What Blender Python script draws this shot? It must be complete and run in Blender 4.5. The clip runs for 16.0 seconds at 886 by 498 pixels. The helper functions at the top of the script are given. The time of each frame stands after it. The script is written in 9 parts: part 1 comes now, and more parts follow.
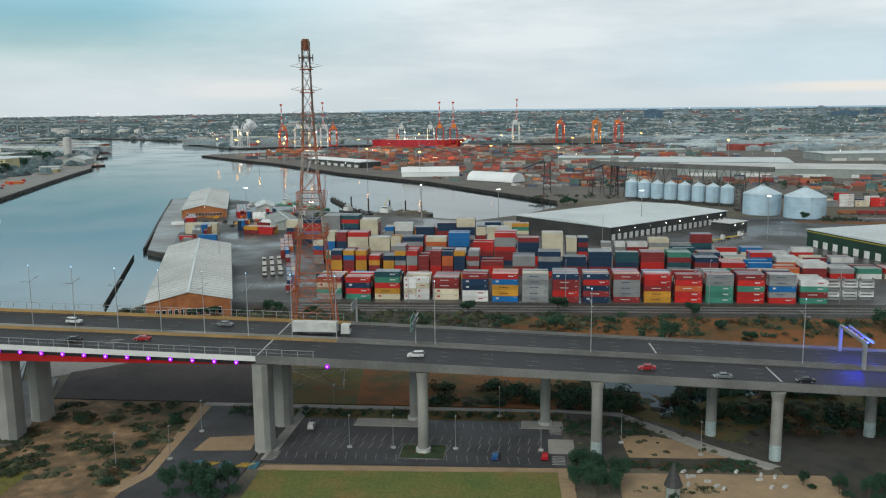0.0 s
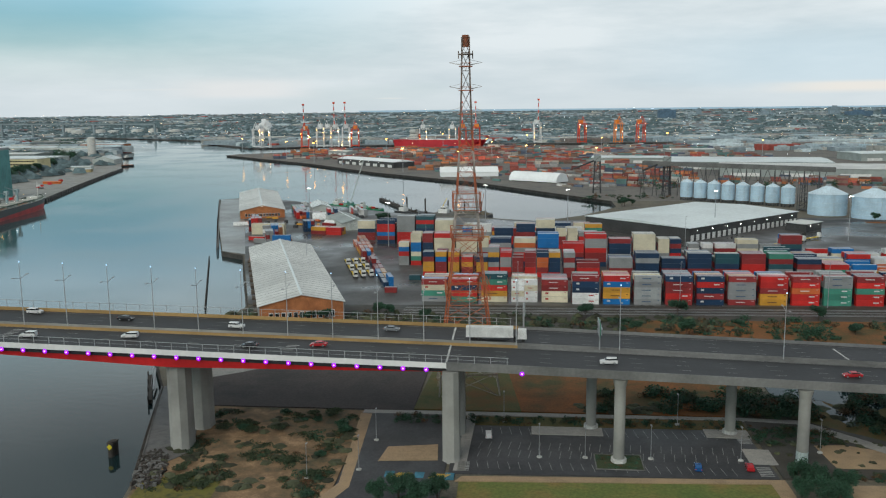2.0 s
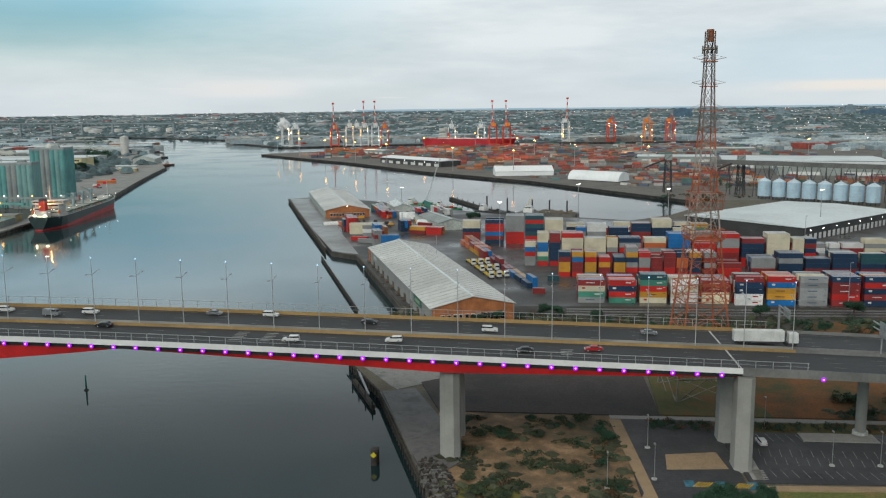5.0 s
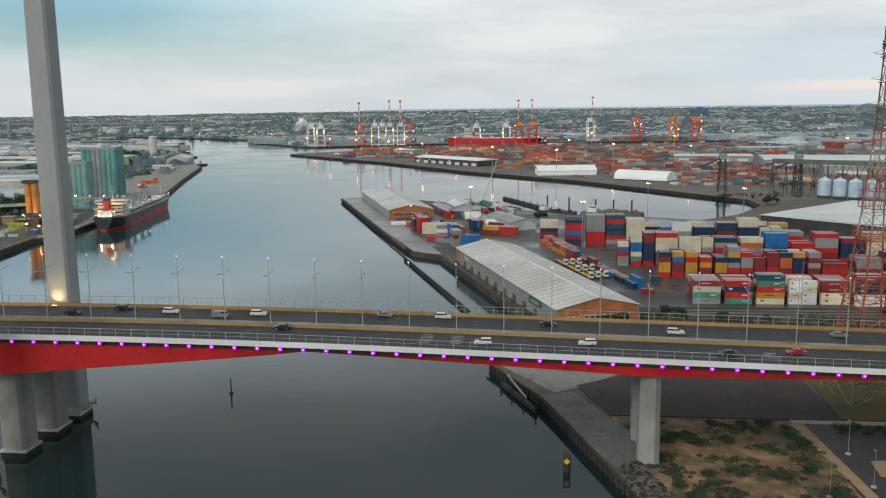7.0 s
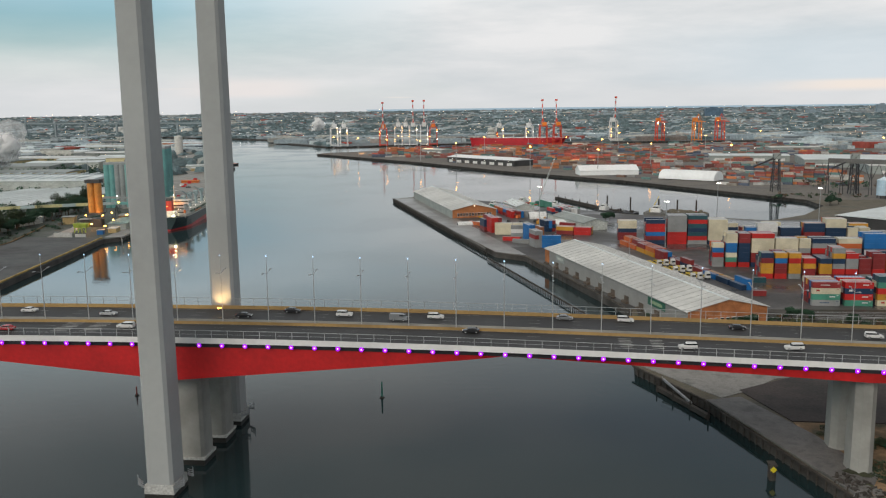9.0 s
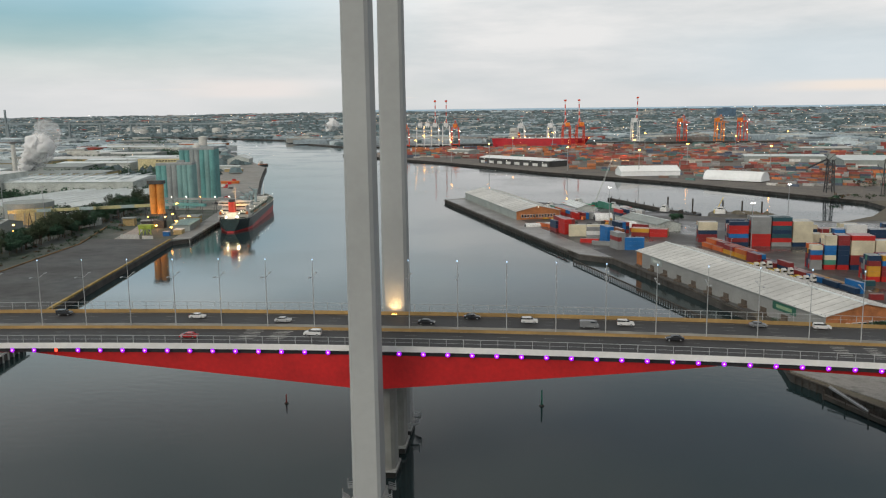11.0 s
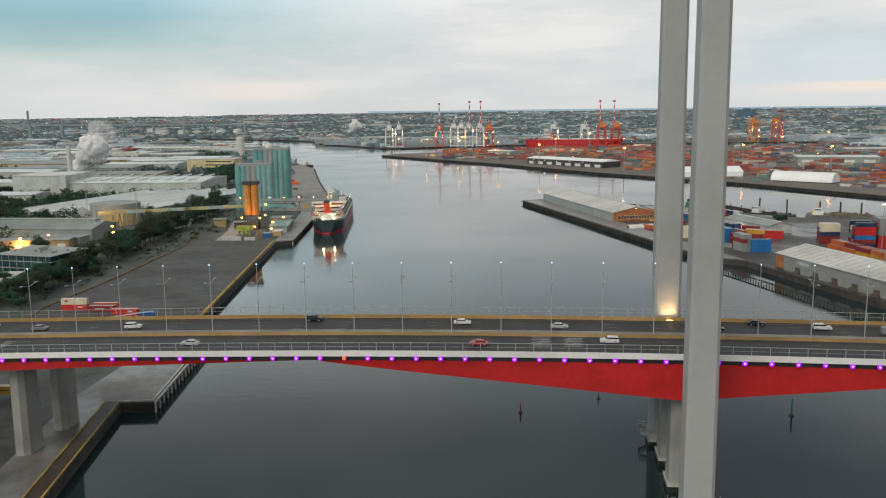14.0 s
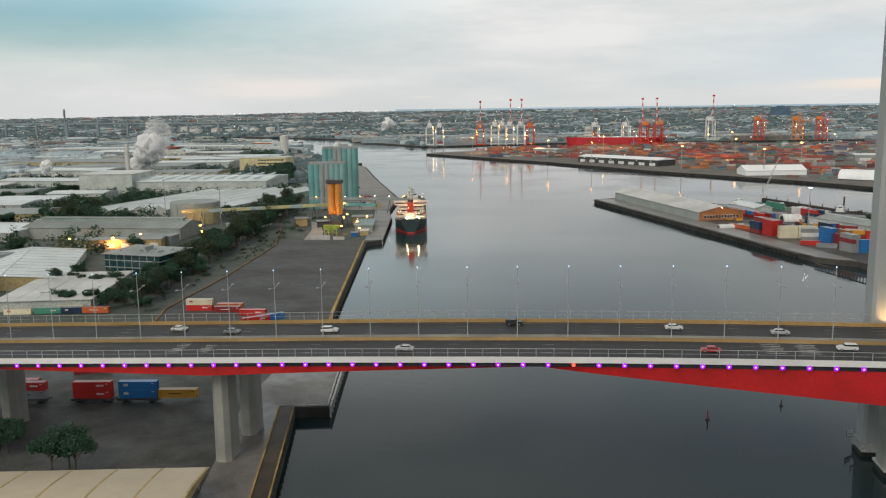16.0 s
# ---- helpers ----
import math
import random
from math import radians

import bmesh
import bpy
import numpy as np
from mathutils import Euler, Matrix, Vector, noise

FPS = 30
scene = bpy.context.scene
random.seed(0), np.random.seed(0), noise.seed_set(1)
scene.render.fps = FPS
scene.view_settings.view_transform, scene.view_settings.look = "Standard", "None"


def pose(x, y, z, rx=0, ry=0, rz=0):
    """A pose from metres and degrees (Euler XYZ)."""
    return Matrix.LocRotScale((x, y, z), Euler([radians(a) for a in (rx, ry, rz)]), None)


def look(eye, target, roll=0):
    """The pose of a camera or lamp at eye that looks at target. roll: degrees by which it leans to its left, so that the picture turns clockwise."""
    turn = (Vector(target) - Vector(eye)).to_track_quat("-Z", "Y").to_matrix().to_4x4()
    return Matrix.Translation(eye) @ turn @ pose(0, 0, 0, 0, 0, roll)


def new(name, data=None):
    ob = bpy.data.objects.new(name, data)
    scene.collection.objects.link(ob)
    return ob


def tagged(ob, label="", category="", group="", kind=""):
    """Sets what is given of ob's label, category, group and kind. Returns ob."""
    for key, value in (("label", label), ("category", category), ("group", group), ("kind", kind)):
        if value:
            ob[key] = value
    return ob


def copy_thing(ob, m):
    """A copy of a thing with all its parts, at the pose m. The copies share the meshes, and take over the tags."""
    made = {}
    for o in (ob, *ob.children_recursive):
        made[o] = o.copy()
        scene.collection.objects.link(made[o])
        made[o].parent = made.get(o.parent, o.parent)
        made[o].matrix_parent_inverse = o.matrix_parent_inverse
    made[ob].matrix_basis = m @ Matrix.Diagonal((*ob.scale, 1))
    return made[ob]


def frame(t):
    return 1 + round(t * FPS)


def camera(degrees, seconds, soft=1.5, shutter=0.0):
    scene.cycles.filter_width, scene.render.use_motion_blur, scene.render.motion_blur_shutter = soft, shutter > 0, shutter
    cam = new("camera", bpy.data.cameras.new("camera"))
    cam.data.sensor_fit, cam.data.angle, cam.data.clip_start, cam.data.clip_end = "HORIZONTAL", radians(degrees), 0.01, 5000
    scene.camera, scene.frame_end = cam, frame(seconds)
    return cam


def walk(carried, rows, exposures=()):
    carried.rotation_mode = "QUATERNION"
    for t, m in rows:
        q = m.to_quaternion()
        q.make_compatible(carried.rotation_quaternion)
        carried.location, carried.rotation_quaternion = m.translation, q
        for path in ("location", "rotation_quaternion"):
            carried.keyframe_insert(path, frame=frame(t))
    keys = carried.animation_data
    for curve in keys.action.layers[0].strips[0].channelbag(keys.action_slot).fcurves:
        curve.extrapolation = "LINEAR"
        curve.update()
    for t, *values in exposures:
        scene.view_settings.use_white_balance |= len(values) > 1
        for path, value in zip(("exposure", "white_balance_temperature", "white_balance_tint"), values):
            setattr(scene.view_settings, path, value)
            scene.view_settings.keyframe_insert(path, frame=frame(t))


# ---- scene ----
cam = camera(54.6, 16.0, 1.2)
PATH = [
    (0, (-4.016, -1.646, 94.753), (-4.211, 0.318, 94.429), -0.6),
    (0.5, (-16.787, -1.086, 94.637), (-16.983, 0.878, 94.314), -0.5),
    (1, (-29.681, -0.282, 94.639), (-29.878, 1.681, 94.316), -0.6),
    (1.5, (-42.362, 0.738, 94.664), (-42.562, 2.702, 94.341), -0.6),
    (2, (-55.057, 1.605, 94.688), (-55.256, 3.569, 94.364), -0.6),
    (2.5, (-67.377, 1.896, 94.721), (-67.579, 3.859, 94.397), -0.7),
    (3, (-79.737, 2.081, 94.824), (-79.937, 4.044, 94.499), -0.6),
    (3.5, (-92.144, 2.03, 94.754), (-92.339, 3.993, 94.429), -0.6),
    (4, (-104.496, 2.037, 94.781), (-104.69, 4.0, 94.456), -0.6),
    (6.5, (-166.412, 2.858, 94.476), (-166.621, 4.82, 94.149), -0.7),
    (7, (-178.98, 3.349, 94.372), (-179.191, 5.311, 94.046), -0.7),
    (7.5, (-191.832, 3.749, 94.312), (-192.047, 5.71, 93.985), -0.7),
    (8, (-204.606, 4.293, 94.309), (-204.823, 6.255, 93.982), -0.7),
    (8.5, (-217.177, 4.384, 94.288), (-217.394, 6.345, 93.961), -0.7),
    (9, (-229.9, 4.569, 94.3), (-230.117, 6.53, 93.974), -0.7),
    (11.5, (-294.742, 7.813, 94.725), (-294.963, 9.774, 94.4), -0.7),
    (12, (-307.39, 8.371, 94.681), (-307.613, 10.332, 94.356), -0.7),
    (12.5, (-319.875, 8.826, 94.53), (-320.098, 10.787, 94.206), -0.7),
    (13, (-332.286, 9.365, 94.38), (-332.509, 11.326, 94.057), -0.7),
    (13.5, (-344.615, 9.838, 94.216), (-344.839, 11.799, 93.893), -0.7),
    (14, (-357.05, 10.18, 94.107), (-357.276, 12.141, 93.785), -0.7),
    (14.5, (-369.608, 10.443, 94.206), (-369.836, 12.404, 93.883), -0.7),
    (15, (-382.099, 10.788, 94.463), (-382.331, 12.748, 94.138), -0.8),
    (15.5, (-394.792, 10.722, 94.633), (-395.034, 12.68, 94.307), -0.8),
    (16, (-407.724, 10.684, 94.873), (-407.995, 12.639, 94.547), -0.8),
]
EXPOSURES = [(0, 0.09, 6050, 3), (4.0, 0.09, 6100, 4), (7.0, 0.09, 6300, 7), (9.0, 0.09, 6500, 10), (16.0, 0.09, 6600, 9)]
walk(cam, [(t, look(eye, target, roll)) for t, eye, target, roll in PATH], EXPOSURES)

# ---------------------------------------------------------------- light
SUN_AZ, SUN_EL = radians(205.0), radians(42.0)
world = bpy.data.worlds.new("sky")
scene.world = world
world.use_nodes = True
wn, wl = world.node_tree.nodes, world.node_tree.links
wn.clear()
w_out, w_bg = wn.new("ShaderNodeOutputWorld"), wn.new("ShaderNodeBackground")
w_sky = wn.new("ShaderNodeTexSky")
w_sky.sky_type, w_sky.sun_disc = "NISHITA", False
w_sky.sun_elevation, w_sky.sun_rotation = SUN_EL, SUN_AZ
w_skyk = wn.new("ShaderNodeVectorMath")
w_skyk.operation = "SCALE"
w_skyk.inputs["Scale"].default_value = 0.085
w_co, w_map = wn.new("ShaderNodeTexCoord"), wn.new("ShaderNodeMapping")
w_map.inputs["Scale"].default_value = (1.8, 1.8, 10.0)
w_n1, w_n2 = wn.new("ShaderNodeTexNoise"), wn.new("ShaderNodeTexNoise")
w_n1.inputs["Scale"].default_value, w_n1.inputs["Detail"].default_value, w_n1.inputs["Roughness"].default_value = 1.9, 8, 0.58
w_n2.inputs["Scale"].default_value, w_n2.inputs["Detail"].default_value = 0.7, 3
w_sep = wn.new("ShaderNodeSeparateXYZ")
# cloud brightness, thin places where the blue shows
w_ramp = wn.new("ShaderNodeValToRGB")
w_ramp.color_ramp.elements[0].position, w_ramp.color_ramp.elements[0].color = 0.34, (0.50, 0.54, 0.56, 1)
w_ramp.color_ramp.elements[1].position, w_ramp.color_ramp.elements[1].color = 0.62, (0.70, 0.70, 0.70, 1)
w_cov = wn.new("ShaderNodeValToRGB")
w_cov.color_ramp.elements[0].position, w_cov.color_ramp.elements[0].color = 0.36, (0.52, 0.52, 0.52, 1)
w_cov.color_ramp.elements[1].position, w_cov.color_ramp.elements[1].color = 0.52, (1, 1, 1, 1)
w_mix = wn.new("ShaderNodeMix")
w_mix.data_type = "RGBA"
# paler, faintly warm air close to the horizon
w_hz = wn.new("ShaderNodeMapRange")
w_hz.inputs["From Min"].default_value, w_hz.inputs["From Max"].default_value = 0.0, 0.075
w_hz.inputs["To Min"].default_value, w_hz.inputs["To Max"].default_value = 0.65, 0.0
w_mix2 = wn.new("ShaderNodeMix")
w_mix2.data_type = "RGBA"
w_mix2.inputs[7].default_value = (0.585, 0.595, 0.605, 1)
wl.new(w_co.outputs["Generated"], w_map.inputs["Vector"])
wl.new(w_map.outputs["Vector"], w_n1.inputs["Vector"])
wl.new(w_map.outputs["Vector"], w_n2.inputs["Vector"])
wl.new(w_n1.outputs["Fac"], w_ramp.inputs["Fac"])
wl.new(w_n2.outputs["Fac"], w_cov.inputs["Fac"])
wl.new(w_sky.outputs["Color"], w_skyk.inputs[0])
# the cover thins out towards the upper west, where blue-green air shows
w_thin, w_thz, w_tm, w_cm = wn.new("ShaderNodeMapRange"), wn.new("ShaderNodeMapRange"), wn.new("ShaderNodeMath"), wn.new("ShaderNodeMath")
w_thin.inputs["From Min"].default_value, w_thin.inputs["From Max"].default_value = -0.10, -0.42
w_thz.inputs["From Min"].default_value, w_thz.inputs["From Max"].default_value = 0.02, 0.10
w_tm.operation = w_cm.operation = "MULTIPLY"
w_sub = wn.new("ShaderNodeMath")
w_sub.operation, w_sub.inputs[0].default_value = "SUBTRACT", 1.0
w_half = wn.new("ShaderNodeMath")
w_half.operation, w_half.inputs[1].default_value = "MULTIPLY", 0.75
wl.new(w_sep.outputs["X"], w_thin.inputs["Value"])
wl.new(w_sep.outputs["Z"], w_thz.inputs["Value"])
wl.new(w_thin.outputs["Result"], w_tm.inputs[0])
wl.new(w_thz.outputs["Result"], w_tm.inputs[1])
# ...but only low down; higher the cloud closes again
w_top, w_tm2 = wn.new("ShaderNodeMapRange"), wn.new("ShaderNodeMath")
w_top.inputs["From Min"].default_value, w_top.inputs["From Max"].default_value = 0.24, 0.13
w_tm2.operation = "MULTIPLY"
wl.new(w_sep.outputs["Z"], w_top.inputs["Value"])
wl.new(w_tm.outputs[0], w_tm2.inputs[0])
wl.new(w_top.outputs["Result"], w_tm2.inputs[1])
wl.new(w_tm2.outputs[0], w_half.inputs[0])
wl.new(w_half.outputs[0], w_sub.inputs[1])
wl.new(w_cov.outputs["Color"], w_cm.inputs[0])
wl.new(w_sub.outputs[0], w_cm.inputs[1])
wl.new(w_cm.outputs[0], w_mix.inputs[0])
w_teal = wn.new("ShaderNodeVectorMath")
w_teal.operation = "MULTIPLY"
w_teal.inputs[1].default_value = (0.63, 0.93, 0.96)
wl.new(w_skyk.outputs["Vector"], w_teal.inputs[0])
wl.new(w_teal.outputs["Vector"], w_mix.inputs[6])
wl.new(w_ramp.outputs["Color"], w_mix.inputs[7])
wl.new(w_co.outputs["Generated"], w_sep.inputs[0])
wl.new(w_sep.outputs["Z"], w_hz.inputs["Value"])
wl.new(w_hz.outputs["Result"], w_mix2.inputs[0])
wl.new(w_mix.outputs[2], w_mix2.inputs[6])
# thin warm breaks low over the horizon
w_m3, w_n3, w_r3, w_b1, w_b2, w_bm, w_bm2 = wn.new("ShaderNodeMapping"), wn.new("ShaderNodeTexNoise"), wn.new("ShaderNodeMapRange"), wn.new("ShaderNodeMapRange"), wn.new("ShaderNodeMapRange"), wn.new("ShaderNodeMath"), wn.new("ShaderNodeMath")
w_m3.inputs["Scale"].default_value = (2.6, 2.6, 55.0)
w_m3.inputs["Location"].default_value = (0.35, 0.0, 0.2)
w_n3.inputs["Scale"].default_value, w_n3.inputs["Detail"].default_value = 1.5, 4
w_r3.inputs["From Min"].default_value, w_r3.inputs["From Max"].default_value = 0.66, 0.80
w_b1.inputs["From Min"].default_value, w_b1.inputs["From Max"].default_value = -0.006, 0.004
w_b2.inputs["From Min"].default_value, w_b2.inputs["From Max"].default_value = 0.035, 0.012
w_bm.operation = w_bm2.operation = "MULTIPLY"
w_mix3 = wn.new("ShaderNodeMix")
w_mix3.data_type = "RGBA"
w_mix3.inputs[7].default_value = (0.80, 0.71, 0.62, 1)
wl.new(w_co.outputs["Generated"], w_m3.inputs["Vector"])
wl.new(w_m3.outputs["Vector"], w_n3.inputs["Vector"])
wl.new(w_n3.outputs["Fac"], w_r3.inputs["Value"])
wl.new(w_sep.outputs["Z"], w_b1.inputs["Value"])
wl.new(w_sep.outputs["Z"], w_b2.inputs["Value"])
wl.new(w_b1.outputs["Result"], w_bm.inputs[0])
wl.new(w_b2.outputs["Result"], w_bm.inputs[1])
wl.new(w_bm.outputs[0], w_bm2.inputs[0])
wl.new(w_r3.outputs["Result"], w_bm2.inputs[1])
wl.new(w_bm2.outputs[0], w_mix3.inputs[0])
wl.new(w_mix2.outputs[2], w_mix3.inputs[6])
# one long warm break low in the north-east, a small one in the north-west, bluer air above the first
def sky_band(source, points):
    """Smooth rise and fall of a sky coordinate: points are where it starts, is full, ends being full, is gone."""
    up, down, both = wn.new("ShaderNodeMapRange"), wn.new("ShaderNodeMapRange"), wn.new("ShaderNodeMath")
    up.interpolation_type = down.interpolation_type = "SMOOTHSTEP"
    up.inputs["From Min"].default_value, up.inputs["From Max"].default_value = points[0], points[1]
    down.inputs["From Min"].default_value, down.inputs["From Max"].default_value = points[3], points[2]
    both.operation = "MULTIPLY"
    wl.new(w_sep.outputs[source], up.inputs["Value"])
    wl.new(w_sep.outputs[source], down.inputs["Value"])
    wl.new(up.outputs["Result"], both.inputs[0])
    wl.new(down.outputs["Result"], both.inputs[1])
    return both.outputs[0]


w_last = w_mix3.outputs[2]
for tone, amount, xs_, zs_ in (((0.50, 0.60, 0.66), 0.5, (0.02, 0.3, 0.8, 1.0), (0.012, 0.03, 0.055, 0.10)), ((0.80, 0.69, 0.60), 0.75, (0.22, 0.33, 0.55, 0.7), (0.010, 0.017, 0.021, 0.026)),
                               ((0.78, 0.70, 0.66), 0.5, (-0.42, -0.34, -0.30, -0.22), (0.010, 0.018, 0.026, 0.04))):
    fx, fz, fm, fk, mx_ = sky_band("X", xs_), sky_band("Z", zs_), wn.new("ShaderNodeMath"), wn.new("ShaderNodeMath"), wn.new("ShaderNodeMix")
    fm.operation = fk.operation = "MULTIPLY"
    fk.inputs[1].default_value = amount
    mx_.data_type = "RGBA"
    mx_.inputs[7].default_value = (*tone, 1)
    wl.new(fx, fm.inputs[0])
    wl.new(fz, fm.inputs[1])
    wl.new(fm.outputs[0], fk.inputs[0])
    wl.new(fk.outputs[0], mx_.inputs[0])
    wl.new(w_last, mx_.inputs[6])
    w_last = mx_.outputs[2]
# the cloud is heavier overhead
w_ov, w_ovk = wn.new("ShaderNodeMapRange"), wn.new("ShaderNodeVectorMath")
w_ov.inputs["From Min"].default_value, w_ov.inputs["From Max"].default_value = 0.2, 0.48
w_ov.inputs["To Min"].default_value, w_ov.inputs["To Max"].default_value = 1.0, 0.57
w_ovk.operation = "SCALE"
wl.new(w_sep.outputs["Z"], w_ov.inputs["Value"])
wl.new(w_last, w_ovk.inputs[0])
wl.new(w_ov.outputs["Result"], w_ovk.inputs["Scale"])
# unseen western sky above the low bank, made brighter and bluer to lighten water
w_wx, w_wz, w_wm, w_wmix, w_wmul = wn.new("ShaderNodeMapRange"), wn.new("ShaderNodeMapRange"), wn.new("ShaderNodeMath"), wn.new("ShaderNodeMix"), wn.new("ShaderNodeVectorMath")
w_wx.interpolation_type = w_wz.interpolation_type = "SMOOTHSTEP"
w_wx.inputs["From Min"].default_value, w_wx.inputs["From Max"].default_value = 0.15, -0.5
w_wz.inputs["From Min"].default_value, w_wz.inputs["From Max"].default_value = 0.09, 0.2
w_wm.operation, w_wmix.data_type, w_wmul.operation = "MULTIPLY", "VECTOR", "MULTIPLY"
w_wmix.inputs[4].default_value, w_wmix.inputs[5].default_value = (1, 1, 1), (1.66, 1.8, 1.8)
wl.new(w_sep.outputs["X"], w_wx.inputs["Value"])
wl.new(w_sep.outputs["Z"], w_wz.inputs["Value"])
w_wd, w_wm2 = wn.new("ShaderNodeMapRange"), wn.new("ShaderNodeMath")
w_wd.interpolation_type, w_wm2.operation = "SMOOTHSTEP", "MULTIPLY"
w_wd.inputs["From Min"].default_value, w_wd.inputs["From Max"].default_value = 0.36, 0.2
wl.new(w_sep.outputs["Z"], w_wd.inputs["Value"])
wl.new(w_wx.outputs["Result"], w_wm2.inputs[0])
wl.new(w_wd.outputs["Result"], w_wm2.inputs[1])
wl.new(w_wm2.outputs[0], w_wm.inputs[0])
wl.new(w_wz.outputs["Result"], w_wm.inputs[1])
wl.new(w_wm.outputs[0], w_wmix.inputs[0])
wl.new(w_ovk.outputs["Vector"], w_wmul.inputs[0])
wl.new(w_wmix.outputs[1], w_wmul.inputs[1])
wl.new(w_wmul.outputs["Vector"], w_bg.inputs["Color"])
w_bg.inputs["Strength"].default_value = 1.1
wl.new(w_bg.outputs["Background"], w_out.inputs["Surface"])

sun = new("sun", bpy.data.lights.new("sun", "SUN"))
sun.data.energy, sun.data.angle, sun.data.color = 1.6, radians(40), (1.0, 0.90, 0.78)
sun.matrix_world = look((0, 0, 300), (0 + math.sin(SUN_AZ) * -1, math.cos(SUN_AZ) * -1, 300 - math.tan(SUN_EL)))


# ---------------------------------------------------------------- materials
def mat(name, color, rough=0.7, scale=1.0, vary=0.25, bump=0.15, metal=0.0, tint=None, island=0.0, objrand=0.0, spec=0.5, stain=0.35):
    """Procedural surface: base colour with large stains and fine grain, at real size."""
    m = bpy.data.materials.new(name)
    m.use_nodes = True
    nt, ln = m.node_tree.nodes, m.node_tree.links
    b = nt["Principled BSDF"]
    b.inputs["Roughness"].default_value, b.inputs["Metallic"].default_value = rough, metal
    b.inputs["Specular IOR Level"].default_value = spec
    geo = nt.new("ShaderNodeNewGeometry")
    n1, n2 = nt.new("ShaderNodeTexNoise"), nt.new("ShaderNodeTexNoise")
    n1.inputs["Scale"].default_value, n1.inputs["Detail"].default_value = 0.22 * scale, 6
    n2.inputs["Scale"].default_value, n2.inputs["Detail"].default_value = 3.0 * scale, 8
    ln.new(geo.outputs["Position"], n1.inputs["Vector"])
    ln.new(geo.outputs["Position"], n2.inputs["Vector"])
    mx = nt.new("ShaderNodeMix")
    mx.data_type = "RGBA"
    c = Vector(color)
    t = Vector(tint) if tint else c * (1 - vary)
    mx.inputs[6].default_value = (*(c * (1 + 0.4 * vary)), 1)
    mx.inputs[7].default_value = (*t, 1)
    r1 = nt.new("ShaderNodeMapRange")
    r1.inputs["From Min"].default_value, r1.inputs["From Max"].default_value = 0.38, 0.68
    ln.new(n1.outputs["Fac"], r1.inputs["Value"])
    ln.new(r1.outputs["Result"], mx.inputs[0])
    hs = nt.new("ShaderNodeHueSaturation")
    ln.new(mx.outputs[2], hs.inputs["Color"])
    r2 = nt.new("ShaderNodeMapRange")
    r2.inputs["To Min"].default_value, r2.inputs["To Max"].default_value = 1 - stain, 1 + stain
    r2.inputs["From Min"].default_value, r2.inputs["From Max"].default_value = 0.25, 0.75
    ln.new(n2.outputs["Fac"], r2.inputs["Value"])
    last = r2.outputs["Result"]
    for amount, source in ((island, geo.outputs["Random Per Island"]), (objrand, None)):
        if not amount:
            continue
        if source is None:
            source = nt.new("ShaderNodeObjectInfo").outputs["Random"]
        r3, mul = nt.new("ShaderNodeMapRange"), nt.new("ShaderNodeMath")
        r3.inputs["To Min"].default_value, r3.inputs["To Max"].default_value = 1 - amount, 1 + amount
        ln.new(source, r3.inputs["Value"])
        mul.operation = "MULTIPLY"
        ln.new(r3.outputs["Result"], mul.inputs[0])
        ln.new(last, mul.inputs[1])
        last = mul.outputs[0]
    ln.new(last, hs.inputs["Value"])
    ln.new(hs.outputs["Color"], b.inputs["Base Color"])
    if bump:
        bp = nt.new("ShaderNodeBump")
        bp.inputs["Strength"].default_value, bp.inputs["Distance"].default_value = bump, 0.1 / scale
        ln.new(n2.outputs["Fac"], bp.inputs["Height"])
        ln.new(bp.outputs["Normal"], b.inputs["Normal"])
    return m


def glow(name, color, power):
    m = bpy.data.materials.new(name)
    m.use_nodes = True
    b = m.node_tree.nodes["Principled BSDF"]
    b.inputs["Base Color"].default_value = (*color, 1)
    b.inputs["Emission Color"].default_value = (*color, 1)
    b.inputs["Emission Strength"].default_value = power
    return m


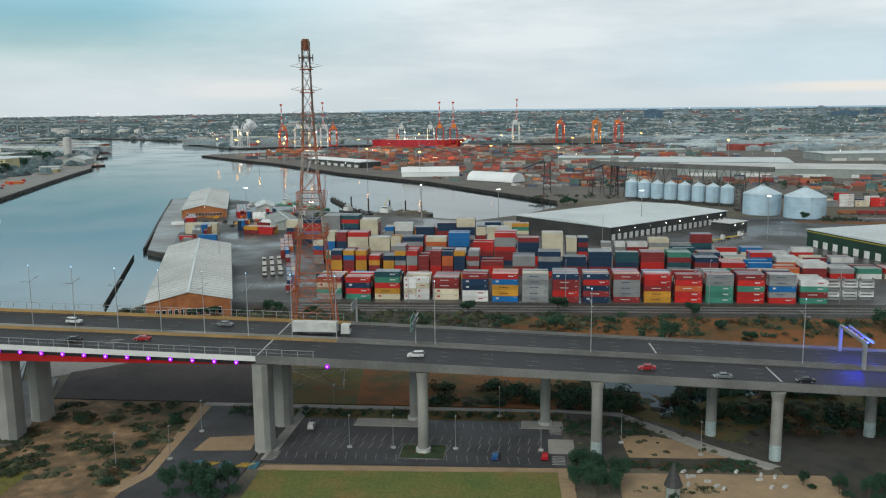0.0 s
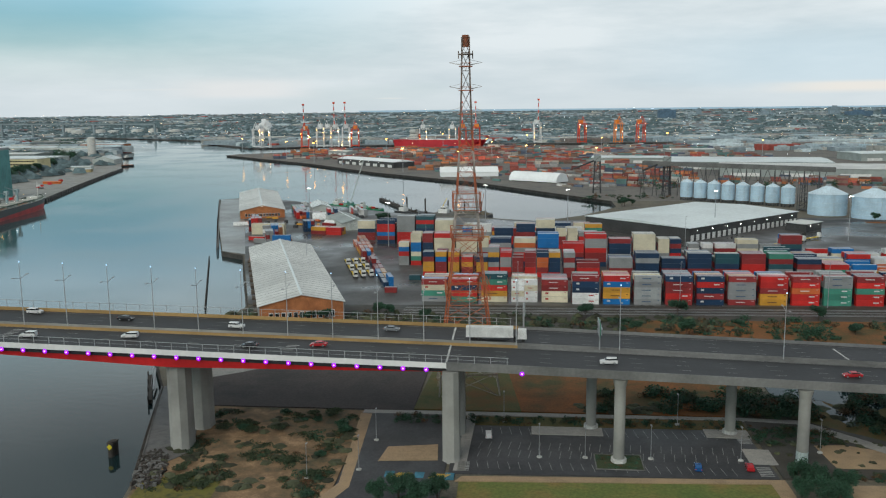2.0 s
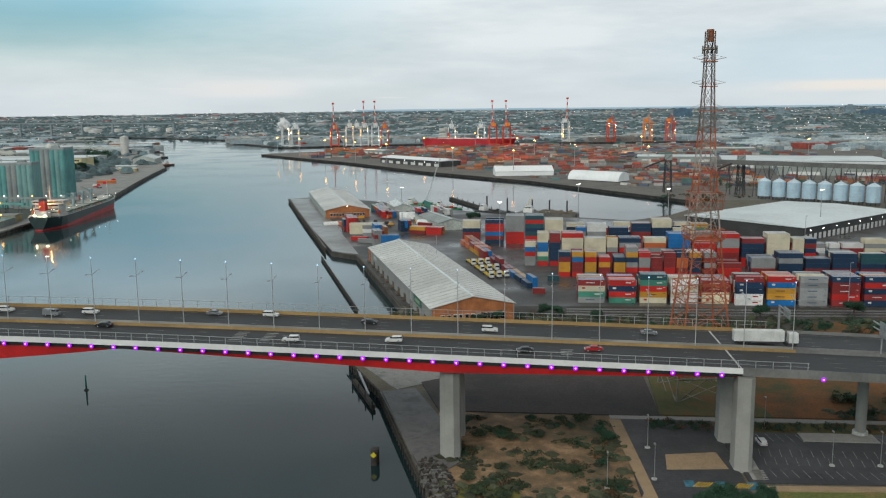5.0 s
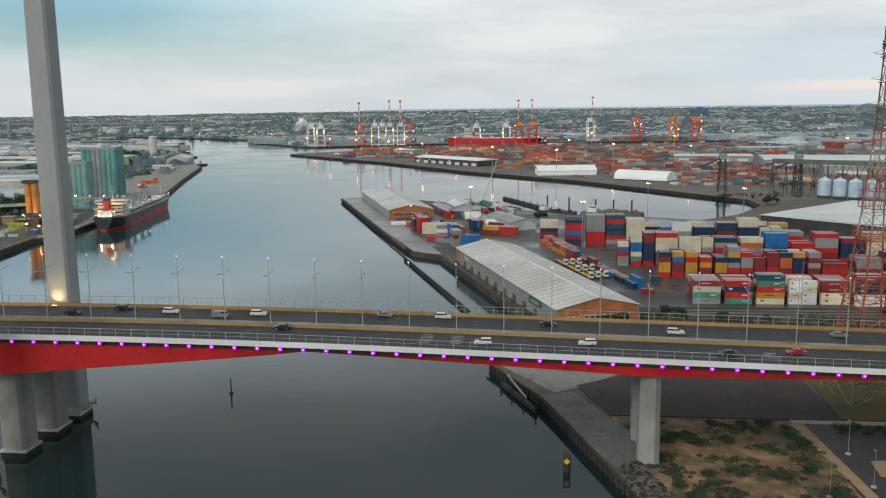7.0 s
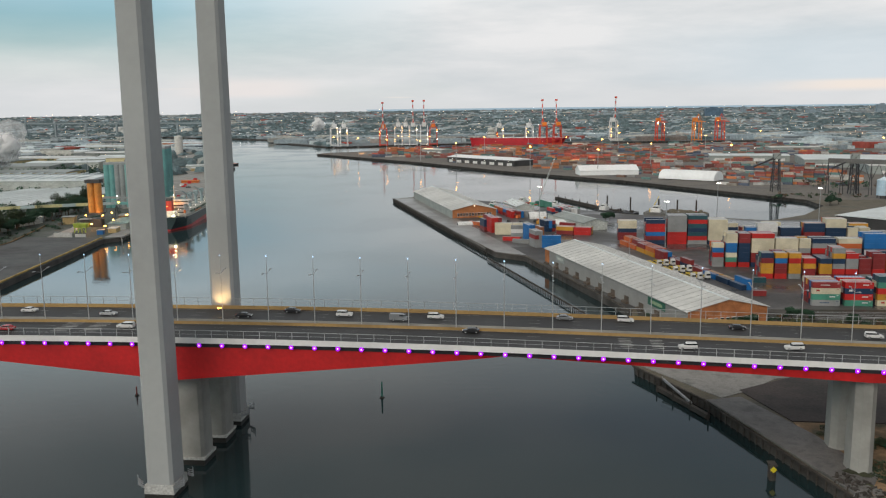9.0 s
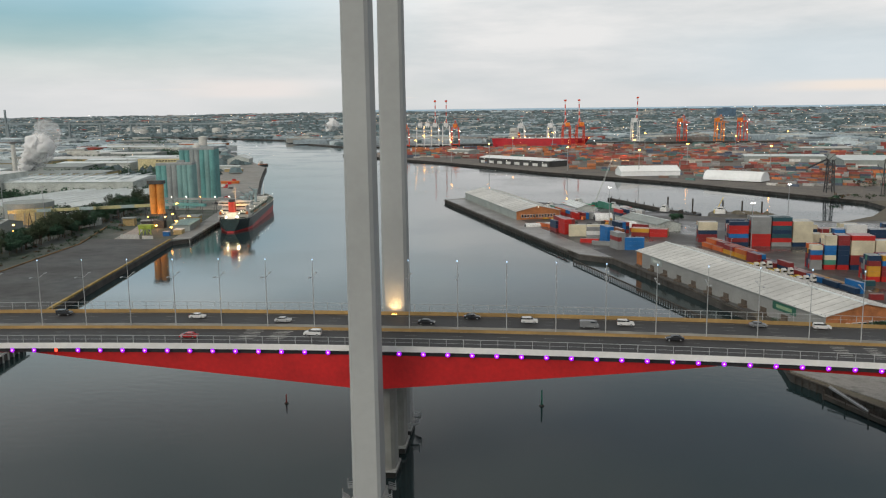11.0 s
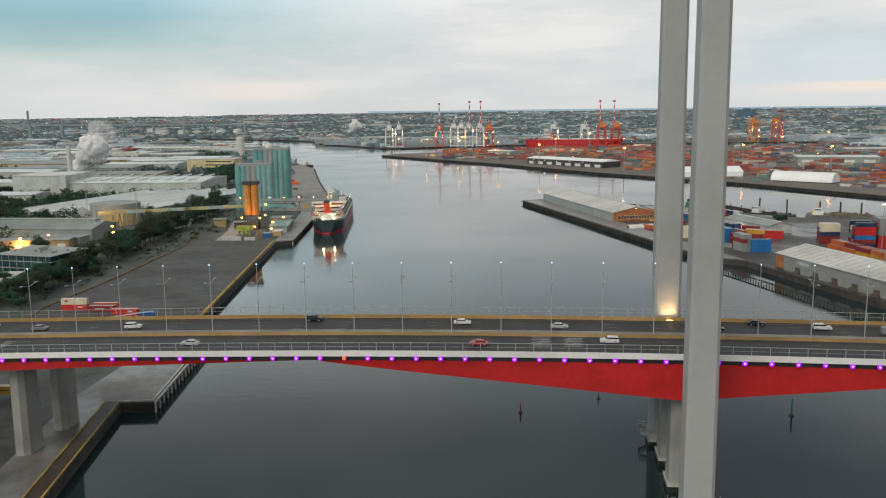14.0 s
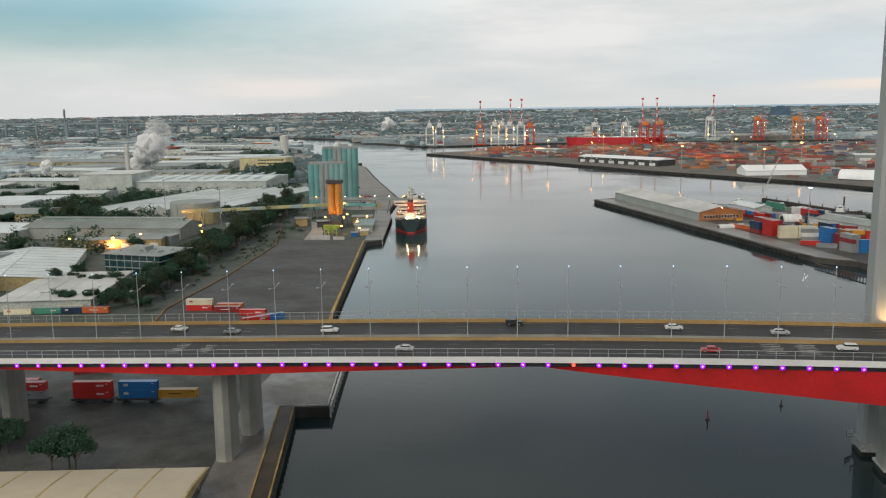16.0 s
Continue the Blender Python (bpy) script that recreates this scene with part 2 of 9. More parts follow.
def ground_mat(name, colors, scale, rough=0.9, bump=0.4, wet=0.0):
    """Mixed ground: three colours blended by noise of two sizes; wet: share of glossy damp patches."""
    m = bpy.data.materials.new(name)
    m.use_nodes = True
    nt, ln = m.node_tree.nodes, m.node_tree.links
    b = nt["Principled BSDF"]
    geo = nt.new("ShaderNodeNewGeometry")
    n1, n2, n3 = (nt.new("ShaderNodeTexNoise") for _ in range(3))
    for n, s, d in ((n1, scale, 5), (n2, scale * 4.3, 7), (n3, scale * 40, 4)):
        n.inputs["Scale"].default_value, n.inputs["Detail"].default_value = s, d
        ln.new(geo.outputs["Position"], n.inputs["Vector"])
    ramp = nt.new("ShaderNodeValToRGB")
    ramp.color_ramp.elements[0].position, ramp.color_ramp.elements[0].color = 0.36, (*colors[0], 1)
    ramp.color_ramp.elements[1].position, ramp.color_ramp.elements[1].color = 0.64, (*colors[2], 1)
    e = ramp.color_ramp.elements.new(0.5)
    e.color = (*colors[1], 1)
    mx = nt.new("ShaderNodeMix")
    mx.inputs[0].default_value = 0.45
    ln.new(n1.outputs["Fac"], mx.inputs[2])
    ln.new(n2.outputs["Fac"], mx.inputs[3])
    ln.new(mx.outputs[0], ramp.inputs["Fac"])
    hs = nt.new("ShaderNodeHueSaturation")
    r = nt.new("ShaderNodeMapRange")
    r.inputs["From Min"].default_value, r.inputs["From Max"].default_value = 0.25, 0.75
    r.inputs["To Min"].default_value, r.inputs["To Max"].default_value = 0.7, 1.3
    ln.new(n3.outputs["Fac"], r.inputs["Value"])
    ln.new(r.outputs["Result"], hs.inputs["Value"])
    ln.new(ramp.outputs["Color"], hs.inputs["Color"])
    ln.new(hs.outputs["Color"], b.inputs["Base Color"])
    rr = nt.new("ShaderNodeMapRange")
    rr.inputs["From Min"].default_value, rr.inputs["From Max"].default_value = 0.42, 0.6
    rr.inputs["To Min"].default_value, rr.inputs["To Max"].default_value = rough, rough * (1 - wet)
    ln.new(n1.outputs["Fac"], rr.inputs["Value"])
    ln.new(rr.outputs["Result"], b.inputs["Roughness"])
    bp = nt.new("ShaderNodeBump")
    bp.inputs["Strength"].default_value, bp.inputs["Distance"].default_value = bump, 0.3
    ln.new(n2.outputs["Fac"], bp.inputs["Height"])
    ln.new(bp.outputs["Normal"], b.inputs["Normal"])
    return m


def water_mat():
    m = bpy.data.materials.new("river_water")
    m.use_nodes = True
    nt, ln = m.node_tree.nodes, m.node_tree.links
    b = nt["Principled BSDF"]
    b.inputs["Base Color"].default_value = (0.014, 0.029, 0.032, 1)
    b.inputs["Specular IOR Level"].default_value = 0.55
    b.inputs["Roughness"].default_value = 0.07
    b.inputs["IOR"].default_value = 1.33
    geo = nt.new("ShaderNodeNewGeometry")
    mp = nt.new("ShaderNodeMapping")
    mp.inputs["Scale"].default_value = (0.5, 1.0, 1.0)
    mp.inputs["Rotation"].default_value = (0, 0, 0.4)
    n1, n2 = nt.new("ShaderNodeTexNoise"), nt.new("ShaderNodeTexNoise")
    n1.inputs["Scale"].default_value, n1.inputs["Detail"].default_value = 0.35, 5
    n2.inputs["Scale"].default_value, n2.inputs["Detail"].default_value = 0.012, 4
    ln.new(geo.outputs["Position"], mp.inputs["Vector"])
    ln.new(mp.outputs["Vector"], n1.inputs["Vector"])
    ln.new(geo.outputs["Position"], n2.inputs["Vector"])
    rr = nt.new("ShaderNodeMapRange")
    rr.inputs["From Min"].default_value, rr.inputs["From Max"].default_value = 0.4, 0.62
    rr.inputs["To Min"].default_value, rr.inputs["To Max"].default_value = 0.04, 0.13
    ln.new(n2.outputs["Fac"], rr.inputs["Value"])
    ln.new(rr.outputs["Result"], b.inputs["Roughness"])
    bp = nt.new("ShaderNodeBump")
    bp.inputs["Strength"].default_value, bp.inputs["Distance"].default_value = 0.075, 0.35
    ln.new(n1.outputs["Fac"], bp.inputs["Height"])
    ln.new(bp.outputs["Normal"], b.inputs["Normal"])
    return m


WATER = water_mat()
CONCRETE = mat("concrete", (0.285, 0.283, 0.262), 0.85, 0.4, 0.3, bump=0.02, stain=0.045)
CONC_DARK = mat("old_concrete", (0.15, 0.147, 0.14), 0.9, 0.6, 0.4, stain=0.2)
CONC_PALE = mat("pale_concrete", (0.47, 0.47, 0.45), 0.85, 0.5, 0.18)
PYLON = mat("pylon_concrete", (0.355, 0.365, 0.36), 0.8, 0.2, 0.1, bump=0.02, stain=0.035)
PARAPET = mat("white_parapet", (0.70, 0.70, 0.68), 0.7, 0.3, 0.12, bump=0.03, stain=0.06)
ROAD = mat("deck_asphalt", (0.029, 0.029, 0.031), 0.65, 0.25, 0.35, stain=0.2)
# near-black pier feet: paint standing in for the dark reflection at the waterline
FOOT_DARK = mat("tide_band", (0.022, 0.021, 0.018), 0.6, 1.0, 0.4)
# underside of the deck: its shade is put into this near-black colour
SOFFIT_SHADE = mat("soffit_shade_paint", (0.035, 0.033, 0.036), 0.9, 0.5, 0.3)
RED_WEB = mat("red_girder_paint", (0.52, 0.013, 0.014), 0.6, 0.3, 0.25, stain=0.12)
BARRIER = mat("sand_barrier", (0.35, 0.225, 0.085), 0.8, 0.3, 0.25, bump=0.05, stain=0.12)
STEEL = mat("galvanised_steel", (0.40, 0.41, 0.42), 0.5, 2.0, 0.2, metal=0.6)
DARKSTEEL = mat("dark_steel", (0.06, 0.062, 0.066), 0.6, 1.5, 0.3, metal=0.3)
POLE = mat("pale_pole_paint", (0.40, 0.41, 0.41), 0.5, 2.0, 0.15, metal=0.2)
MARK = mat("road_paint", (0.55, 0.55, 0.53), 0.8, 3.0, 0.4)
TEAL_PAINT = mat("pale_teal_paint", (0.33, 0.42, 0.43), 0.7, 1.0, 0.2)
VIOLET = glow("violet_lamp", (0.34, 0.004, 0.74), 0.95)
VIOLET_CORE = glow("violet_lamp_core", (0.95, 0.45, 1.0), 1.6)
REDLAMP = glow("red_lamp", (1.0, 0.04, 0.02), 5.0)
BLUELAMP = glow("blue_white_lamp", (0.5, 0.72, 1.0), 1.6)
WHITELAMP = glow("white_lamp", (1.0, 0.93, 0.8), 14.0)
ORANGELAMP = glow("orange_lamp", (1.0, 0.42, 0.08), 14.0)
BLUEFLOOD = glow("blue_flood", (0.05, 0.07, 1.0), 8.0)


# ---------------------------------------------------------------- mesh tools
class Shape:
    """Collects boxes, rounds, prisms and bars as one mesh; k is the material slot."""

    def __init__(self):
        self.v, self.f, self.k = [], [], []

    def add(self, verts, faces, k=0):
        n = len(self.v)
        self.v += [tuple(p) for p in verts]
        self.f += [tuple(i + n for i in f) for f in faces]
        self.k += [k] * len(faces)

    def box(self, x, y, z, sx, sy, sz, rz=0.0, k=0, top=1.0, bottom=True):
        """A box with its base centre at x, y, z; top: scale of its top."""
        c, s = math.cos(radians(rz)), math.sin(radians(rz))
        vs = []
        for dz, t in ((0, 1.0), (sz, top)):
            for dx, dy in ((-1, -1), (1, -1), (1, 1), (-1, 1)):
                a, b = dx * sx / 2 * t, dy * sy / 2 * t
                vs.append((x + a * c - b * s, y + a * s + b * c, z + dz))
        fs = [(4, 5, 6, 7), (0, 1, 5, 4), (1, 2, 6, 5), (2, 3, 7, 6), (3, 0, 4, 7)]
        if bottom:
            fs.append((3, 2, 1, 0))
        self.add(vs, fs, k)
        return self

    def round(self, x, y, z, r, h, r2=None, n=12, k=0, squash=1.0):
        r2 = r if r2 is None else r2
        vs = []
        for dz, rr in ((0, r), (h, r2)):
            for i in range(n):
                a = 2 * math.pi * i / n
                vs.append((x + rr * math.cos(a), y + rr * squash * math.sin(a), z + dz))
        fs = [(i, (i + 1) % n, n + (i + 1) % n, n + i) for i in range(n)]
        fs += [tuple(range(n, 2 * n)), tuple(reversed(range(n)))]
        self.add(vs, fs, k)
        return self

    def bar(self, p, q, w, w2=None, n=4, k=0):
        """A straight bar from p to q, w thick."""
        p, q = Vector(p), Vector(q)
        d = (q - p).normalized()
        u = d.cross(Vector((0, 0, 1)) if abs(d.z) < 0.9 else Vector((1, 0, 0))).normalized()
        t = d.cross(u)
        w2 = w if w2 is None else w2
        vs = []
        for o, r in ((p, w / 2), (q, w2 / 2)):
            for i in range(n):
                a = 2 * math.pi * (i + 0.5) / n
                vs.append(o + (u * math.cos(a) + t * math.sin(a)) * r * (1.2 if n == 4 else 1))
        fs = [(i, (i + 1) % n, n + (i + 1) % n, n + i) for i in range(n)] + [tuple(range(n, 2 * n)), tuple(reversed(range(n)))]
        self.add(vs, fs, k)
        return self

    def prism(self, poly, z0, z1, k=0, kside=None):
        n = len(poly)
        vs = [(x, y, z0) for x, y in poly] + [(x, y, z1) for x, y in poly]
        self.add(vs, [tuple(range(n, 2 * n))], k)
        self.add(vs, [(i, (i + 1) % n, n + (i + 1) % n, n + i) for i in range(n)], k if kside is None else kside)
        return self

    def sweep(self, xs, profile, k=0, close=True):
        """Rings of points profile(x) -> [(y, z)...] joined along x."""
        rings = [[(x, y, z) for y, z in profile(x)] for x in xs]
        n = len(rings[0])
        fs = []
        for i in range(len(rings) - 1):
            for j in range(n if close else n - 1):
                a, b = i * n + j, i * n + (j + 1) % n
                fs.append((a, a + n, b + n, b))
        if close:
            fs += [tuple(range(n)), tuple(reversed(range((len(rings) - 1) * n, len(rings) * n)))]
        self.add([p for r in rings for p in r], fs, k)
        return self

    def mesh(self, name, mats):
        me = bpy.data.meshes.new(name)
        me.from_pydata(self.v, [], self.f)
        for m in mats:
            me.materials.append(m)
        if len(mats) > 1:
            me.polygons.foreach_set("material_index", self.k)
        bm = bmesh.new()
        bm.from_mesh(me)
        bmesh.ops.recalc_face_normals(bm, faces=bm.faces)
        bm.to_mesh(me)
        bm.free()
        me.update()
        return me


def mats_of(m):
    return m if isinstance(m, (list, tuple)) else [m]


def thing(name, label, category, x=0.0, y=0.0, z=0.0, rz=0.0, group="", kind=""):
    """An empty at a thing's base, which carries its parts."""
    ob = new(name)
    ob.empty_display_size = 0.2
    ob.matrix_basis = pose(x, y, z, 0, 0, rz)
    return tagged(ob, label, category, group, kind)


def part(name, shape, m, parent, label=""):
    ob = new(name, shape.mesh(name, mats_of(m)))
    ob.parent = parent
    return tagged(ob, label) if label else ob


def solid(name, shape, m, label="", category="", group="", kind="", at=None):
    ob = new(name, shape.mesh(name, mats_of(m)))
    if at is not None:
        ob.matrix_basis = at
    return tagged(ob, label, category, group, kind)


LAND = 3.5
rnd = random.Random(7)

def clump(s, x, y, z, r, h, k=0):
    """A ragged leafy lump: a jittered low dome of about fourteen faces."""
    n = 6
    vs = [(x, y, z + h * rnd.uniform(0.85, 1.15))]
    for q, zz in ((0.62, 0.72), (1.0, 0.25)):
        for i in range(n):
            a = 2 * math.pi * (i + rnd.uniform(-0.25, 0.25)) / n
            rr = r * q * rnd.uniform(0.7, 1.25)
            vs.append((x + rr * math.cos(a), y + rr * math.sin(a), z + h * zz * rnd.uniform(0.8, 1.2)))
    fs = [(0, 1 + i, 1 + (i + 1) % n) for i in range(n)] + [(1 + i, 1 + n + i, 1 + n + (i + 1) % n, 1 + (i + 1) % n) for i in range(n)]
    s.add(vs, fs, k)


# ---------------------------------------------------------------- water and land
sh = Shape()
sh.add([(-9000, -3000, 0), (9000, -3000, 0), (9000, 4985, 0), (-9000, 4985, 0)], [(0, 1, 2, 3)])
solid("water", sh, WATER, "calm dark grey-green river water", "water", kind="structure")

EARTH = ground_mat("earth", ((0.10, 0.085, 0.06), (0.13, 0.115, 0.085), (0.075, 0.075, 0.065)), 0.03)
YARD = ground_mat("wet_yard", ((0.05, 0.048, 0.047), (0.075, 0.072, 0.069), (0.04, 0.039, 0.039)), 0.02, 0.6, 0.1, 0.6)
PORTGROUND = ground_mat("port_ground", ((0.10, 0.097, 0.09), (0.155, 0.138, 0.118), (0.078, 0.078, 0.076)), 0.012, 0.8)
QUAYSIDE = mat("quay_wall", (0.06, 0.055, 0.05), 0.9, 0.5, 0.5)
# far ground: blue-grey air haze is mixed into the colour
HAZED_GROUND = ground_mat("hazed_suburbs", ((0.13, 0.158, 0.165), (0.165, 0.19, 0.20), (0.20, 0.222, 0.235)), 0.006)
WORKS = ground_mat("works_ground", ((0.044, 0.066, 0.046), (0.076, 0.09, 0.08), (0.112, 0.125, 0.12)), 0.02)

EAST = [(-120, -900), (-138, 120), (-154, 198), (-164, 228), (-177, 268), (-195, 303), (-187.6, 385), (-220, 478), (-237, 527), (-256, 541),
        (-312, 687), (-375, 864), (-352, 880), (-322, 876), (-250, 800), (-190, 765), (-148, 735), (-97, 722), (-47, 699), (-10, 736), (25, 800),
        (25, 852), (900, 852), (5000, 852), (5000, -900)]
PORT = [(25, 852), (-127, 1075), (-280, 1240), (-421, 1435), (-677, 1729), (-668, 1765), (-632, 1789), (-333, 2035), (-100, 2085), (330, 2130),
        (330, 2260), (3000, 2260), (5000, 2260), (5000, 852), (900, 852)]
NORTH = [(330, 2260), (-300, 2235), (-600, 2130), (-706, 2050), (-735, 2060), (-957, 2359), (-1057, 2589), (-1221, 2712), (-1500, 2900), (-2600, 3300),
         (-5500, 3305), (5000, 3305), (5000, 2260), (3000, 2260)]
WEST = [(-5500, -900), (-440, -900), (-465.5, 150), (-475, 192.7), (-489, 257.2), (-478.5, 259), (-484.5, 296), (-489, 325), (-500, 329), (-508.5, 376), (-541, 587), (-532.5, 598),
        (-549.5, 714), (-562, 770), (-573, 872), (-603, 967), (-640, 1085), (-681, 1223), (-717, 1348), (-740, 1392), (-812, 1546), (-963, 1844), (-1083, 2072), (-1373, 2550), (-1750, 2800), (-2600, 3298), (-5500, 3298)]
for nm, poly, m, lab in (("ground_east", EAST, EARTH, "earth and hard standing of the docklands bank"), ("ground_port", PORT, PORTGROUND, "paved peninsula of the container port"),
                         ("ground_north", NORTH, HAZED_GROUND, "built-up land beyond the docks"), ("ground_west", WEST, WORKS, "industrial river bank behind a quay wall")):
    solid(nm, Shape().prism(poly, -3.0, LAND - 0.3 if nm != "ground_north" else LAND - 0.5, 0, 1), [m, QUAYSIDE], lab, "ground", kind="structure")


def rise(y):
    t = min(max((y - 3200) / 1780.0, 0.0), 1.0)
    return LAND - 0.5 + 72.0 * t ** 1.35


sh = Shape()
gx, gy = np.linspace(-6500, 6000, 60), np.linspace(3300, 4985, 26)
vs = [(x, y, rise(y) + (2.5 * noise.noise((x * 0.002, y * 0.002, 3)) if y > 3400 else 0)) for y in gy for x in gx]
sh.add(vs, [(j * 60 + i, j * 60 + i + 1, (j + 1) * 60 + i + 1, (j + 1) * 60 + i) for j in range(25) for i in range(59)])
hz = Shape()
hx = list(np.linspace(-7500, 7000, 120))
hp = [(x, 4992 + 0.0 * x, 40) for x in hx] + [(x, 4992, 85 + 2.2 * noise.noise((x * 0.0011, 0, 1)) + 1.0 * noise.noise((x * 0.006, 0, 2))) for x in hx]
hz.add(hp, [(i, i + 1, 121 + i, 120 + i) for i in range(119)])
# horizon strip emits blue-grey to imitate haze over the far hills
HAZE = bpy.data.materials.new("hills_haze_glow")
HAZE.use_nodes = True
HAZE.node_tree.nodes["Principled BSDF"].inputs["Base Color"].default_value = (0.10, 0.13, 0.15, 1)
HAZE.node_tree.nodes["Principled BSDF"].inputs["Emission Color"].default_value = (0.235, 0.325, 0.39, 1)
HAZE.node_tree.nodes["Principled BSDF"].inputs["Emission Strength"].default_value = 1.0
solid("backdrop", hz, HAZE, "low hills on the horizon, their blue haze given as glow", "hills", kind="structure")
solid("ground_far", sh, HAZED_GROUND, "gently rising suburbs running to the horizon", "ground", kind="structure")


def sheet(name, poly, m, label, category, z=0.0):
    return solid(name, Shape().prism(poly, LAND - 0.6, LAND + z), m, label, category, kind="structure")


GRASS = ground_mat("mown_grass", ((0.085, 0.125, 0.026), (0.125, 0.14, 0.032), (0.21, 0.14, 0.045)), 0.03)
DRYGRASS = ground_mat("dry_grass", ((0.23, 0.078, 0.014), (0.15, 0.062, 0.014), (0.055, 0.052, 0.014)), 0.035)
GREENROUGH = ground_mat("rough_grass", ((0.06, 0.075, 0.02), (0.10, 0.085, 0.025), (0.15, 0.075, 0.02)), 0.05)
SCRUB = ground_mat("sandy_scrub", ((0.34, 0.225, 0.125), (0.18, 0.115, 0.06), (0.07, 0.066, 0.038)), 0.06, bump=0.8)
BARE = ground_mat("bare_brown_field", ((0.044, 0.036, 0.034), (0.056, 0.045, 0.042), (0.034, 0.03, 0.029)), 0.03)
ASPHALT = ground_mat("asphalt", ((0.036, 0.037, 0.041), (0.05, 0.05, 0.054), (0.026, 0.027, 0.031)), 0.04, 0.75, 0.1, 0.3)
PALEBANK = ground_mat("pale_gravel", ((0.20, 0.195, 0.18), (0.26, 0.25, 0.235), (0.15, 0.15, 0.14)), 0.06)
SANDPATH = ground_mat("sandy_path", ((0.37, 0.26, 0.15), (0.32, 0.23, 0.14), (0.26, 0.19, 0.115)), 0.1)
PATH_CONC = ground_mat("path_concrete", ((0.36, 0.34, 0.31), (0.31, 0.30, 0.28), (0.27, 0.26, 0.25)), 0.15)
WETDIRT = ground_mat("damp_dirt", ((0.031, 0.030, 0.025), (0.055, 0.048, 0.038), (0.021, 0.023, 0.018)), 0.05, 0.8, 0.3, 0.3)
WHARF_PALE = ground_mat("pale_jetty_concrete", ((0.19, 0.19, 0.185), (0.25, 0.25, 0.24), (0.14, 0.14, 0.14)), 0.05, 0.6, 0.1, 0.3)
OLD_APRON = ground_mat("old_apron_concrete", ((0.085, 0.083, 0.08), (0.13, 0.125, 0.12), (0.05, 0.05, 0.048)), 0.09, 0.7, 0.3, 0.3)
WHARF = ground_mat("wharf_concrete", ((0.11, 0.106, 0.10), (0.17, 0.16, 0.15), (0.075, 0.072, 0.07)), 0.05, 0.55, 0.1, 0.5)

WESTYARD = ground_mat("west_yard_gravel", ((0.036, 0.041, 0.037), (0.068, 0.072, 0.066), (0.022, 0.027, 0.023)), 0.045, 0.75, 0.3, 0.35)
QUAY_WET = ground_mat("quay_asphalt", ((0.040, 0.041, 0.041), (0.072, 0.073, 0.071), (0.030, 0.032, 0.032)), 0.035, 0.75, 0.1, 0.2)
sheet("park_lawn", [(-71, 150), (-72, 201), (4, 205), (6, 150)], GRASS, "green mown sports lawn with straw patches", "lawn")
sheet("park_path", [(-73, 201.5), (-71.5, 204.5), (8, 208), (8, 150), (6, 150), (4, 205.5)], SANDPATH, "sandy footpath round the lawn", "path", 0.02)
sheet("car_park", [(-75, 206), (-76, 239.5), (6, 240.5), (7, 208.3)], ASPHALT, "dark asphalt car park with white bays", "car park", 0.03)
sheet("garden_strip", [(-76, 240), (-76, 247), (7, 248.5), (7, 241)], GREENROUGH, "planted strip beside the car park", "garden bed", 0.01)
sheet("footpath", [(-105, 247.5), (-105, 250.5), (7, 251), (24, 250), (46, 226), (61, 213), (57, 211), (42, 223), (22, 247), (7, 248.6)], PATH_CONC, "pale concrete footpath", "path", 0.04)
sheet("rough_field", [(-90, 252), (-88, 300), (-63, 300), (-57, 252)], GREENROUGH, "rough green field", "field", 0.0)
sheet("dry_field", [(-57, 252), (-63, 300), (-55, 330), (30, 330), (5, 252)], DRYGRASS, "rusty dry grass field", "field", 0.01)
sheet("brown_field", [(-156, 251), (-165, 278), (-135, 300), (-90, 300), (-90, 251)], BARE, "bare dark brown lot", "lot", 0.0)
sheet("white_bank", [(-172, 270), (-194, 304), (-189, 330), (-120, 330), (-125, 296), (-150, 291), (-163, 277)], PALEBANK, "pale gravel bank by the wharf", "lot", -0.02)
sheet("scrub_lot", [(-156, 250), (-104, 249.5), (-101, 150), (-146, 150), (-152, 198)], SCRUB, "sandy lot with low scrub", "lot", 0.0)
sheet("access_road", [(-103.5, 249), (-76, 249), (-76, 150), (-101, 150)], ASPHALT, "dark access road and parking lane", "road", 0.02)
sheet("rail_corridor", [(-187, 345), (-185, 390), (400, 408), (400, 352)], WETDIRT, "dark damp rail corridor", "ground", 0.0)
sheet("dry_verge", [(-20, 318), (-12, 368), (400, 381), (400, 300), (40, 300)], DRYGRASS, "rusty dry grass verge with shrubs", "verge", 0.02)
sheet("terminal_yard", [(-188, 390), (-219, 478), (-236, 528), (-255, 543), (-311, 687), (-372, 862), (-322, 872), (-150, 731), (-47, 696), (60, 720), (400, 720), (400, 408)], YARD, "wet dark asphalt container yard", "yard", 0.0)
sheet("finger_wharf", [(-255.6, 541.5), (-311.6, 687), (-373, 861), (-354, 864), (-291, 692), (-236, 529)], ground_mat("pale_wharf_deck", ((0.17, 0.165, 0.16), (0.23, 0.225, 0.215), (0.13, 0.127, 0.122)), 0.03, 0.45, 0.08, 0.3), "pale worn concrete wharf deck", "wharf", 0.03)
sheet("north_quay", [(-562.5, 775), (-573.3, 872), (-603.3, 967), (-640.3, 1085), (-681.3, 1223), (-717.3, 1348), (-740.3, 1392), (-812, 1547), (-962, 1843), (-985, 1730), (-849, 1379), (-776, 1174), (-731, 1029), (-690, 930), (-640, 830), (-620, 775)], ground_mat("quay_concrete", ((0.20, 0.19, 0.172), (0.26, 0.25, 0.225), (0.15, 0.145, 0.133)), 0.03, 0.7, 0.1, 0.2), "pale brown concrete quay apron", "quay", -0.02)
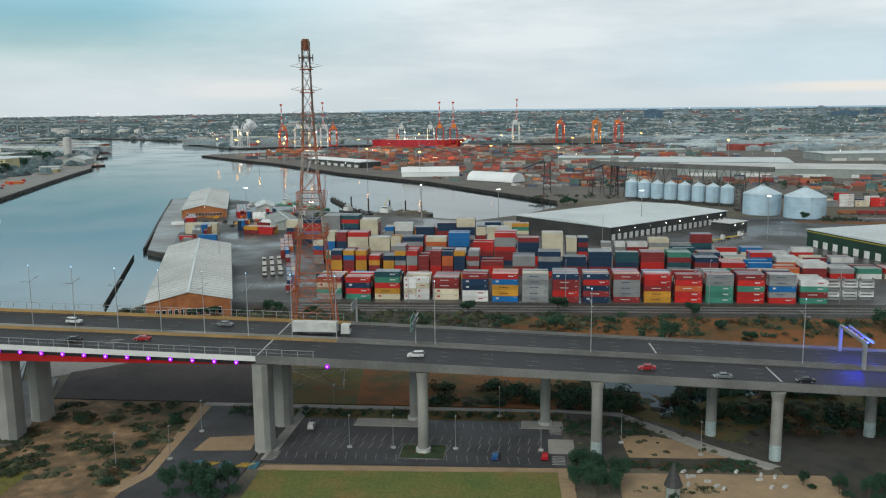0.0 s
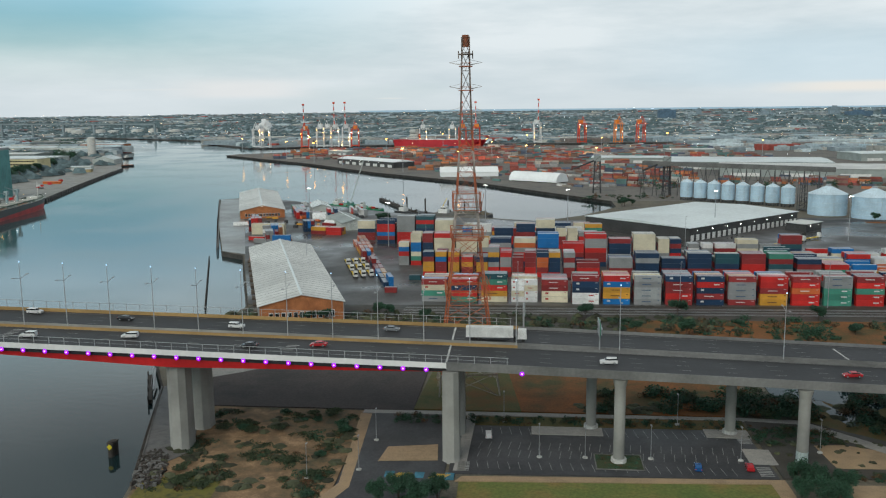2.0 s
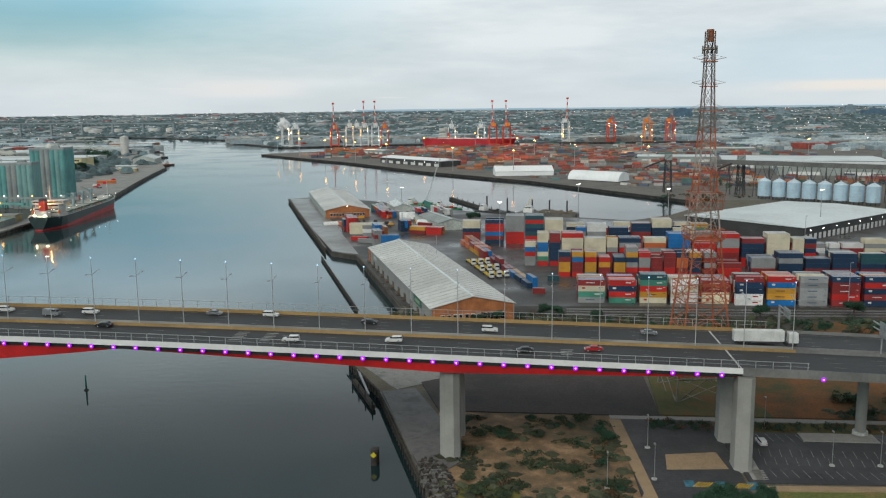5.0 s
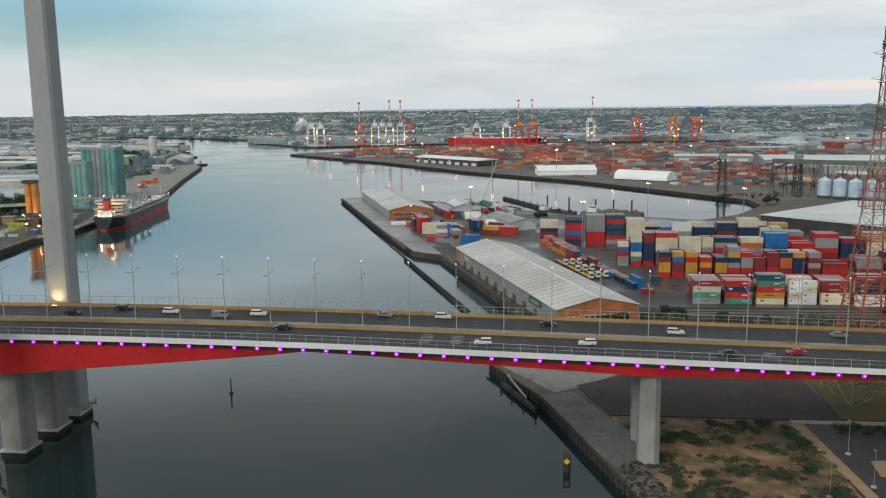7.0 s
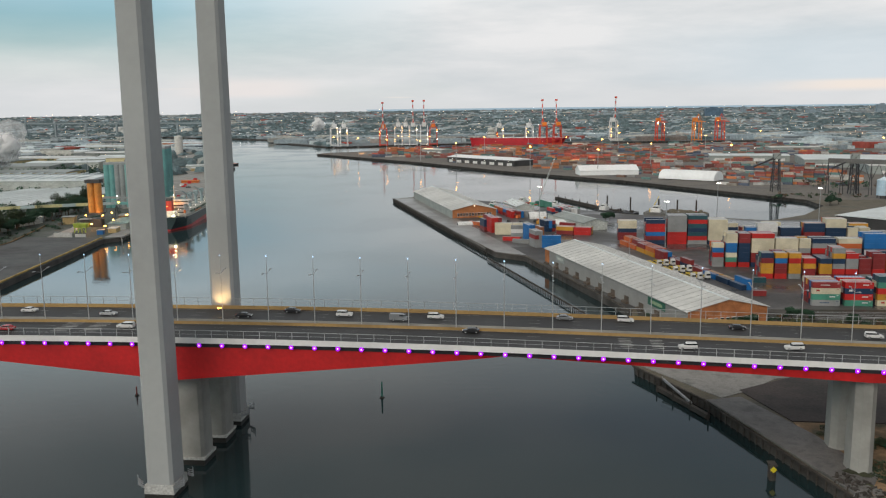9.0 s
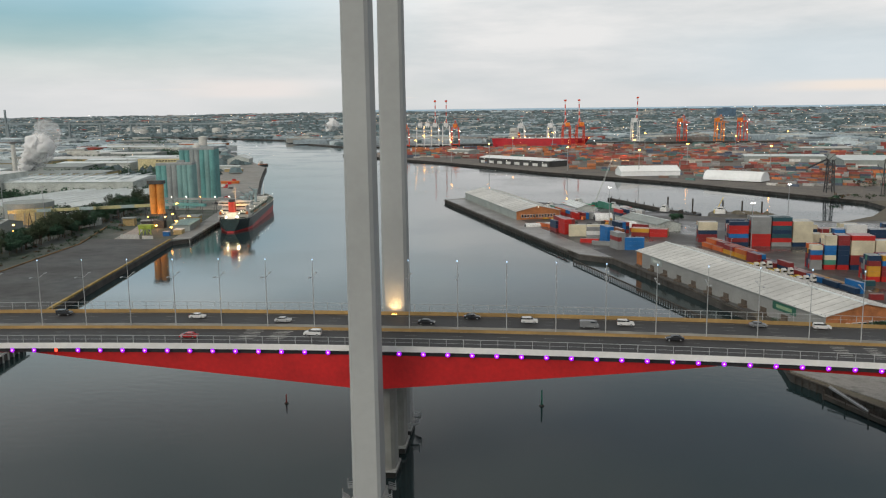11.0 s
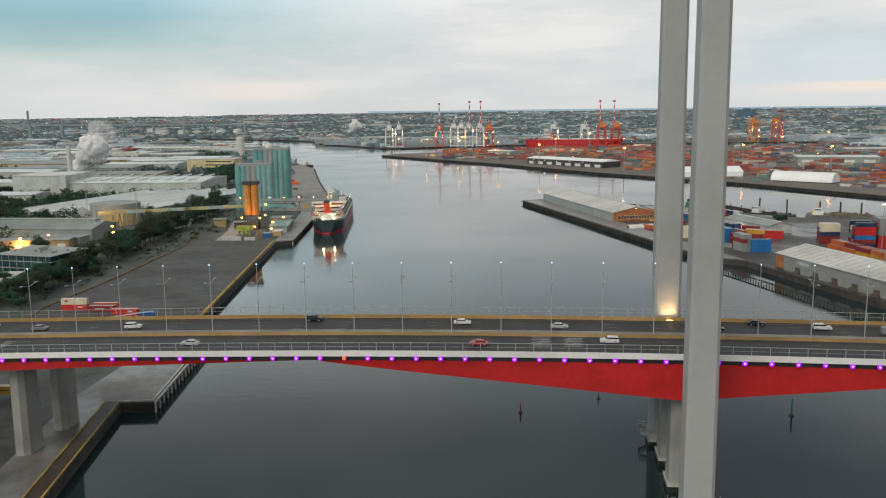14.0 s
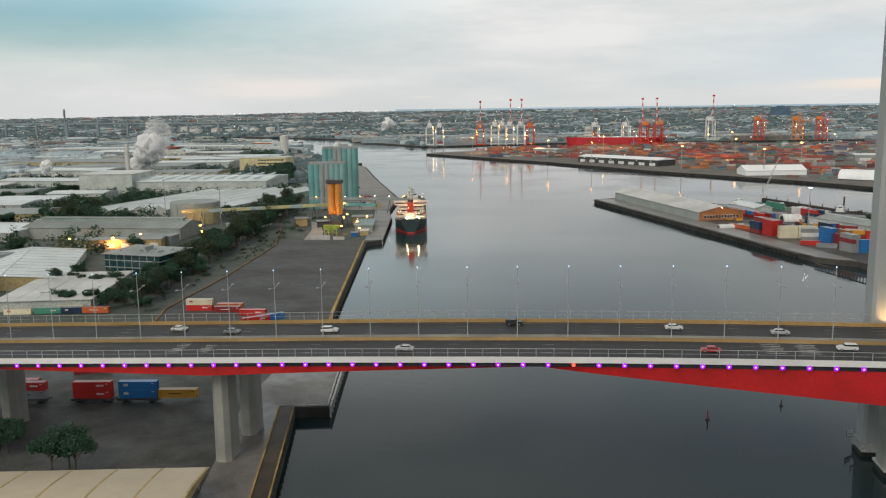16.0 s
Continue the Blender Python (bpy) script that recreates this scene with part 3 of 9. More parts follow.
sheet("pier_footpath", [(-74, 207.5), (-71, 207.5), (-70.3, 246.5), (-73.3, 246.5)], PATH_CONC, "pale concrete footpath beside the pier", "path", 0.06)
sheet("sandy_verge", [(-105.5, 247), (-102, 247), (-98.5, 196), (-102, 186), (-106, 186), (-101.5, 198)], SANDPATH, "sandy verge beside the access road", "verge", 0.03)
sheet("creek_bank", [(8, 209), (8, 250), (60, 285), (240, 290), (240, 150), (70, 150), (60, 212)], WETDIRT, "damp bare ground by the creek", "ground", 0.0)
sheet("creek_meadow", [(23, 252), (30, 245.5), (52, 228), (62, 240), (112, 248), (150, 262), (150, 287), (60, 284), (24, 262)], GREENROUGH, "rough green and rusty grass by the creek", "grass", 0.012)
solid("creek", Shape().prism([(36.5, 247), (39.5, 246.5), (39, 256), (36, 266), (36, 284), (150, 289), (150, 302), (20, 298), (24, 284), (31, 276), (33, 262)], LAND - 0.5, LAND + 0.02), WATER, "narrow pale tidal creek among bushes", "creek", kind="structure")
sheet("plaza", [(18, 150), (19, 206), (70, 208), (80, 150)], SANDPATH, "pale sandy plaza", "plaza", 0.03)
sheet("river_apron", [(-154, 199), (-163.5, 228), (-176.5, 267.5), (-166, 271), (-153, 240), (-146, 214)], OLD_APRON, "weathered grey concrete river apron", "wharf", 0.15)
sheet("west_wharf", [(-475.4, 192.7), (-489.5, 257.4), (-479, 259.4), (-485, 296), (-489.5, 324), (-600, 330), (-600, 150), (-466, 150)], WESTYARD, "dark paved yard under the bridge", "yard", 0.0)
sheet("west_apron", [(-471, 150), (-480.4, 192.7), (-494.5, 258), (-480, 260.4), (-485.7, 296), (-489.9, 320), (-508, 322), (-507, 262), (-497, 212), (-485, 150)], WHARF, "grey patched concrete apron along the quay", "quay", 0.025)
sheet("west_quay", [(-500, 330), (-508.9, 376), (-541.2, 587.5), (-602, 592), (-600, 568), (-591.7, 459), (-590, 380), (-577, 330)], QUAY_WET, "wide empty wet asphalt quay", "quay", 0.05)

# ---------------------------------------------------------------- bridge
def z_light(x):
    """Height of the lamps: a crest over the river between straight ramps."""
    if x < -490:
        return 32.37 + 0.031 * (x + 490)
    if x < -200:
        return 35.0 - 1.25e-4 * (x + 345) ** 2
    if x < -60:
        return 32.37 - 0.0345 * (x + 200)
    return 27.54 - 0.0425 * (x + 60)


def z_deck(x):
    return z_light(x) + 1.5


def y_near(x):
    return 208.0 + 0.0165 * max(x + 400, -40) + 0.006 * max(x + 110, 0)


def y_far(x):
    return 242.8 + 0.0285 * min(max(x + 330, 0.0), 290.0) + 0.012 * max(x + 40, 0) + 2.5 * min(max((x + 250) / 200, 0), 1)


def y_mid(x):
    return (y_near(x) + y_far(x)) / 2 + 0.2


X0, X1, XB, XP, XA, XW = -900.0, 330.0, -76.0, -322.3, -149.5, -496.0


def red_depth(x):
    """Depth of the haunched red girder below the lamps."""
    if XP <= x:
        if x < -238:
            return 0.6 + 9.0 * ((-238 - x) / (-238 - XP)) ** 0.86
        if x < XA:
            return 0.6 + 2.4 * (x + 238) / (XA + 238)
        return 0.6 + 2.4 * max(XB - x, 0) / (XB - XA)
    if x > -412:
        return 0.6 + 9.2 * ((x + 412) / (XP + 412)) ** 0.87
    if x > XW:
        return 0.6 + 2.4 * (-412 - x) / (-412 - XW)
    return 0.6 + 2.4 * max(x + 570, 0) / (XW + 570)


EDGE_CONC = mat("edge_concrete", (0.165, 0.165, 0.16), 0.85, 0.4, 0.3, stain=0.15)
bridge = thing("road_bridge", "long concrete motorway bridge with red haunched girders and violet lamps", "bridge", 0, 0, 0)
xs = list(np.arange(X0, X1 + 1, 10.0))
for side in (0, 1):
    ya = (lambda x: y_near(x)) if side == 0 else (lambda x: y_mid(x) + 1.2)
    yb = (lambda x: y_mid(x) - 1.2) if side == 0 else (lambda x: y_far(x))
    part("deck_slab", Shape().sweep(xs, lambda x: [(ya(x) + 0.3, z_deck(x)), (yb(x) - 0.3, z_deck(x)), (yb(x) - 0.3, z_deck(x) - 0.5), (ya(x) + 0.3, z_deck(x) - 0.5)]), ROAD, bridge, "dark grey asphalt carriageway")
    part("soffit", Shape().sweep(xs, lambda x: [(ya(x) + 0.45, z_deck(x) - 0.5), (yb(x) - 0.5, z_deck(x) - 0.5), (yb(x) - 3.0, z_deck(x) - 2.2), (ya(x) + (0.75 if x < XB else 2.2), z_deck(x) - 2.2)]), [SOFFIT_SHADE], bridge, "underside of the deck, painted dark for shade")
    gx_ = [x for x in np.arange(-570, XB + 0.1, 2.0)]
    part("red_girder", Shape().sweep(gx_, lambda x: [(ya(x) + 0.9, z_light(x) - 0.6), (yb(x) - 3.5, z_light(x) - 0.6), (yb(x) - 4.5, z_light(x) - red_depth(x) - 0.2), (ya(x) + 1.3, z_light(x) - red_depth(x) - 0.2)]), RED_WEB, bridge, "signal-red painted haunched girder")
xw, xe = [x for x in xs if x <= XB] + [XB], [XB] + [x for x in xs if x > XB]
part("parapet", Shape().sweep(xw, lambda x: [(y_near(x), z_light(x) + 0.45), (y_near(x) + 0.35, z_light(x) + 0.45), (y_near(x) + 0.35, z_deck(x) + 0.35), (y_near(x) + 0.05, z_deck(x) + 0.35)]), PARAPET, bridge, "white concrete edge parapet")
part("edge_beam", Shape().sweep(xe, lambda x: [(y_near(x), z_light(x) - 0.1), (y_near(x) + 0.4, z_light(x) - 0.1), (y_near(x) + 0.4, z_deck(x) + 0.6), (y_near(x) + 0.05, z_deck(x) + 0.6)]), EDGE_CONC, bridge, "grey concrete edge beam")
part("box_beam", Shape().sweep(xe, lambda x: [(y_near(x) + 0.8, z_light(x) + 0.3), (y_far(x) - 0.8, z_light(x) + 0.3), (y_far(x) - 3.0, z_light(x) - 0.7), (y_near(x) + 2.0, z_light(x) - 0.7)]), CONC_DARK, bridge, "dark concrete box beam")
xmw, xme = [x for x in xs if x <= -60] + [-58], [-58] + [x for x in xs if x > -58]
for dy, hh in ((-1.45, 0.75), (1.2, 0.75)):
    for xrun, m_, lab_ in ((xmw, BARRIER if dy < 0 else CONCRETE, "sand-coloured median barrier"), (xme, EDGE_CONC, "grey concrete median barrier")):
        part("median_barrier", Shape().sweep(xrun, lambda x: [(y_mid(x) + dy, z_deck(x) - 0.3), (y_mid(x) + dy + 0.3, z_deck(x) - 0.3), (y_mid(x) + dy + 0.25, z_deck(x) + hh), (y_mid(x) + dy + 0.05, z_deck(x) + hh)]), m_, bridge, lab_)
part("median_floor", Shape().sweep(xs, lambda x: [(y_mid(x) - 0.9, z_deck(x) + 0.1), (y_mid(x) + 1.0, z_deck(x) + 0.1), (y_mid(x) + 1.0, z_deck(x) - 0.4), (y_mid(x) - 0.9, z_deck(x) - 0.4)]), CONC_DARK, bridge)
xf = [x for x in xs if x <= -60] + [-58]
part("outer_barrier", Shape().sweep(xf, lambda x: [(y_far(x) - 0.3, z_deck(x) - 1.5), (y_far(x) + 0.1, z_deck(x) - 1.5), (y_far(x) + 0.1, z_deck(x) + 1.0), (y_far(x) - 0.2, z_deck(x) + 1.0)]), BARRIER, bridge, "sand-coloured outer barrier")
part("outer_barrier", Shape().sweep([-58] + [x for x in xs if x > -58], lambda x: [(y_far(x) - 0.3, z_deck(x) - 1.5), (y_far(x) + 0.1, z_deck(x) - 1.5), (y_far(x) + 0.1, z_deck(x) + 0.9), (y_far(x) - 0.2, z_deck(x) + 0.9)]), EDGE_CONC, bridge, "grey concrete outer barrier")

# railings on both edges: top and mid rail swept, posts one by one
for yy, base, hh in ((lambda x: y_near(x) + 0.2, 0.35, 2.0), (lambda x: y_far(x) - 0.05, 1.0, 2.2)):
    xr = [x for x in np.arange(-900, -57, 6.0)]
    for h2, tk in ((hh, 0.055), (hh * 0.5, 0.02)):
        part("rail", Shape().sweep(xr, lambda x: [(yy(x) - 0.05, z_deck(x) + base + h2 - tk), (yy(x) + 0.05, z_deck(x) + base + h2 - tk), (yy(x) + 0.05, z_deck(x) + base + h2 + tk), (yy(x) - 0.05, z_deck(x) + base + h2 + tk)]), POLE, bridge)
    post = Shape().box(0, 0, 0, 0.12, 0.14, hh).mesh("post", [POLE])
    for x in np.arange(-640, -58, 4.2):
        o = new("post", post)
        o.parent = bridge
        o.location = (x, yy(x), z_deck(x) + base)

# lane lines and painted arrows
FADED = mat("faded_road_paint", (0.30, 0.30, 0.29), 0.8, 2.0, 0.5)
for carriage in (0, 1):
    ya, yb = (lambda x: y_near(x) + 1.6, lambda x: y_mid(x) - 1.8) if carriage == 0 else (lambda x: y_mid(x) + 1.8, lambda x: y_far(x) - 1.6)
    sh = Shape()
    dashes = Shape()
    for lane in range(1, 4):
        for x in np.arange(-640, 250, 12.0):
            y = ya(x) + (yb(x) - ya(x)) * lane / 4
            dashes.add([(x, y - 0.08, z_deck(x) + 0.015), (x + 3, y - 0.08, z_deck(x + 3) + 0.015), (x + 3, y + 0.08, z_deck(x + 3) + 0.015), (x, y + 0.08, z_deck(x) + 0.015)], [(0, 1, 2, 3)])
    for edge in (ya, yb):
        sh.sweep(xs, lambda x: [(edge(x) - 0.08, z_deck(x) + 0.012), (edge(x) + 0.08, z_deck(x) + 0.012)], close=False)
    part("lane_marking", sh, FADED, bridge, "worn white edge line")
    part("lane_dash", dashes, FADED, bridge, "worn white lane dashes")
for px, rows in ((-357, 7), (-349, 7), (-208, 6), (-200, 6), (-506, 6), (-498, 5), (-120, 4)):
    for k_ in range(rows):
        yy = y_near(px) + 6.5 + 1.5 * k_
        part("worn_patch", Shape().box(px + 0.4 * (k_ % 2), yy, z_deck(px) + 0.012, 4.6, 0.55, 0.012), FADED, bridge, "faded white paint patch on the asphalt")
for xx, ra, rb in ((-77.0, 0.02, 0.98), (32.0, 0.62, 0.9), (61.0, 0.08, 0.42)):
    ya_, yb_ = (y_near(xx) + (y_far(xx) - y_near(xx)) * r for r in (ra, rb))
    js = Shape()
    js.add([(xx + 0.6, ya_, z_deck(xx) + 0.02), (xx + 1.1, ya_, z_deck(xx) + 0.02), (xx + 0.5, yb_, z_deck(xx) + 0.02), (xx, yb_, z_deck(xx) + 0.02)], [(0, 1, 2, 3)])
    part("expansion_joint", js, CONC_PALE, bridge, "pale expansion joint")

# piers
def leg(x, y0, y1, w, z1, parent, w2=None, ch=0.28, z0=LAND - 0.4):
    """Chamfered concrete pier leg, flaring slightly towards its foot."""
    cy, d = (y0 + y1) / 2, y1 - y0
    ring = []
    for z, s in ((z0, 1.06), (z0 + 1.2, 1.0), (z1, 0.96)):
        a, b, c = w / 2 * s, d / 2 * s, w * ch
        ring.append([(x - a + c, cy - b, z), (x + a - c, cy - b, z), (x + a, cy - b + c, z), (x + a, cy + b - c, z), (x + a - c, cy + b, z), (x - a + c, cy + b, z), (x - a, cy + b - c, z), (x - a, cy - b + c, z)])
    s_ = Shape()
    vs_ = [p for r in ring for p in r]
    fs_ = [(i * 8 + j, i * 8 + (j + 1) % 8, (i + 1) * 8 + (j + 1) % 8, (i + 1) * 8 + j) for i in range(2) for j in range(8)]
    fs_ += [tuple(range(16, 24)), tuple(reversed(range(8)))]
    s_.add(vs_, fs_)
    return part("pier_leg", s_, CONCRETE, parent, "weathered grey concrete pier leg")


for x, w, spans in ((XA, 5.3, ((214.4, 222), (230.0, 237.0))), (XB + 1, 4.4, ((212.2, 219.5), (231.0, 238.0))), (XW + 0.6, 4.4, ((214.5, 223), (233.0, 241.5))), (-568.5, 5.0, ((214.5, 222.5), (232.0, 240.0))), (-642, 5.0, ((214.5, 222), (232, 240)))):
    for y0, y1 in spans:
        leg(x, y0, y1, w, z_light(x) - 0.4, bridge)
for x, w, spans in ((XP + 0.5, 7.0, ((214.5, 221.8), (230.4, 238.0))),):
    for y0, y1 in spans:
        leg(x, y0, y1, w, z_light(x) - 4, bridge, ch=0.12, z0=1.6)
        part("tide_band", Shape().box(x, (y0 + y1) / 2, -3, w * 1.05, (y1 - y0) * 1.05, 4.6), FOOT_DARK, bridge, "black foot band painted for the dark water reflection")
        part("pier_plinth", Shape().box(x, (y0 + y1) / 2, 1.6, w * 1.12, (y1 - y0) * 1.1, 0.7), CONC_PALE, bridge, "pale concrete pier plinth")
BAND = mat("white_band", (0.36, 0.43, 0.43), 0.7, 1.0, 0.2)
for x, yn, yf, foot in ((-31.5, 216.3, 240.0, 1), (14.5, 216.8, 238.4, 0), (60.5, 217.5, 233.8, 0), (104, 218, 236, 0), (150, 219, 238, 0), (196, 220, 239, 0)):
    for k_, (xx, y) in enumerate(((x, yn), (x - 5.5 if foot else x - 13.0, yf))):
        zt = z_light(xx) - 0.5
        s_ = Shape().round(xx, y, LAND - 0.3, 1.45, zt - 2.2 - LAND + 0.3, n=20)
        s_.round(xx, y, zt - 2.2, 1.45, 2.3, 1.95, n=20)
        part("round_pier", s_, CONCRETE, bridge, "round concrete pier column")
        if k_ == 0 and foot or k_ == 1 and x < 20:
            part("pier_footing", Shape().round(xx, y, LAND - 0.2, 2.1, 1.3, 2.0, n=20), CONC_PALE, bridge)
        else:
            part("painted_band", Shape().round(xx, y, LAND - 0.2, 1.5, 4.4, 1.49, n=20), BAND, bridge, "pale painted band at the pier foot")

# violet lamps under the parapet
lamp0 = thing("bridge_lamp", "violet floodlight under the white bridge parapet", "light", -81.2, y_near(-81.2) - 0.12, z_light(-81.2), group="violet bridge lamps")
part("housing", Shape().box(0, 0.12, -0.28, 0.5, 0.24, 0.5), DARKSTEEL, lamp0)


def disc(r, y, n=14):
    s_ = Shape()
    vs_ = [(0, y - 0.18, 0)] + [(r * math.cos(2 * math.pi * i / n), y, r * math.sin(2 * math.pi * i / n)) for i in range(n)]
    s_.add(vs_, [(0, 1 + i, 1 + (i + 1) % n) for i in range(n)])
    s_.add([(r * math.cos(2 * math.pi * i / n), y + 0.02, r * math.sin(2 * math.pi * i / n)) for i in range(n)], [tuple(range(n))])
    return s_


# lens disc is built oversize so that its glow imitates the lamp's halo
part("lens", disc(0.62, -0.02), VIOLET, lamp0, "oversized violet lens, its outer glow standing for the halo")
part("bulb", disc(0.22, -0.15), VIOLET_CORE, lamp0, "bright pinkish bulb")
lamp_xs = [-81.2 - 6.0125 * i for i in range(1, 41)] + [-327.6 - 5.91 * i for i in range(0, 42)] + [-56.6]
for x in lamp_xs:
    if abs(x - XP) > 3.0 and abs(x + 404.4) > 3:
        copy_thing(lamp0, pose(x, y_near(x) - 0.12, z_light(x)))
redl = thing("red_navigation_lamp", "red navigation light on the bridge edge at midspan", "light", -404.4, y_near(-404.4) - 0.12, z_light(-404.4))
part("housing", Shape().box(0, 0.12, -0.28, 0.5, 0.24, 0.5), DARKSTEEL, redl)
part("lens", disc(0.42, -0.02), REDLAMP, redl, "glowing red lens")

# pylons
def pylon(x, y, a0, a1, b):
    """Chamfered shaft, a0 half wide at the foot and a1 at the top, on a plinth with rusty fenders."""
    p_ = thing("bridge_pylon", "tall slender chamfered grey concrete pylon standing in the river", "pylon", x, y, 0, group="bridge pylons")
    s_, c, vs_ = Shape(), 0.75, []
    for z, a, bb in ((3.6, a0, b), (136.0, a1, b * 0.97), (140.0, a1 * 0.95, b * 0.92)):
        vs_ += [(-a + c, -bb, z), (a - c, -bb, z), (a, -bb + c, z), (a, bb - c, z), (a - c, bb, z), (-a + c, bb, z), (-a, bb - c, z), (-a, -bb + c, z)]
    s_.add(vs_, [(i * 8 + j, i * 8 + (j + 1) % 8, (i + 1) * 8 + (j + 1) % 8, (i + 1) * 8 + j) for i in range(2) for j in range(8)] + [tuple(range(16, 24)), tuple(reversed(range(8)))])
    part("shaft", s_, PYLON, p_, "smooth pale concrete shaft")
    part("plinth", Shape().box(0, 0, 1.3, 2 * a0 + 0.8, 2 * b + 0.8, 2.3, top=0.97), CONC_PALE, p_, "splashed concrete plinth")
    part("tide_band", Shape().box(0, 0, -3, 2 * a0 + 0.75, 2 * b + 0.75, 4.3), FOOT_DARK, p_, "black foot band painted for the dark water reflection")
    for sx, sy in ((-1, -1), (1, -1), (1, 1), (-1, 1)):
        f_ = Shape()
        for k_ in range(3):
            f_.bar((sx * (a0 + 0.5), sy * (b + 0.4), 3.4 + 0.5 * k_), (sx * (a0 + 2.6), sy * (b - 1.2), 3.7 + 0.5 * k_), 0.22)
        f_.bar((sx * (a0 + 2.5), sy * (b - 1.1), 3.2), (sx * (a0 + 2.5), sy * (b - 1.1), 5.6), 0.2).bar((sx * (a0 + 0.4), sy * (b + 0.3), 3.0), (sx * (a0 + 2.5), sy * (b - 1.1), 3.3), 0.5)
        part("work_platform", f_, STEEL, p_, "small railed maintenance platform")
    return p_


pylon(XP + 0.6, 198.2, 3.4, 2.98, 3.9)
pylon(XP - 0.2, 247.6, 3.75, 3.25, 3.4)

# median street lamps with two arms
lamp = thing("street_lamp", "tall galvanised double-arm street lamp on the bridge median", "street lamp", 0, 0, 0, group="bridge street lamps")
part("pole", Shape().bar((0, 0, 0), (0, 0, 18.6), 0.30, 0.14, n=8), POLE, lamp)
part("arm", Shape().bar((0, -3.2, 14.5), (0, 0, 13.8), 0.13).bar((0, 3.2, 14.5), (0, 0, 13.8), 0.13), POLE, lamp)
for sy in (-1, 1):
    part("lamp_head", Shape().box(0, sy * 3.5, 14.45, 0.42, 1.1, 0.18), STEEL, lamp)
part("beacon", Shape().round(0, 0, 18.6, 0.14, 0.3, n=8), BLUELAMP, lamp, "small bluish light on the pole top")
first = True
for i in range(52):
    x = -58.4 - 12.86 * i
    m = pose(x, y_mid(x), z_deck(x) + 0.1)
    if first:
        lamp.matrix_basis, first = m, False
    else:
        copy_thing(lamp, m)
for x in (-30.0, 14.0, 72.0):
    copy_thing(lamp, pose(x, y_mid(x), z_deck(x) + 0.1))

# warm uplight at the foot of the far pylon
up = thing("pylon_uplight", "warm floodlight washing the pylon above the deck", "light", XP, 241.4, z_deck(XP) + 0.02)
part("housing", Shape().box(0, 0, 0, 1.6, 0.5, 0.5), DARKSTEEL, up)
part("lens", Shape().box(0, 0.1, 0.5, 1.4, 0.3, 0.06), ORANGELAMP, up, "warm glowing lens")
ul = new("pylon_uplight_beam", bpy.data.lights.new("pylon_uplight_beam", "SPOT"))
ul.data.energy, ul.data.color, ul.data.spot_size, ul.data.spot_blend, ul.data.shadow_soft_size = 3000, (1.0, 0.60, 0.24), radians(105), 1.0, 0.8
ul.matrix_world = look((XP, 241.5, z_deck(XP) + 0.9), (XP, 244.6, z_deck(XP) + 4.2))

# ---------------------------------------------------------------- sheds
ROOF_PALE = mat("pale_metal_roof", (0.58, 0.58, 0.55), 0.45, 0.15, 0.25, bump=0.05, stain=0.12)
ROOF_WHITE = mat("white_metal_roof", (0.64, 0.69, 0.69), 0.5, 0.12, 0.15, bump=0.05, stain=0.1)
ROOF_GREY = mat("grey_metal_roof", (0.275, 0.305, 0.295), 0.6, 0.15, 0.3, bump=0.05, stain=0.15)
BRICK_OR = mat("orange_brick", (0.40, 0.15, 0.055), 0.85, 1.2, 0.3)
WALL_GREY = mat("grey_cladding", (0.295, 0.325, 0.31), 0.7, 0.5, 0.15, stain=0.15)
WALL_PALE = mat("pale_cladding", (0.48, 0.51, 0.48), 0.7, 0.4, 0.2)
WALL_DARK = mat("dark_cladding", (0.05, 0.05, 0.05), 0.6, 0.4, 0.3)
WALL_TAN = mat("tan_wall", (0.42, 0.33, 0.16), 0.8, 0.4, 0.25)
GLASS = mat("dark_glass", (0.02, 0.025, 0.03), 0.12, 1.0, 0.3, bump=0.0, spec=0.8)
DOOR_WHITE = mat("white_door", (0.68, 0.68, 0.66), 0.6, 1.0, 0.15)


FOOT = []
TENT = mat("white_tent_fabric", (0.82, 0.84, 0.84), 0.6, 0.1, 0.08, bump=0.02, stain=0.06)
ROOF_SEAM = mat("roof_seam", (0.30, 0.30, 0.285), 0.6, 0.5, 0.2)
DOCK_WOOD = mat("brown_dock_timber", (0.11, 0.085, 0.065), 0.85, 1.0, 0.4)


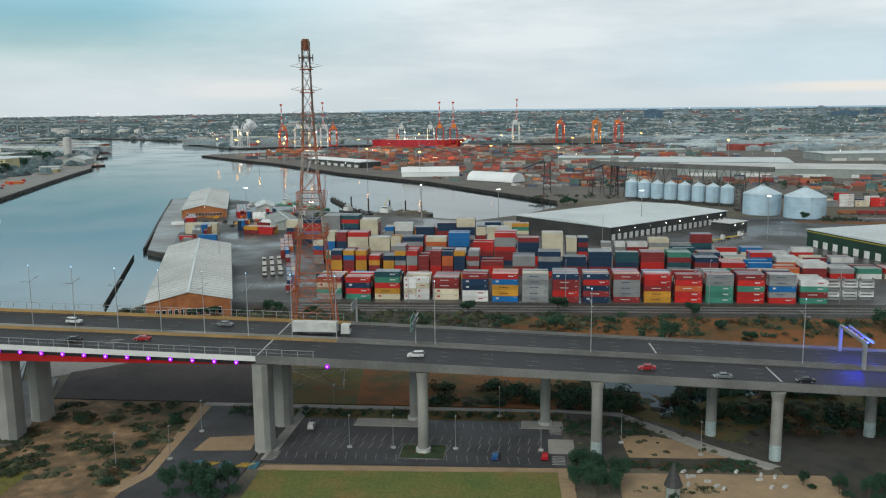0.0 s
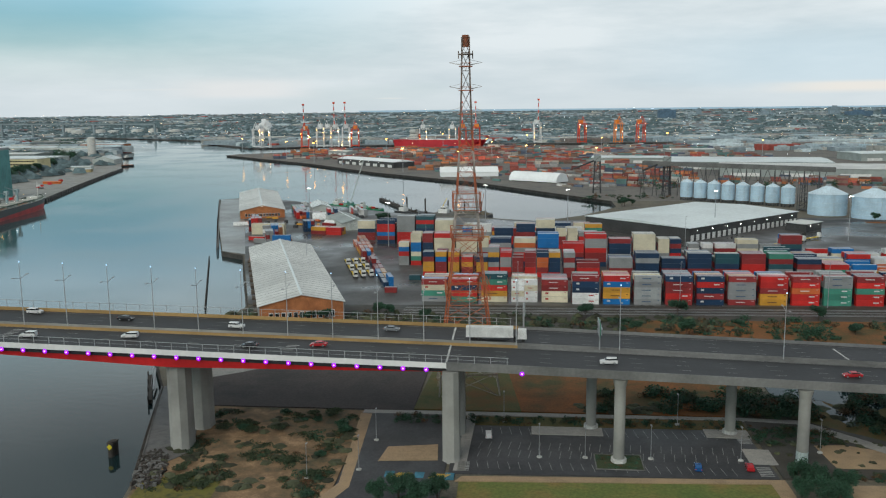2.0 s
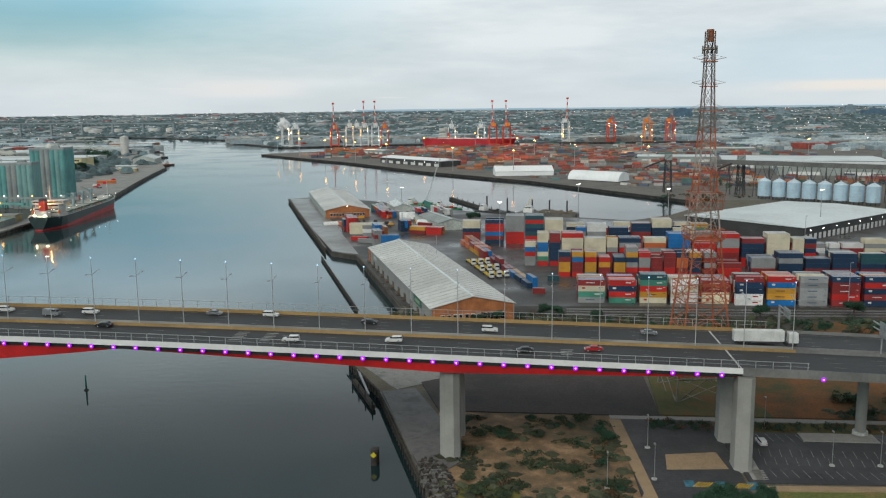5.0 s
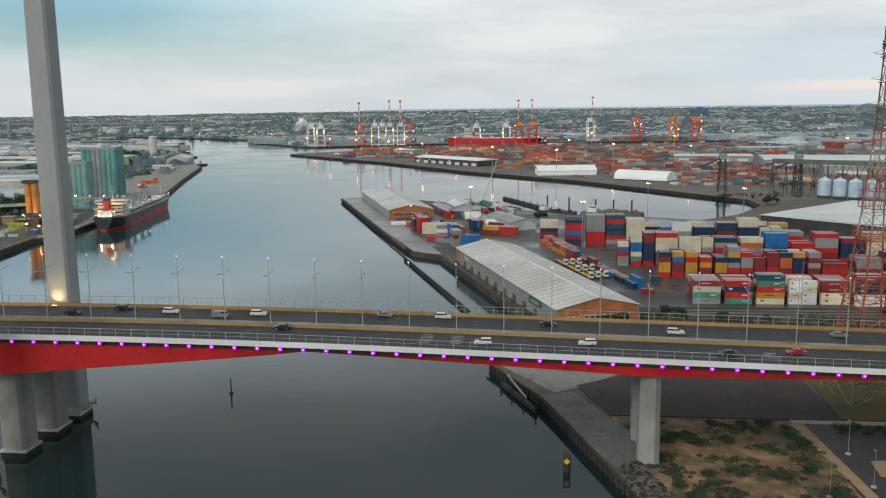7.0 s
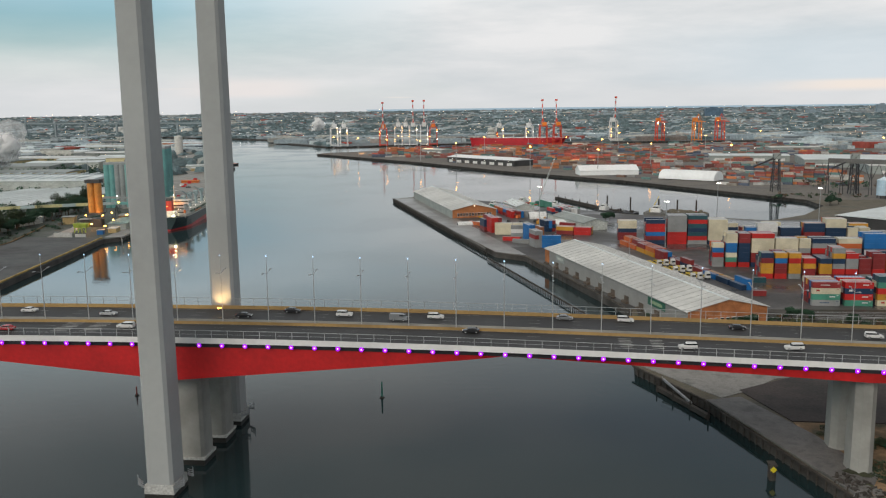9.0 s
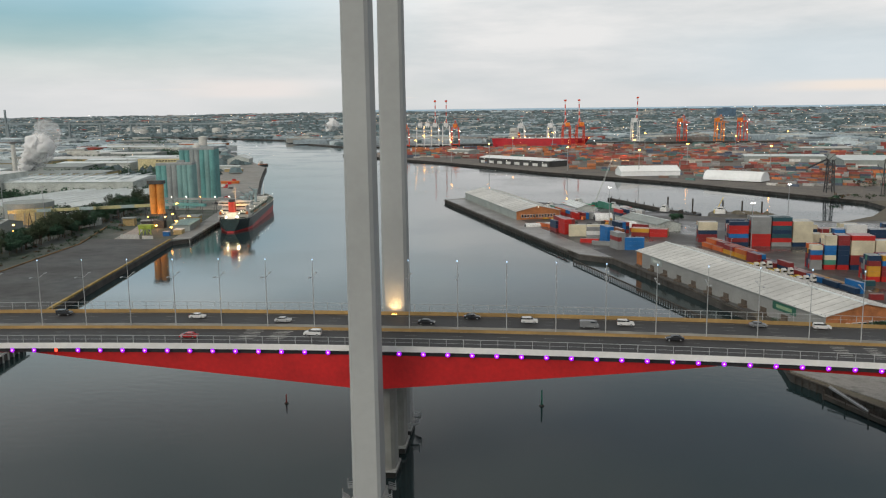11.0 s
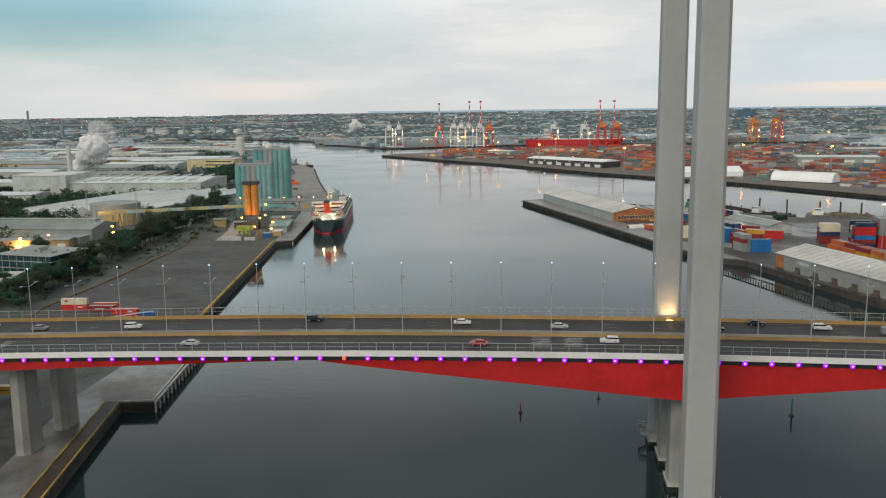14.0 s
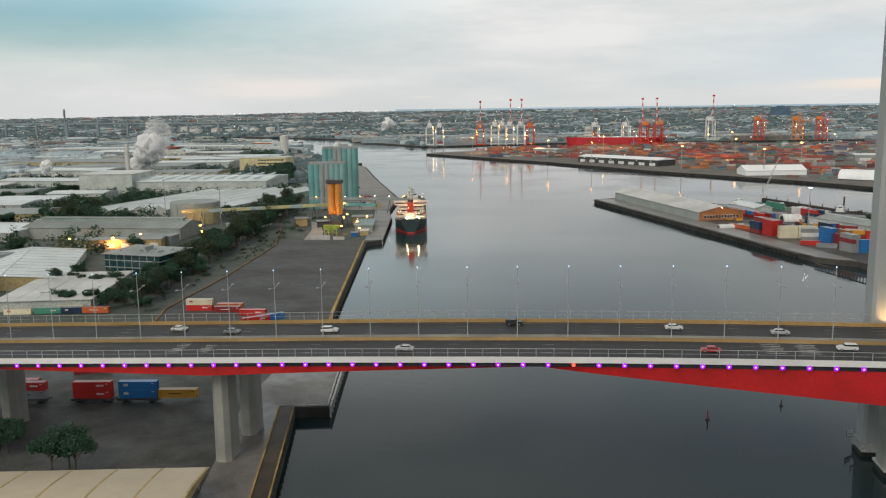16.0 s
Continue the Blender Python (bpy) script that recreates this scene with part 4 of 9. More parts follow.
def gable_shed(label, x, y, rz, width, length, eave, ridge, wall_m, gable_m, roof_m, ribs=26, windows=0, doors=0, name="shed", z=LAND - 0.3, lights=0, docks=0):
    """Gabled shed; local y runs along the ridge, its near gable at y = 0."""
    t = thing(name, label, "shed", x, y, z, rz)
    FOOT.append((x - math.sin(radians(rz)) * length / 2, y + math.cos(radians(rz)) * length / 2, rz, width / 2, length / 2))
    w2 = width / 2
    th = 0.4
    for sx in (-1, 1):
        part("side_wall", Shape().box(sx * (w2 - th / 2), length / 2, 0, th, length, eave), wall_m, t)
    for yy in (th / 2, length - th / 2):
        s_ = Shape()
        prof = [(-w2 + th, 0), (w2 - th, 0), (w2 - th, eave), (0, ridge - 0.1), (-w2 + th, eave)]
        vs_ = [(px, yy - th / 2, pz) for px, pz in prof] + [(px, yy + th / 2, pz) for px, pz in prof]
        s_.add(vs_, [(0, 1, 2, 3, 4), (9, 8, 7, 6, 5)] + [(i, (i + 1) % 5, 5 + (i + 1) % 5, 5 + i) for i in range(5)])
        part("gable_wall", s_, gable_m, t)
    for sx in (-1, 1):
        s_ = Shape()
        s_.add([(0, -0.6, ridge + 0.25), (0, length + 0.6, ridge + 0.25), (sx * (w2 + 0.6), length + 0.6, eave + 0.1), (sx * (w2 + 0.6), -0.6, eave + 0.1),
                (0, -0.6, ridge), (0, length + 0.6, ridge), (sx * (w2 + 0.6), length + 0.6, eave - 0.15), (sx * (w2 + 0.6), -0.6, eave - 0.15)],
               [(0, 1, 2, 3), (7, 6, 5, 4), (0, 3, 7, 4), (3, 2, 6, 7), (1, 5, 6, 2)])
        roof = part("roof", s_, roof_m, t)
        for i in range(ribs):
            yy = length * (i + 0.5) / ribs
            part("roof_rib", Shape().bar((0, yy, ridge + 0.3), (sx * (w2 + 0.5), yy, eave + 0.15), 0.15), ROOF_SEAM, roof)
    part("ridge_cap", Shape().box(0, length / 2, ridge + 0.18, 1.0, length + 1.2, 0.3), ROOF_WHITE, t)
    for i in range(windows):
        xx = -w2 * 0.72 + 1.44 * w2 * i / max(windows - 1, 1)
        wn_ = part("window", Shape().box(xx, -0.06, eave * 0.25, width / windows * 0.55, 0.12, eave * 0.38), DOOR_WHITE, t, "white-framed window")
        part("pane", Shape().box(xx, -0.14, eave * 0.28, width / windows * 0.46, 0.06, eave * 0.32), GLASS, wn_)
    for i in range(doors):
        yy = length * (i + 0.5) / doors
        part("door", Shape().box(-w2 - 0.05, yy, 0, 0.14, length / doors * 0.35, eave * 0.6), WALL_GREY, t, "grey roller door")
    for i in range(docks):
        yy = length * (i + 0.7) / docks
        part("loading_dock", Shape().box(-w2 - 0.8, yy, 0, 1.6, 5.2, 1.3).box(-w2 - 0.1, yy, 1.3, 0.2, 4.4, 2.2), DOCK_WOOD, t, "brown timber loading dock")
    for i in range(lights):
        part("wall_lamp", Shape().box(0 + (i - (lights - 1) / 2) * 6, -0.5, ridge - 1.2, 0.45, 0.4, 0.35), WHITELAMP, t, "lit gable floodlight")
    return t


long_shed = gable_shed("long wharf shed with ribbed pale roof and orange brick gables", -152.4, 355.2, 19.5, 36.6, 165.5, 8.7, 12.7, mat("wharf_shed_cladding", (0.27, 0.27, 0.26), 0.7, 0.4, 0.15, stain=0.1), BRICK_OR, ROOF_PALE, 30, 11, 0, docks=11)
part("brick_return", Shape().box(-18.4, 161.8, 0, 0.3, 6.5, 8.2), BRICK_OR, long_shed, "orange brick return wall")
SIGN_GREEN = mat("sign_green", (0.03, 0.13, 0.09), 0.6, 1.0, 0.2)
for yy, sw, sm in ((26, 16, SIGN_GREEN), (141, 13, WALL_GREY)):
    sign = part("wall_sign", Shape().box(-18.45, yy, 4.6, 0.12, sw, 3.4), sm, long_shed, "company sign panel")
    part("lettering_bar", Shape().box(-18.55, yy, 5.6, 0.08, sw * 0.66, 1.4), mat("sign_letter_paint", (0.26, 0.36, 0.22), 0.6, 1.0, 0.2) if yy < 50 else WALL_PALE, sign)
gable_shed("older wharf shed with pale roof and orange brick gable", -281.5, 711, 18.7, 38, 172, 7.0, 11.2, WALL_GREY, BRICK_OR, ROOF_PALE, 20, 12, 10, lights=1)
gable_shed("small white-roofed store beside the wharf shed", -240, 752, 18.7, 16, 40, 5, 7.5, WALL_PALE, WALL_PALE, ROOF_WHITE, 6)
gable_shed("low grey workshop with pale walls on the dock yard", -187, 640, 25, 20, 60, 6, 8.5, WALL_PALE, WALL_PALE, ROOF_GREY, 8)


def flat_shed(name, label, x, y, rz, sx, sy, h, wall_m, roof_m, doors=0, z=LAND - 0.3, lip=0.8, lamps=0, ridge=0.0, cat="warehouse", bays=6):
    t = thing(name, label, cat, x, y, z, rz)
    FOOT.append((x, y, rz, sx / 2, sy / 2))
    for k_, (dx, dy, wx, wy) in enumerate(((0, -sy / 2 + 0.2, sx, 0.4), (0, sy / 2 - 0.2, sx, 0.4), (-sx / 2 + 0.2, 0, 0.4, sy - 0.8), (sx / 2 - 0.2, 0, 0.4, sy - 0.8))):
        part("wall", Shape().box(dx, dy, 0, wx, wy, h), wall_m, t)
    s_ = Shape()
    a, b = sx / 2 + lip, sy / 2 + lip
    s_.add([(-a, -b, h), (a, -b, h), (a, b, h), (-a, b, h), (-a, -b, h + 0.3), (a, -b, h + 0.3), (a, b, h + 0.3), (-a, b, h + 0.3), (-a, 0, h + 0.3 + ridge), (a, 0, h + 0.3 + ridge)],
           [(0, 1, 5, 4), (2, 3, 7, 6), (4, 5, 9, 8), (8, 9, 6, 7), (1, 2, 6, 9, 5), (3, 0, 4, 8, 7), (3, 2, 1, 0)])
    part("roof", s_, roof_m, t)
    for i in range(doors):
        xx = -sx / 2 + sx * (i + 0.5) / doors
        part("dock_door", Shape().box(xx, -sy / 2 - 0.06, 0.6, sx / doors * 0.55, 0.14, min(4.2, h * 0.5)), DOOR_WHITE, t, "white loading door")
    for i in range(lamps):
        xx = -sx / 2 + sx * (i + 0.5) / lamps
        part("wall_lamp", Shape().box(xx, -sy / 2 - 0.4, h * 0.75, 0.45, 0.4, 0.3), WHITELAMP, t, "lit wall lamp")
    if bays:
        for i in range(1, bays):
            part("roof_seam", Shape().box(-sx / 2 + sx * i / bays, 0, h + 0.3 + ridge * 0.5, 0.3, sy * 0.98, 0.12 + ridge * 0.5), roof_m, t)
    return t


flat_shed("warehouse", "big distribution warehouse with white roof and dark walls", 69.5, 669.5, 44.4, 138, 93, 9.7, WALL_DARK, ROOF_WHITE, doors=22, lamps=8, ridge=1.6, bays=0)
part_t = flat_shed("warehouse", "dark green walled transport depot with pale roof", 258, 536, 22, 120, 130, 11.0, mat("dark_green_cladding", (0.016, 0.05, 0.03), 0.6, 0.4, 0.25), ROOF_WHITE, doors=10, lamps=4, ridge=1.2, bays=0)
for i in range(14):
    part("dock_door", Shape().box(-60.1, -58 + 8.8 * i, 0.4, 0.16, 4.2, 4.4), DOOR_WHITE, part_t, "white loading door")
part("yellow_stripe", Shape().box(-60.1, 0, 9.6, 0.14, 129, 0.5), mat("yellow_stripe_paint", (0.5, 0.4, 0.03), 0.6, 1, 0.1), part_t, "yellow painted stripe")

# ---------------------------------------------------------------- lattice mast
MAST_RED = mat("orange_red_mast_paint", (0.38, 0.105, 0.04), 0.7, 0.8, 0.45)
MAST_WHITE = mat("white_mast_paint", (0.34, 0.30, 0.265), 0.7, 0.8, 0.4)


MAST_DULL = mat("weathered_mast_steel", (0.17, 0.13, 0.105), 0.7, 1.5, 0.3)


def lattice_mast(label, x, y, base, top_w, h, bands, z=LAND - 0.3, rz=8, levels=17):
    t = thing("transmission_mast", label, "mast", x, y, z, rz)
    hw = lambda q: (top_w + (base - top_w) * (1 - q) ** 1.8) / 2
    zs = [h * (1 - (1 - i / levels) ** 1.12) for i in range(levels + 1)]
    for i in range(levels):
        z0, z1 = zs[i], zs[i + 1]
        a, b = hw(z0 / h), hw(z1 / h)
        m = MAST_RED if bands(z0 / h) else (MAST_DULL if z0 / h > 0.73 and base > 14 else MAST_WHITE)
        s_ = Shape()
        w = 0.55 * (1 - 0.42 * z0 / h)
        cs = ((-1, -1), (1, -1), (1, 1), (-1, 1))
        for j in range(4):
            p, q = cs[j], cs[(j + 1) % 4]
            s_.bar((p[0] * a, p[1] * a, z0), (p[0] * b, p[1] * b, z1), w)
            s_.bar((p[0] * a, p[1] * a, z0), (q[0] * b, q[1] * b, z1), w * 0.34)
            s_.bar((q[0] * a, q[1] * a, z0), (p[0] * b, p[1] * b, z1), w * 0.34)
            s_.bar((p[0] * b, p[1] * b, z1), (q[0] * b, q[1] * b, z1), w * 0.4)
            mid = (z0 + z1) / 2
            c = (a + b) / 2
            s_.bar((p[0] * c, p[1] * c, mid), (0.5 * (p[0] + q[0]) * a, 0.5 * (p[1] + q[1]) * a, z0), w * 0.3)
        part("lattice_section", s_, m, t)
    for q in (0.16, 0.44, 0.79, 0.855, 0.92):
        a = hw(q) + 0.35
        for dx, dy in ((0, -a), (0, a), (-a, 0), (a, 0)):
            pf = part("platform", Shape().box(dx, dy, q * h, 2 * a if dx == 0 else 0.9, 2 * a if dy == 0 else 0.9, 0.25), MAST_RED, t, "steel service platform")
            part("handrail", Shape().box(dx * 1.05, dy * 1.05, q * h + 1.1, 2 * a if dx == 0 else 0.1, 2 * a if dy == 0 else 0.1, 0.1), MAST_RED, pf)
    for q in (0.795, 0.86, 0.925):
        part("cross_arm", Shape().bar((-5.2, 0, q * h + 0.7), (-hw(q), 0, q * h), 0.1, 0.35).bar((5.2, 0, q * h + 0.7), (hw(q), 0, q * h), 0.1, 0.35)
             .bar((-5.2, 0, q * h + 0.7), (-hw(q), 0, q * h + 1.6), 0.12).bar((5.2, 0, q * h + 0.7), (hw(q), 0, q * h + 1.6), 0.12), MAST_WHITE, t)
    if base > 14:
        for q0, q1 in ((0.275, 0.318), (0.445, 0.472), (0.525, 0.572)):
            a, s_ = hw(q0) + 0.9, Shape()
            for zz in np.linspace(q0 * h, q1 * h, 3):
                for dx, dy in ((0, -a), (0, a), (-a, 0), (a, 0)):
                    s_.box(dx, dy, zz, 2 * a if dx == 0 else 0.16, 2 * a if dy == 0 else 0.16, 0.22)
            for e in (-1, 1):
                for k_ in range(5):
                    o = a * (-1 + k_ / 2)
                    s_.bar((o, e * a, q0 * h), (o + a * 0.2, e * a, q1 * h), 0.14).bar((e * a, o, q0 * h), (e * a, o, q1 * h), 0.14)
            part("lattice_cage", s_, MAST_RED, t, "rusty orange lattice cage with walkway")
        part("foot_tangle", Shape().bar((-9, -9, 7), (9, -9, 7), 0.3).bar((-9, 9, 7), (9, 9, 7), 0.3).bar((-9, -9, 0), (0, -9, 7), 0.25).bar((9, -9, 0), (0, -9, 7), 0.25).bar((-9, 9, 0), (0, 9, 7), 0.25).bar((9, 9, 0), (0, 9, 7), 0.25).bar((-9, -9, 7), (9, 9, 7), 0.25).bar((9, -9, 7), (-9, 9, 7), 0.25), MAST_DULL, t, "dull steel foot bracing")
        for k_ in range(6):
            a = math.pi * k_ / 3
            part("antenna", Shape().box(2.2 * math.cos(a), 2.2 * math.sin(a), h - 6.6, 0.3, 0.3, 2.4), MAST_DULL, t)
    if base > 14:
        part("antenna_ring", Shape().round(0, 0, h - 5.4, 2.3, 0.3, n=12), MAST_DULL, t)
    part("cap", Shape().round(0, 0, h - 3.0, 1.1, 3.6, n=12), mat("rusty_cap_paint", (0.26, 0.085, 0.04), 0.8, 0.8, 0.3), t, "rusty brown cap drum")
    return t


lattice_mast("tall orange and white lattice transmission mast beside the bridge", -75, 274.5, 19.6, 2.3, 113.2, lambda q: 0.04 < q < 0.43 or 0.51 < q < 0.58 or 0.64 < q < 0.74)
lattice_mast("pale lattice power mast on the west bank", -690, 384, 12, 2.6, 52, lambda q: False, levels=10)

# ---------------------------------------------------------------- containers
CCOL = dict(red=(0.50, 0.020, 0.016), maroon=(0.24, 0.026, 0.026), navy=(0.010, 0.036, 0.085), blue=(0.012, 0.15, 0.42), grey=(0.27, 0.28, 0.28), cream=(0.66, 0.60, 0.44),
            teal=(0.06, 0.24, 0.17), yellow=(0.58, 0.29, 0.03), orange=(0.55, 0.13, 0.035), white=(0.72, 0.72, 0.70), dkteal=(0.02, 0.08, 0.10), brown=(0.26, 0.10, 0.04))
CMAT = {k: mat("container_" + k, c, 0.5, 0.6, 0.2, bump=0.05, objrand=0.2, stain=0.12) for k, c in CCOL.items()}
# container roofs: pale grey mixed in to imitate sky reflected on wet steel
CROOF_SHEEN = {k: mat("container_roof_sheen_" + k, Vector(c) * 0.55 + Vector((0.17, 0.175, 0.18)), 0.3, 0.6, 0.3, bump=0.05, objrand=0.35, stain=0.2) for k, c in CCOL.items()}
LOGO = dict(red="white", maroon="white", navy="white", blue="white", grey="navy", cream="red", teal="white", yellow="maroon", orange="white", white="red", dkteal="white", brown="white")
CWORD = dict(red="red", maroon="red", navy="dark blue", blue="blue", grey="grey", cream="cream", teal="sea-green", yellow="yellow", orange="orange", white="white", dkteal="dark teal", brown="brown")
MATE_MAT = mat("logo_paint_white", (0.6, 0.6, 0.58), 0.6, 2, 0.2)
LOGO_MATS = dict(white=MATE_MAT, navy=mat("logo_paint_blue", (0.03, 0.08, 0.16), 0.6, 2, 0.2), red=mat("logo_paint_red", (0.4, 0.04, 0.03), 0.6, 2, 0.2), maroon=mat("logo_paint_dark", (0.08, 0.03, 0.02), 0.6, 2, 0.2))
CW, CH = 2.44, 2.72


def container_proto(color, length, i):
    word = "long" if length > 7 else "short"
    t = thing("shipping_container", f"{word} {CWORD[color]} corrugated steel shipping container in the yard", "container", 0, 0, -500, group="stacked containers")
    hl, hw_ = length / 2, CW / 2
    s_ = Shape()
    n = 20 if length > 7 else 10
    for sy in (-1, 1):
        pts = []
        for j in range(n * 2 + 1):
            pts.append((-hl + 0.12 + (length - 0.24) * j / (n * 2), sy * (hw_ - (0.07 if (j // 1) % 2 else 0.02))))
        vs_ = [(px, py, 0.16) for px, py in pts] + [(px, py, CH - 0.12) for px, py in pts]
        k = len(pts)
        s_.add(vs_, [(j, j + 1, k + j + 1, k + j) for j in range(k - 1)])
    s_.add([(-hl + .05, -hw_ + .05, CH - .06), (hl - .05, -hw_ + .05, CH - .06), (hl - .05, hw_ - .05, CH - .06), (-hl + .05, hw_ - .05, CH - .06),
            (-hl + .05, -hw_ + .05, 0.1), (hl - .05, -hw_ + .05, 0.1), (hl - .05, hw_ - .05, 0.1), (-hl + .05, hw_ - .05, 0.1)], [(0, 1, 2, 3), (7, 6, 5, 4), (1, 5, 6, 2), (3, 7, 4, 0)])
    part("body", s_, CMAT[color], t)
    part("roof", Shape().box(0, 0, CH - 0.07, length - 0.12, CW - 0.12, 0.05), CROOF_SHEEN[color], t, "rain-wet roof, sky sheen mixed into its colour")
    f_ = Shape()
    for sx in (-1, 1):
        for sy in (-1, 1):
            f_.box(sx * (hl - 0.08), sy * (hw_ - 0.08), 0, 0.16, 0.16, CH - 0.02)
    for sy in (-1, 1):
        for zz in (0, CH - 0.14):
            f_.box(0, sy * (hw_ - 0.05), zz, length - 0.3, 0.1, 0.13)
    for sx in (-1, 1):
        for zz in (0, CH - 0.14):
            f_.box(sx * (hl - 0.05), 0, zz, 0.1, CW - 0.3, 0.13)
    part("frame", f_, CMAT[color], t)
    for sy in (-1, 1):
        d_ = Shape()
        d_.box(hl + 0.01, sy * 0.58, 0.16, 0.05, 1.1, CH - 0.34)
        d_.bar((hl + 0.07, sy * 0.3, 0.2), (hl + 0.07, sy * 0.3, CH - 0.2), 0.05)
        d_.bar((hl + 0.07, sy * 0.8, 0.2), (hl + 0.07, sy * 0.8, CH - 0.2), 0.05)
        part("door_leaf", d_, CMAT[color], t)
    w = length * (0.34, 0.2, 0.12)[i % 3]
    part("lettering_bar", Shape().box(length * (-0.05, 0.22, -0.3)[i % 3], -hw_ - 0.005, CH * 0.46, w, 0.03, CH * (0.13, 0.2, 0.3)[i % 3]), LOGO_MATS[LOGO[color]], t)
    part("code_plate", Shape().box(length * 0.4, -hw_ - 0.005, CH * 0.72, length * 0.07, 0.03, CH * 0.08), LOGO_MATS[LOGO[color]], t)
    return t


PROTO = {}
THINGS_LEFT = [240]
EXTRA = Shape()
EXTRA_KEYS = list(CCOL)


def container(color, x, y, z, rz=0.0, length=12.19):
    """Puts a container; the first ones are things, the rest joins the stacks behind."""
    if THINGS_LEFT[0] > 0:
        THINGS_LEFT[0] -= 1
        key = (color, length > 7)
        m = pose(x, y, z, 0, 0, rz)
        if key not in PROTO:
            PROTO[key] = container_proto(color, length, len(PROTO))
            PROTO[key].matrix_basis = m
        else:
            copy_thing(PROTO[key], m)
        return
    k = EXTRA_KEYS.index(color)
    EXTRA.box(x, y, z, length, CW, CH - 0.07, rz, k)
    EXTRA.box(x, y, z + CH - 0.07, length - 0.1, CW - 0.1, 0.05, rz, k + len(EXTRA_KEYS), bottom=False)
    c, s = math.cos(radians(rz)), math.sin(radians(rz))
    for sg in (-1, 1):
        for e in (-1, 1):
            EXTRA.box(x + e * (length / 2 - 0.1) * c - sg * (CW / 2) * s, y + e * (length / 2 - 0.1) * s + sg * (CW / 2) * c, z, 0.2, 0.1, CH - 0.02, rz, k, bottom=False)


ZC = LAND + 0.02
FRONT = ["maroon cream teal grey", "red navy red teal", "dkteal teal red yellow cream", "white white white white", "maroon maroon cream cream", "maroon navy navy white white",
         "red blue yellow yellow blue", "grey grey grey grey grey", "navy maroon maroon red maroon", "navy red navy maroon navy", "maroon grey grey grey maroon", "red red maroon yellow yellow",
         "maroon red orange red red", "grey grey teal teal teal", "maroon red teal red red", "grey grey blue grey red", "white teal maroon teal"]
MIXED = ["red", "maroon", "navy", "blue", "grey", "cream", "teal", "yellow", "orange", "white", "red", "cream", "red", "cream", "navy", "white", "maroon", "navy", "cream", "yellow", "white", "dkteal"]


def fill(x, y, z, n, length=12.19):
    """Plain containers under the ones that show."""
    for j in range(n):
        EXTRA.box(x, y, z + j * CH, length, CW, CH - 0.03, 0, EXTRA_KEYS.index(rnd.choice(("maroon", "navy", "grey", "red"))))

fronts_top = []
for i, col in enumerate(FRONT):
    x = -99.8 + 14.25 * i
    y0 = 401.3 + 0.022 * (x + 92) - (3.5 if i >= 5 else 0)
    tiers = col.split()[::-1]
    for j, c in enumerate(tiers):
        if c == "white" and i == 3:
            for e in (-1, 1):
                container(c if (j + e) % 3 else "cream", x + e * 3.1, y0, ZC + j * CH, 0, 6.06)
        else:
            container(c, x, y0, ZC + j * CH)
    fronts_top.append((x, y0, len(tiers), tiers[-1]))
# rows behind the front faces: the upper ones that show
for x, y0, n, c in fronts_top:
    for r in range(1, 6):
        nn = max(2, n - (0 if rnd.random() < 0.7 else 1))
        fill(x, y0 + 2.62 * r, ZC, max(nn - 2, 0))
        for j in range(max(nn - 2, 0), nn):
            container(c if rnd.random() < 0.5 else rnd.choice(MIXED), x, y0 + 2.62 * r, ZC + j * CH)
# the blocks behind: left edge, tiers, colours from the top down; s: short boxes
LETTER = dict(r="red", m="maroon", n="navy", b="blue", g="grey", c="cream", t="teal", y="yellow", o="orange", w="white", d="dkteal")
BLOCKS = ((462, 4, "-113:5:nmyy:s -106.1:5:ybmm:s -99.1:5:yryy:s -91.7:4:rymm:s -83.6:4:nyym:s -77.2:6:gyng:s -70.6:5:rggr:s -64.1:4:mmm:s -57.4:5:mmmr:s -50.8:5:noo:s -44.3:5:ynn:s -36.4:5:gmgm:s -29.4:3:mr: -12:4:ggm: 1.9:5:ngn: 15.6:4:nnm: 29.2:5:nnn: 43.4:5:ddn: 57:5:mmr: 71:5:tmd: 85.5:4:nm: 99.5:3:rt: 113.5:3:bw: 127.5:2:oc: 141.5:3:wm: 155.5:2:gr: 169.5:2:tw: 183.5:2:rc:"),
          (495, 3, "-131.4:5:cbrg:s -124.2:7:ccbbct:s -117.2:7:mmnnn:s -110.3:7:rccc: -97.4:6:cccg: -84.6:6:ccg:s -77.6:6:ngr: -63.6:6:cogr: -50.2:7:bbbn: -35.9:5:rrm: -23.1:7:rggr: -9.4:6:mnnn: 4.4:7:cccccg: 18.4:6:cccg:s 25:6:nmn:s 33:3:gw:s 79:4:dd: 93.5:3:nr: 108:2:cw: 122.5:3:rb: 137:2:wo: 152:2:mt: 167:2:wg:"),
          (530, 2, "41.7:3:gw:s 50:3:wg:s 57.4:3:wm: 70.4:4:cgc: 83.6:3:gw: 96:5:mmd: 111:2:rw: 126:2:bc: 141:1:w: 156:2:wr:"),
          (558, 3, "-98.6:5:bgg:s -91.8:6:wwgc: -77.7:5:nnr: -63.4:6:nnmr: -50.6:7:ccnn: -37.4:5:ccm:s -30.2:5:cccg:s -23:4:gr:"),
          (575, 4, "-158.5:6:nrrbm: -144.6:7:ggggrr: -131.6:7:drdnd: -118.6:6:ccccc:"), (591, 2, "-175:5:ccnmm:"))
